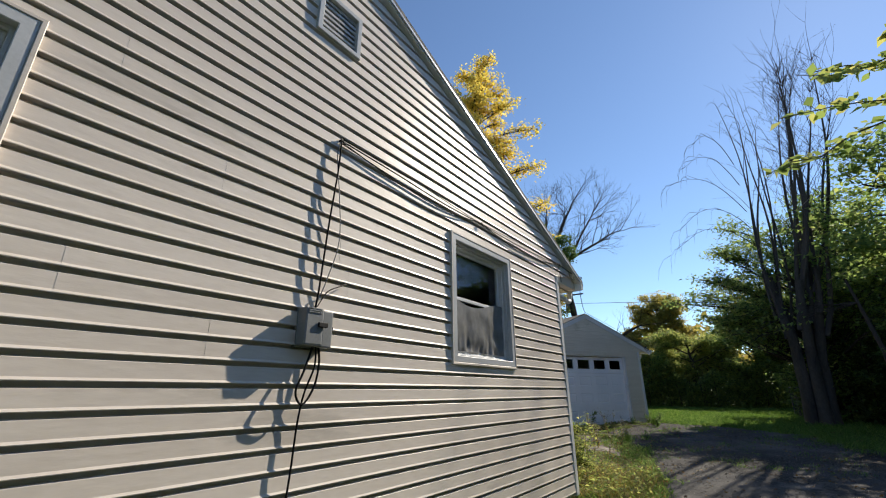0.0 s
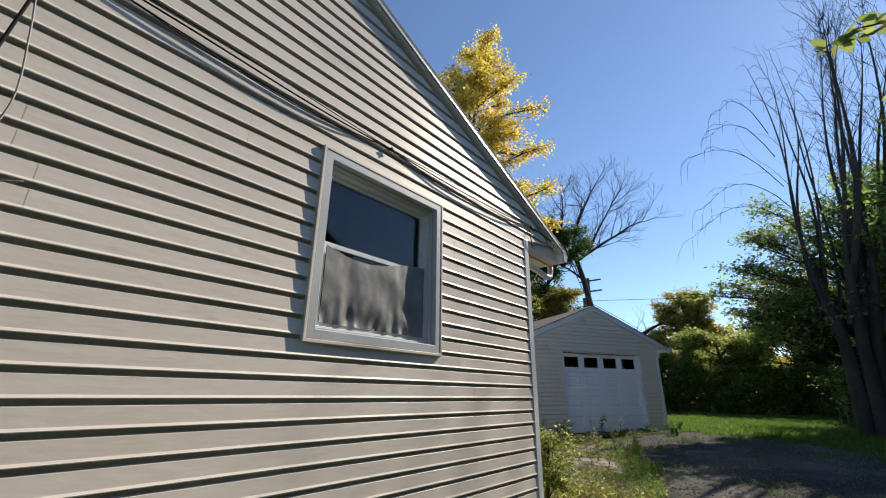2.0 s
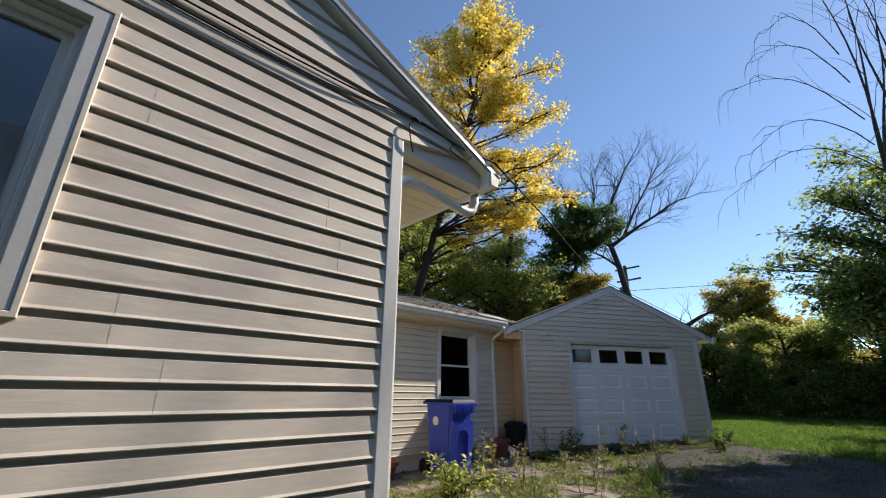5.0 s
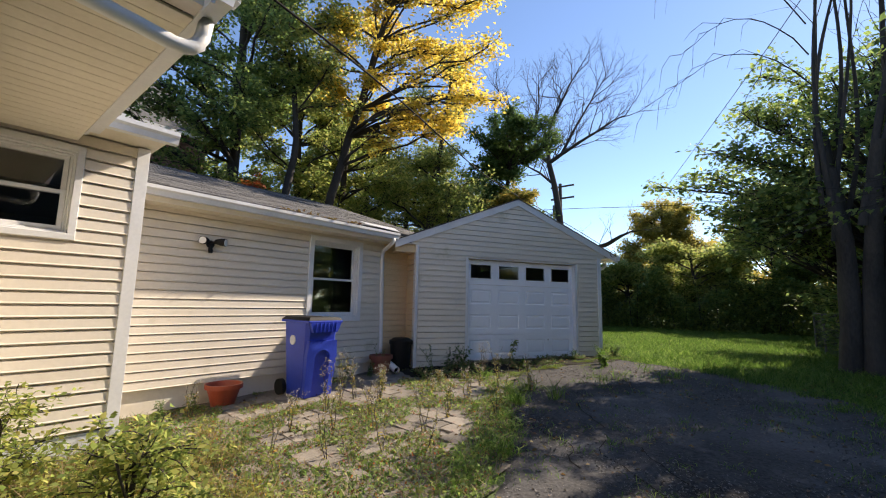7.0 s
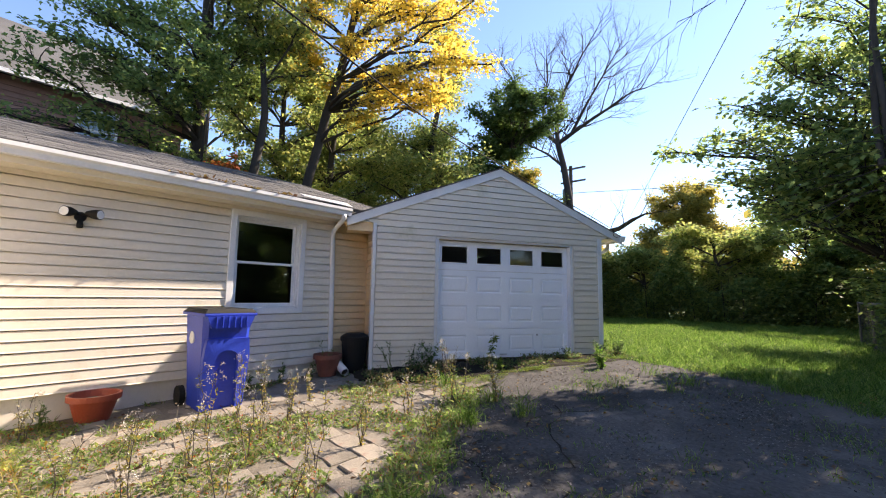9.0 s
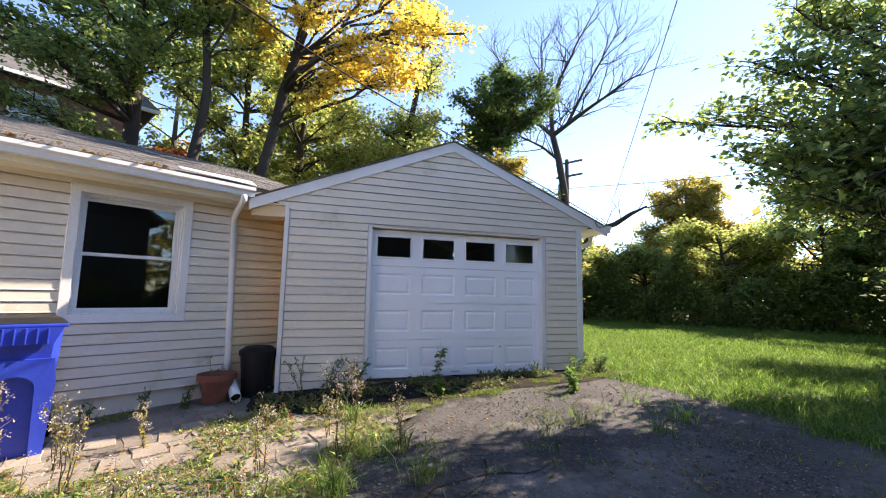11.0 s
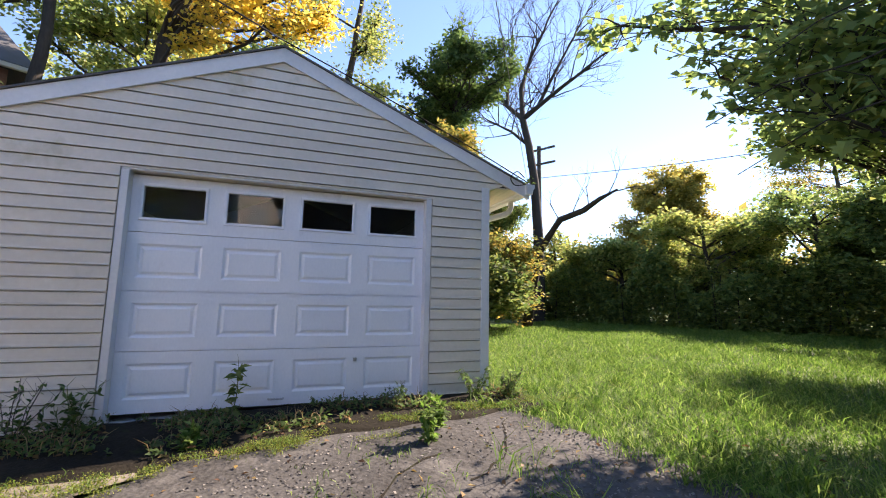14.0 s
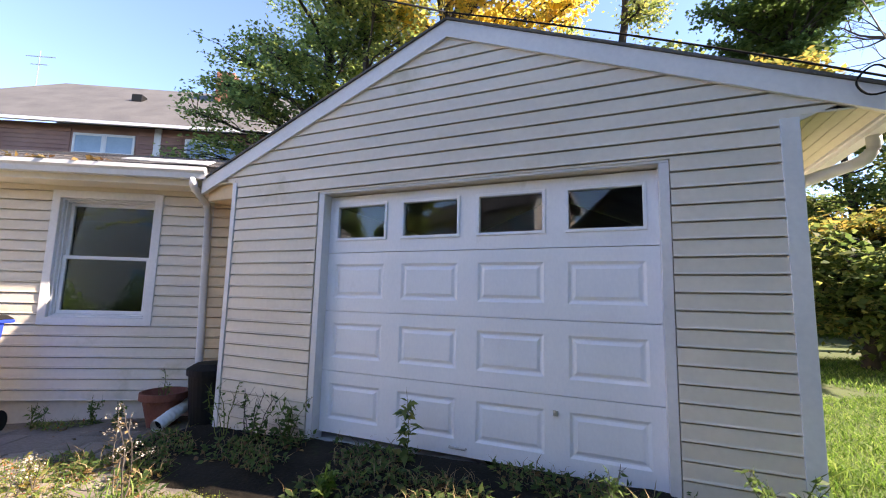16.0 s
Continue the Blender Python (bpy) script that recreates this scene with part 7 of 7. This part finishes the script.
for k, (x, y, n) in enumerate(((-3.02, 11.75, 260), (-2.75, 12.3, 160), (-3.3, 12.5, 160), (-4.25, 12.75, 130), (-2.3, 10.2, 120), (-1.7, 14.9, 120), (-2.3, 15.2, 60), (-2.48, 14.2, 70), (-1.8, 14.4, 60), (-2.54, 13.6, 50), (-1.46, 16.4, 160), (-0.15, 17.95, 200), (-0.95, 16.1, 160), (-1.36, 17.8, 140), (-0.5, 16.7, 160))):
    rg3 = np.random.default_rng(400 + k)
    g = np.stack((x + rg3.normal(size=n) * 0.06, y + rg3.normal(size=n) * 0.06, np.full(n, lie(x, y) - 0.01)), axis=1)
    tagged(quads("grass_clump", blades(g[::2], 0.22, rg3, 0.85, 0.009), L_GRASS), "fresh green grass clump beside the asphalt", "grass", "grass clumps")
# shrub at the corner of the house
sh = tree("yellow green shrub at the house corner", [(-2.75, 7.35, 0.2), (-2.72, 7.4, 0.7), (-2.7, 7.4, 1.0)], 0.03, ball(-2.72, 7.42, 0.85, 0.26, 0.24, 0.5, 14, 0.2, 501) , 3600, 0.036, L_SUNNY, 501, twigs=8, category="shrub", name="shrub")
tree("leafy shrub under the bump window", [(-4.6, 7.1, 0.2), (-4.6, 7.1, 0.5), (-4.6, 7.1, 0.9)], 0.03, ball(-4.6, 7.1, 0.75, 0.35, 0.35, 0.45, 12, 0.25, 502), 1500, 0.045, L_SUNNY, 502, twigs=8, category="shrub", name="shrub")

# ---- paving stones ----
patio = thing("patio", (-4.6, 10.6, lie(0, 10.6)), "weathered sandstone paving with weeds in the joints", "paving", kind="structure")
rp = random.Random(9)
shapes = []
for k in range(10):
    w, d = 0.322, 0.222
    ring = [(-w / 2, -d / 2), (0, -d / 2 - 0.004), (w / 2, -d / 2), (w / 2 + 0.004, 0), (w / 2, d / 2), (0, d / 2 + 0.003), (-w / 2, d / 2), (-w / 2 - 0.003, 0)]
    ring = [(x + rp.uniform(-0.014, 0.014), y + rp.uniform(-0.014, 0.014)) for x, y in ring]
    vs = [(x, y, -0.05) for x, y in ring] + [(x, y, 0.0) for x, y in ring] + [(x * 0.95, y * 0.94, 0.007 + rp.uniform(-0.002, 0.002)) for x, y in ring]
    fs = []
    for r in (0, 8):
        fs += [(r + i, r + (i + 1) % 8, r + 8 + (i + 1) % 8, r + 8 + i) for i in range(8)]
    fs.append(tuple(range(16, 24)))
    me = bpy.data.meshes.new("paving_stone")
    me.from_pydata(vs, [], fs)
    me.materials.append(M_PAVER)
    shapes.append(me)
row = 0
y = 8.55
while y < 13.2:
    x = -6.12 + (0.17 if row % 2 else 0) + rp.uniform(-0.03, 0.03)
    lim = drive_left(y) - 0.40
    while x < lim:
        d = Vector((x, y, 0)) - G0
        if rp.random() > 0.06 and not (x < -6.1) and d.dot(GN) > (0.25 if d.dot(GU) < 0.75 else 1.3):
            ob = new("paving_stone", rp.choice(shapes))
            ob.parent = patio
            ob.matrix_parent_inverse = patio.matrix_basis.inverted()
            ob.matrix_basis = pose(x, y, lie(x, y) + 0.006 + rp.uniform(-0.012, 0.007), 2.0 + rp.uniform(-1.5, 1.5), rp.uniform(-1.5, 1.5), -8 + rp.uniform(-3, 3))
        x += 0.338
    y += 0.238
    row += 1
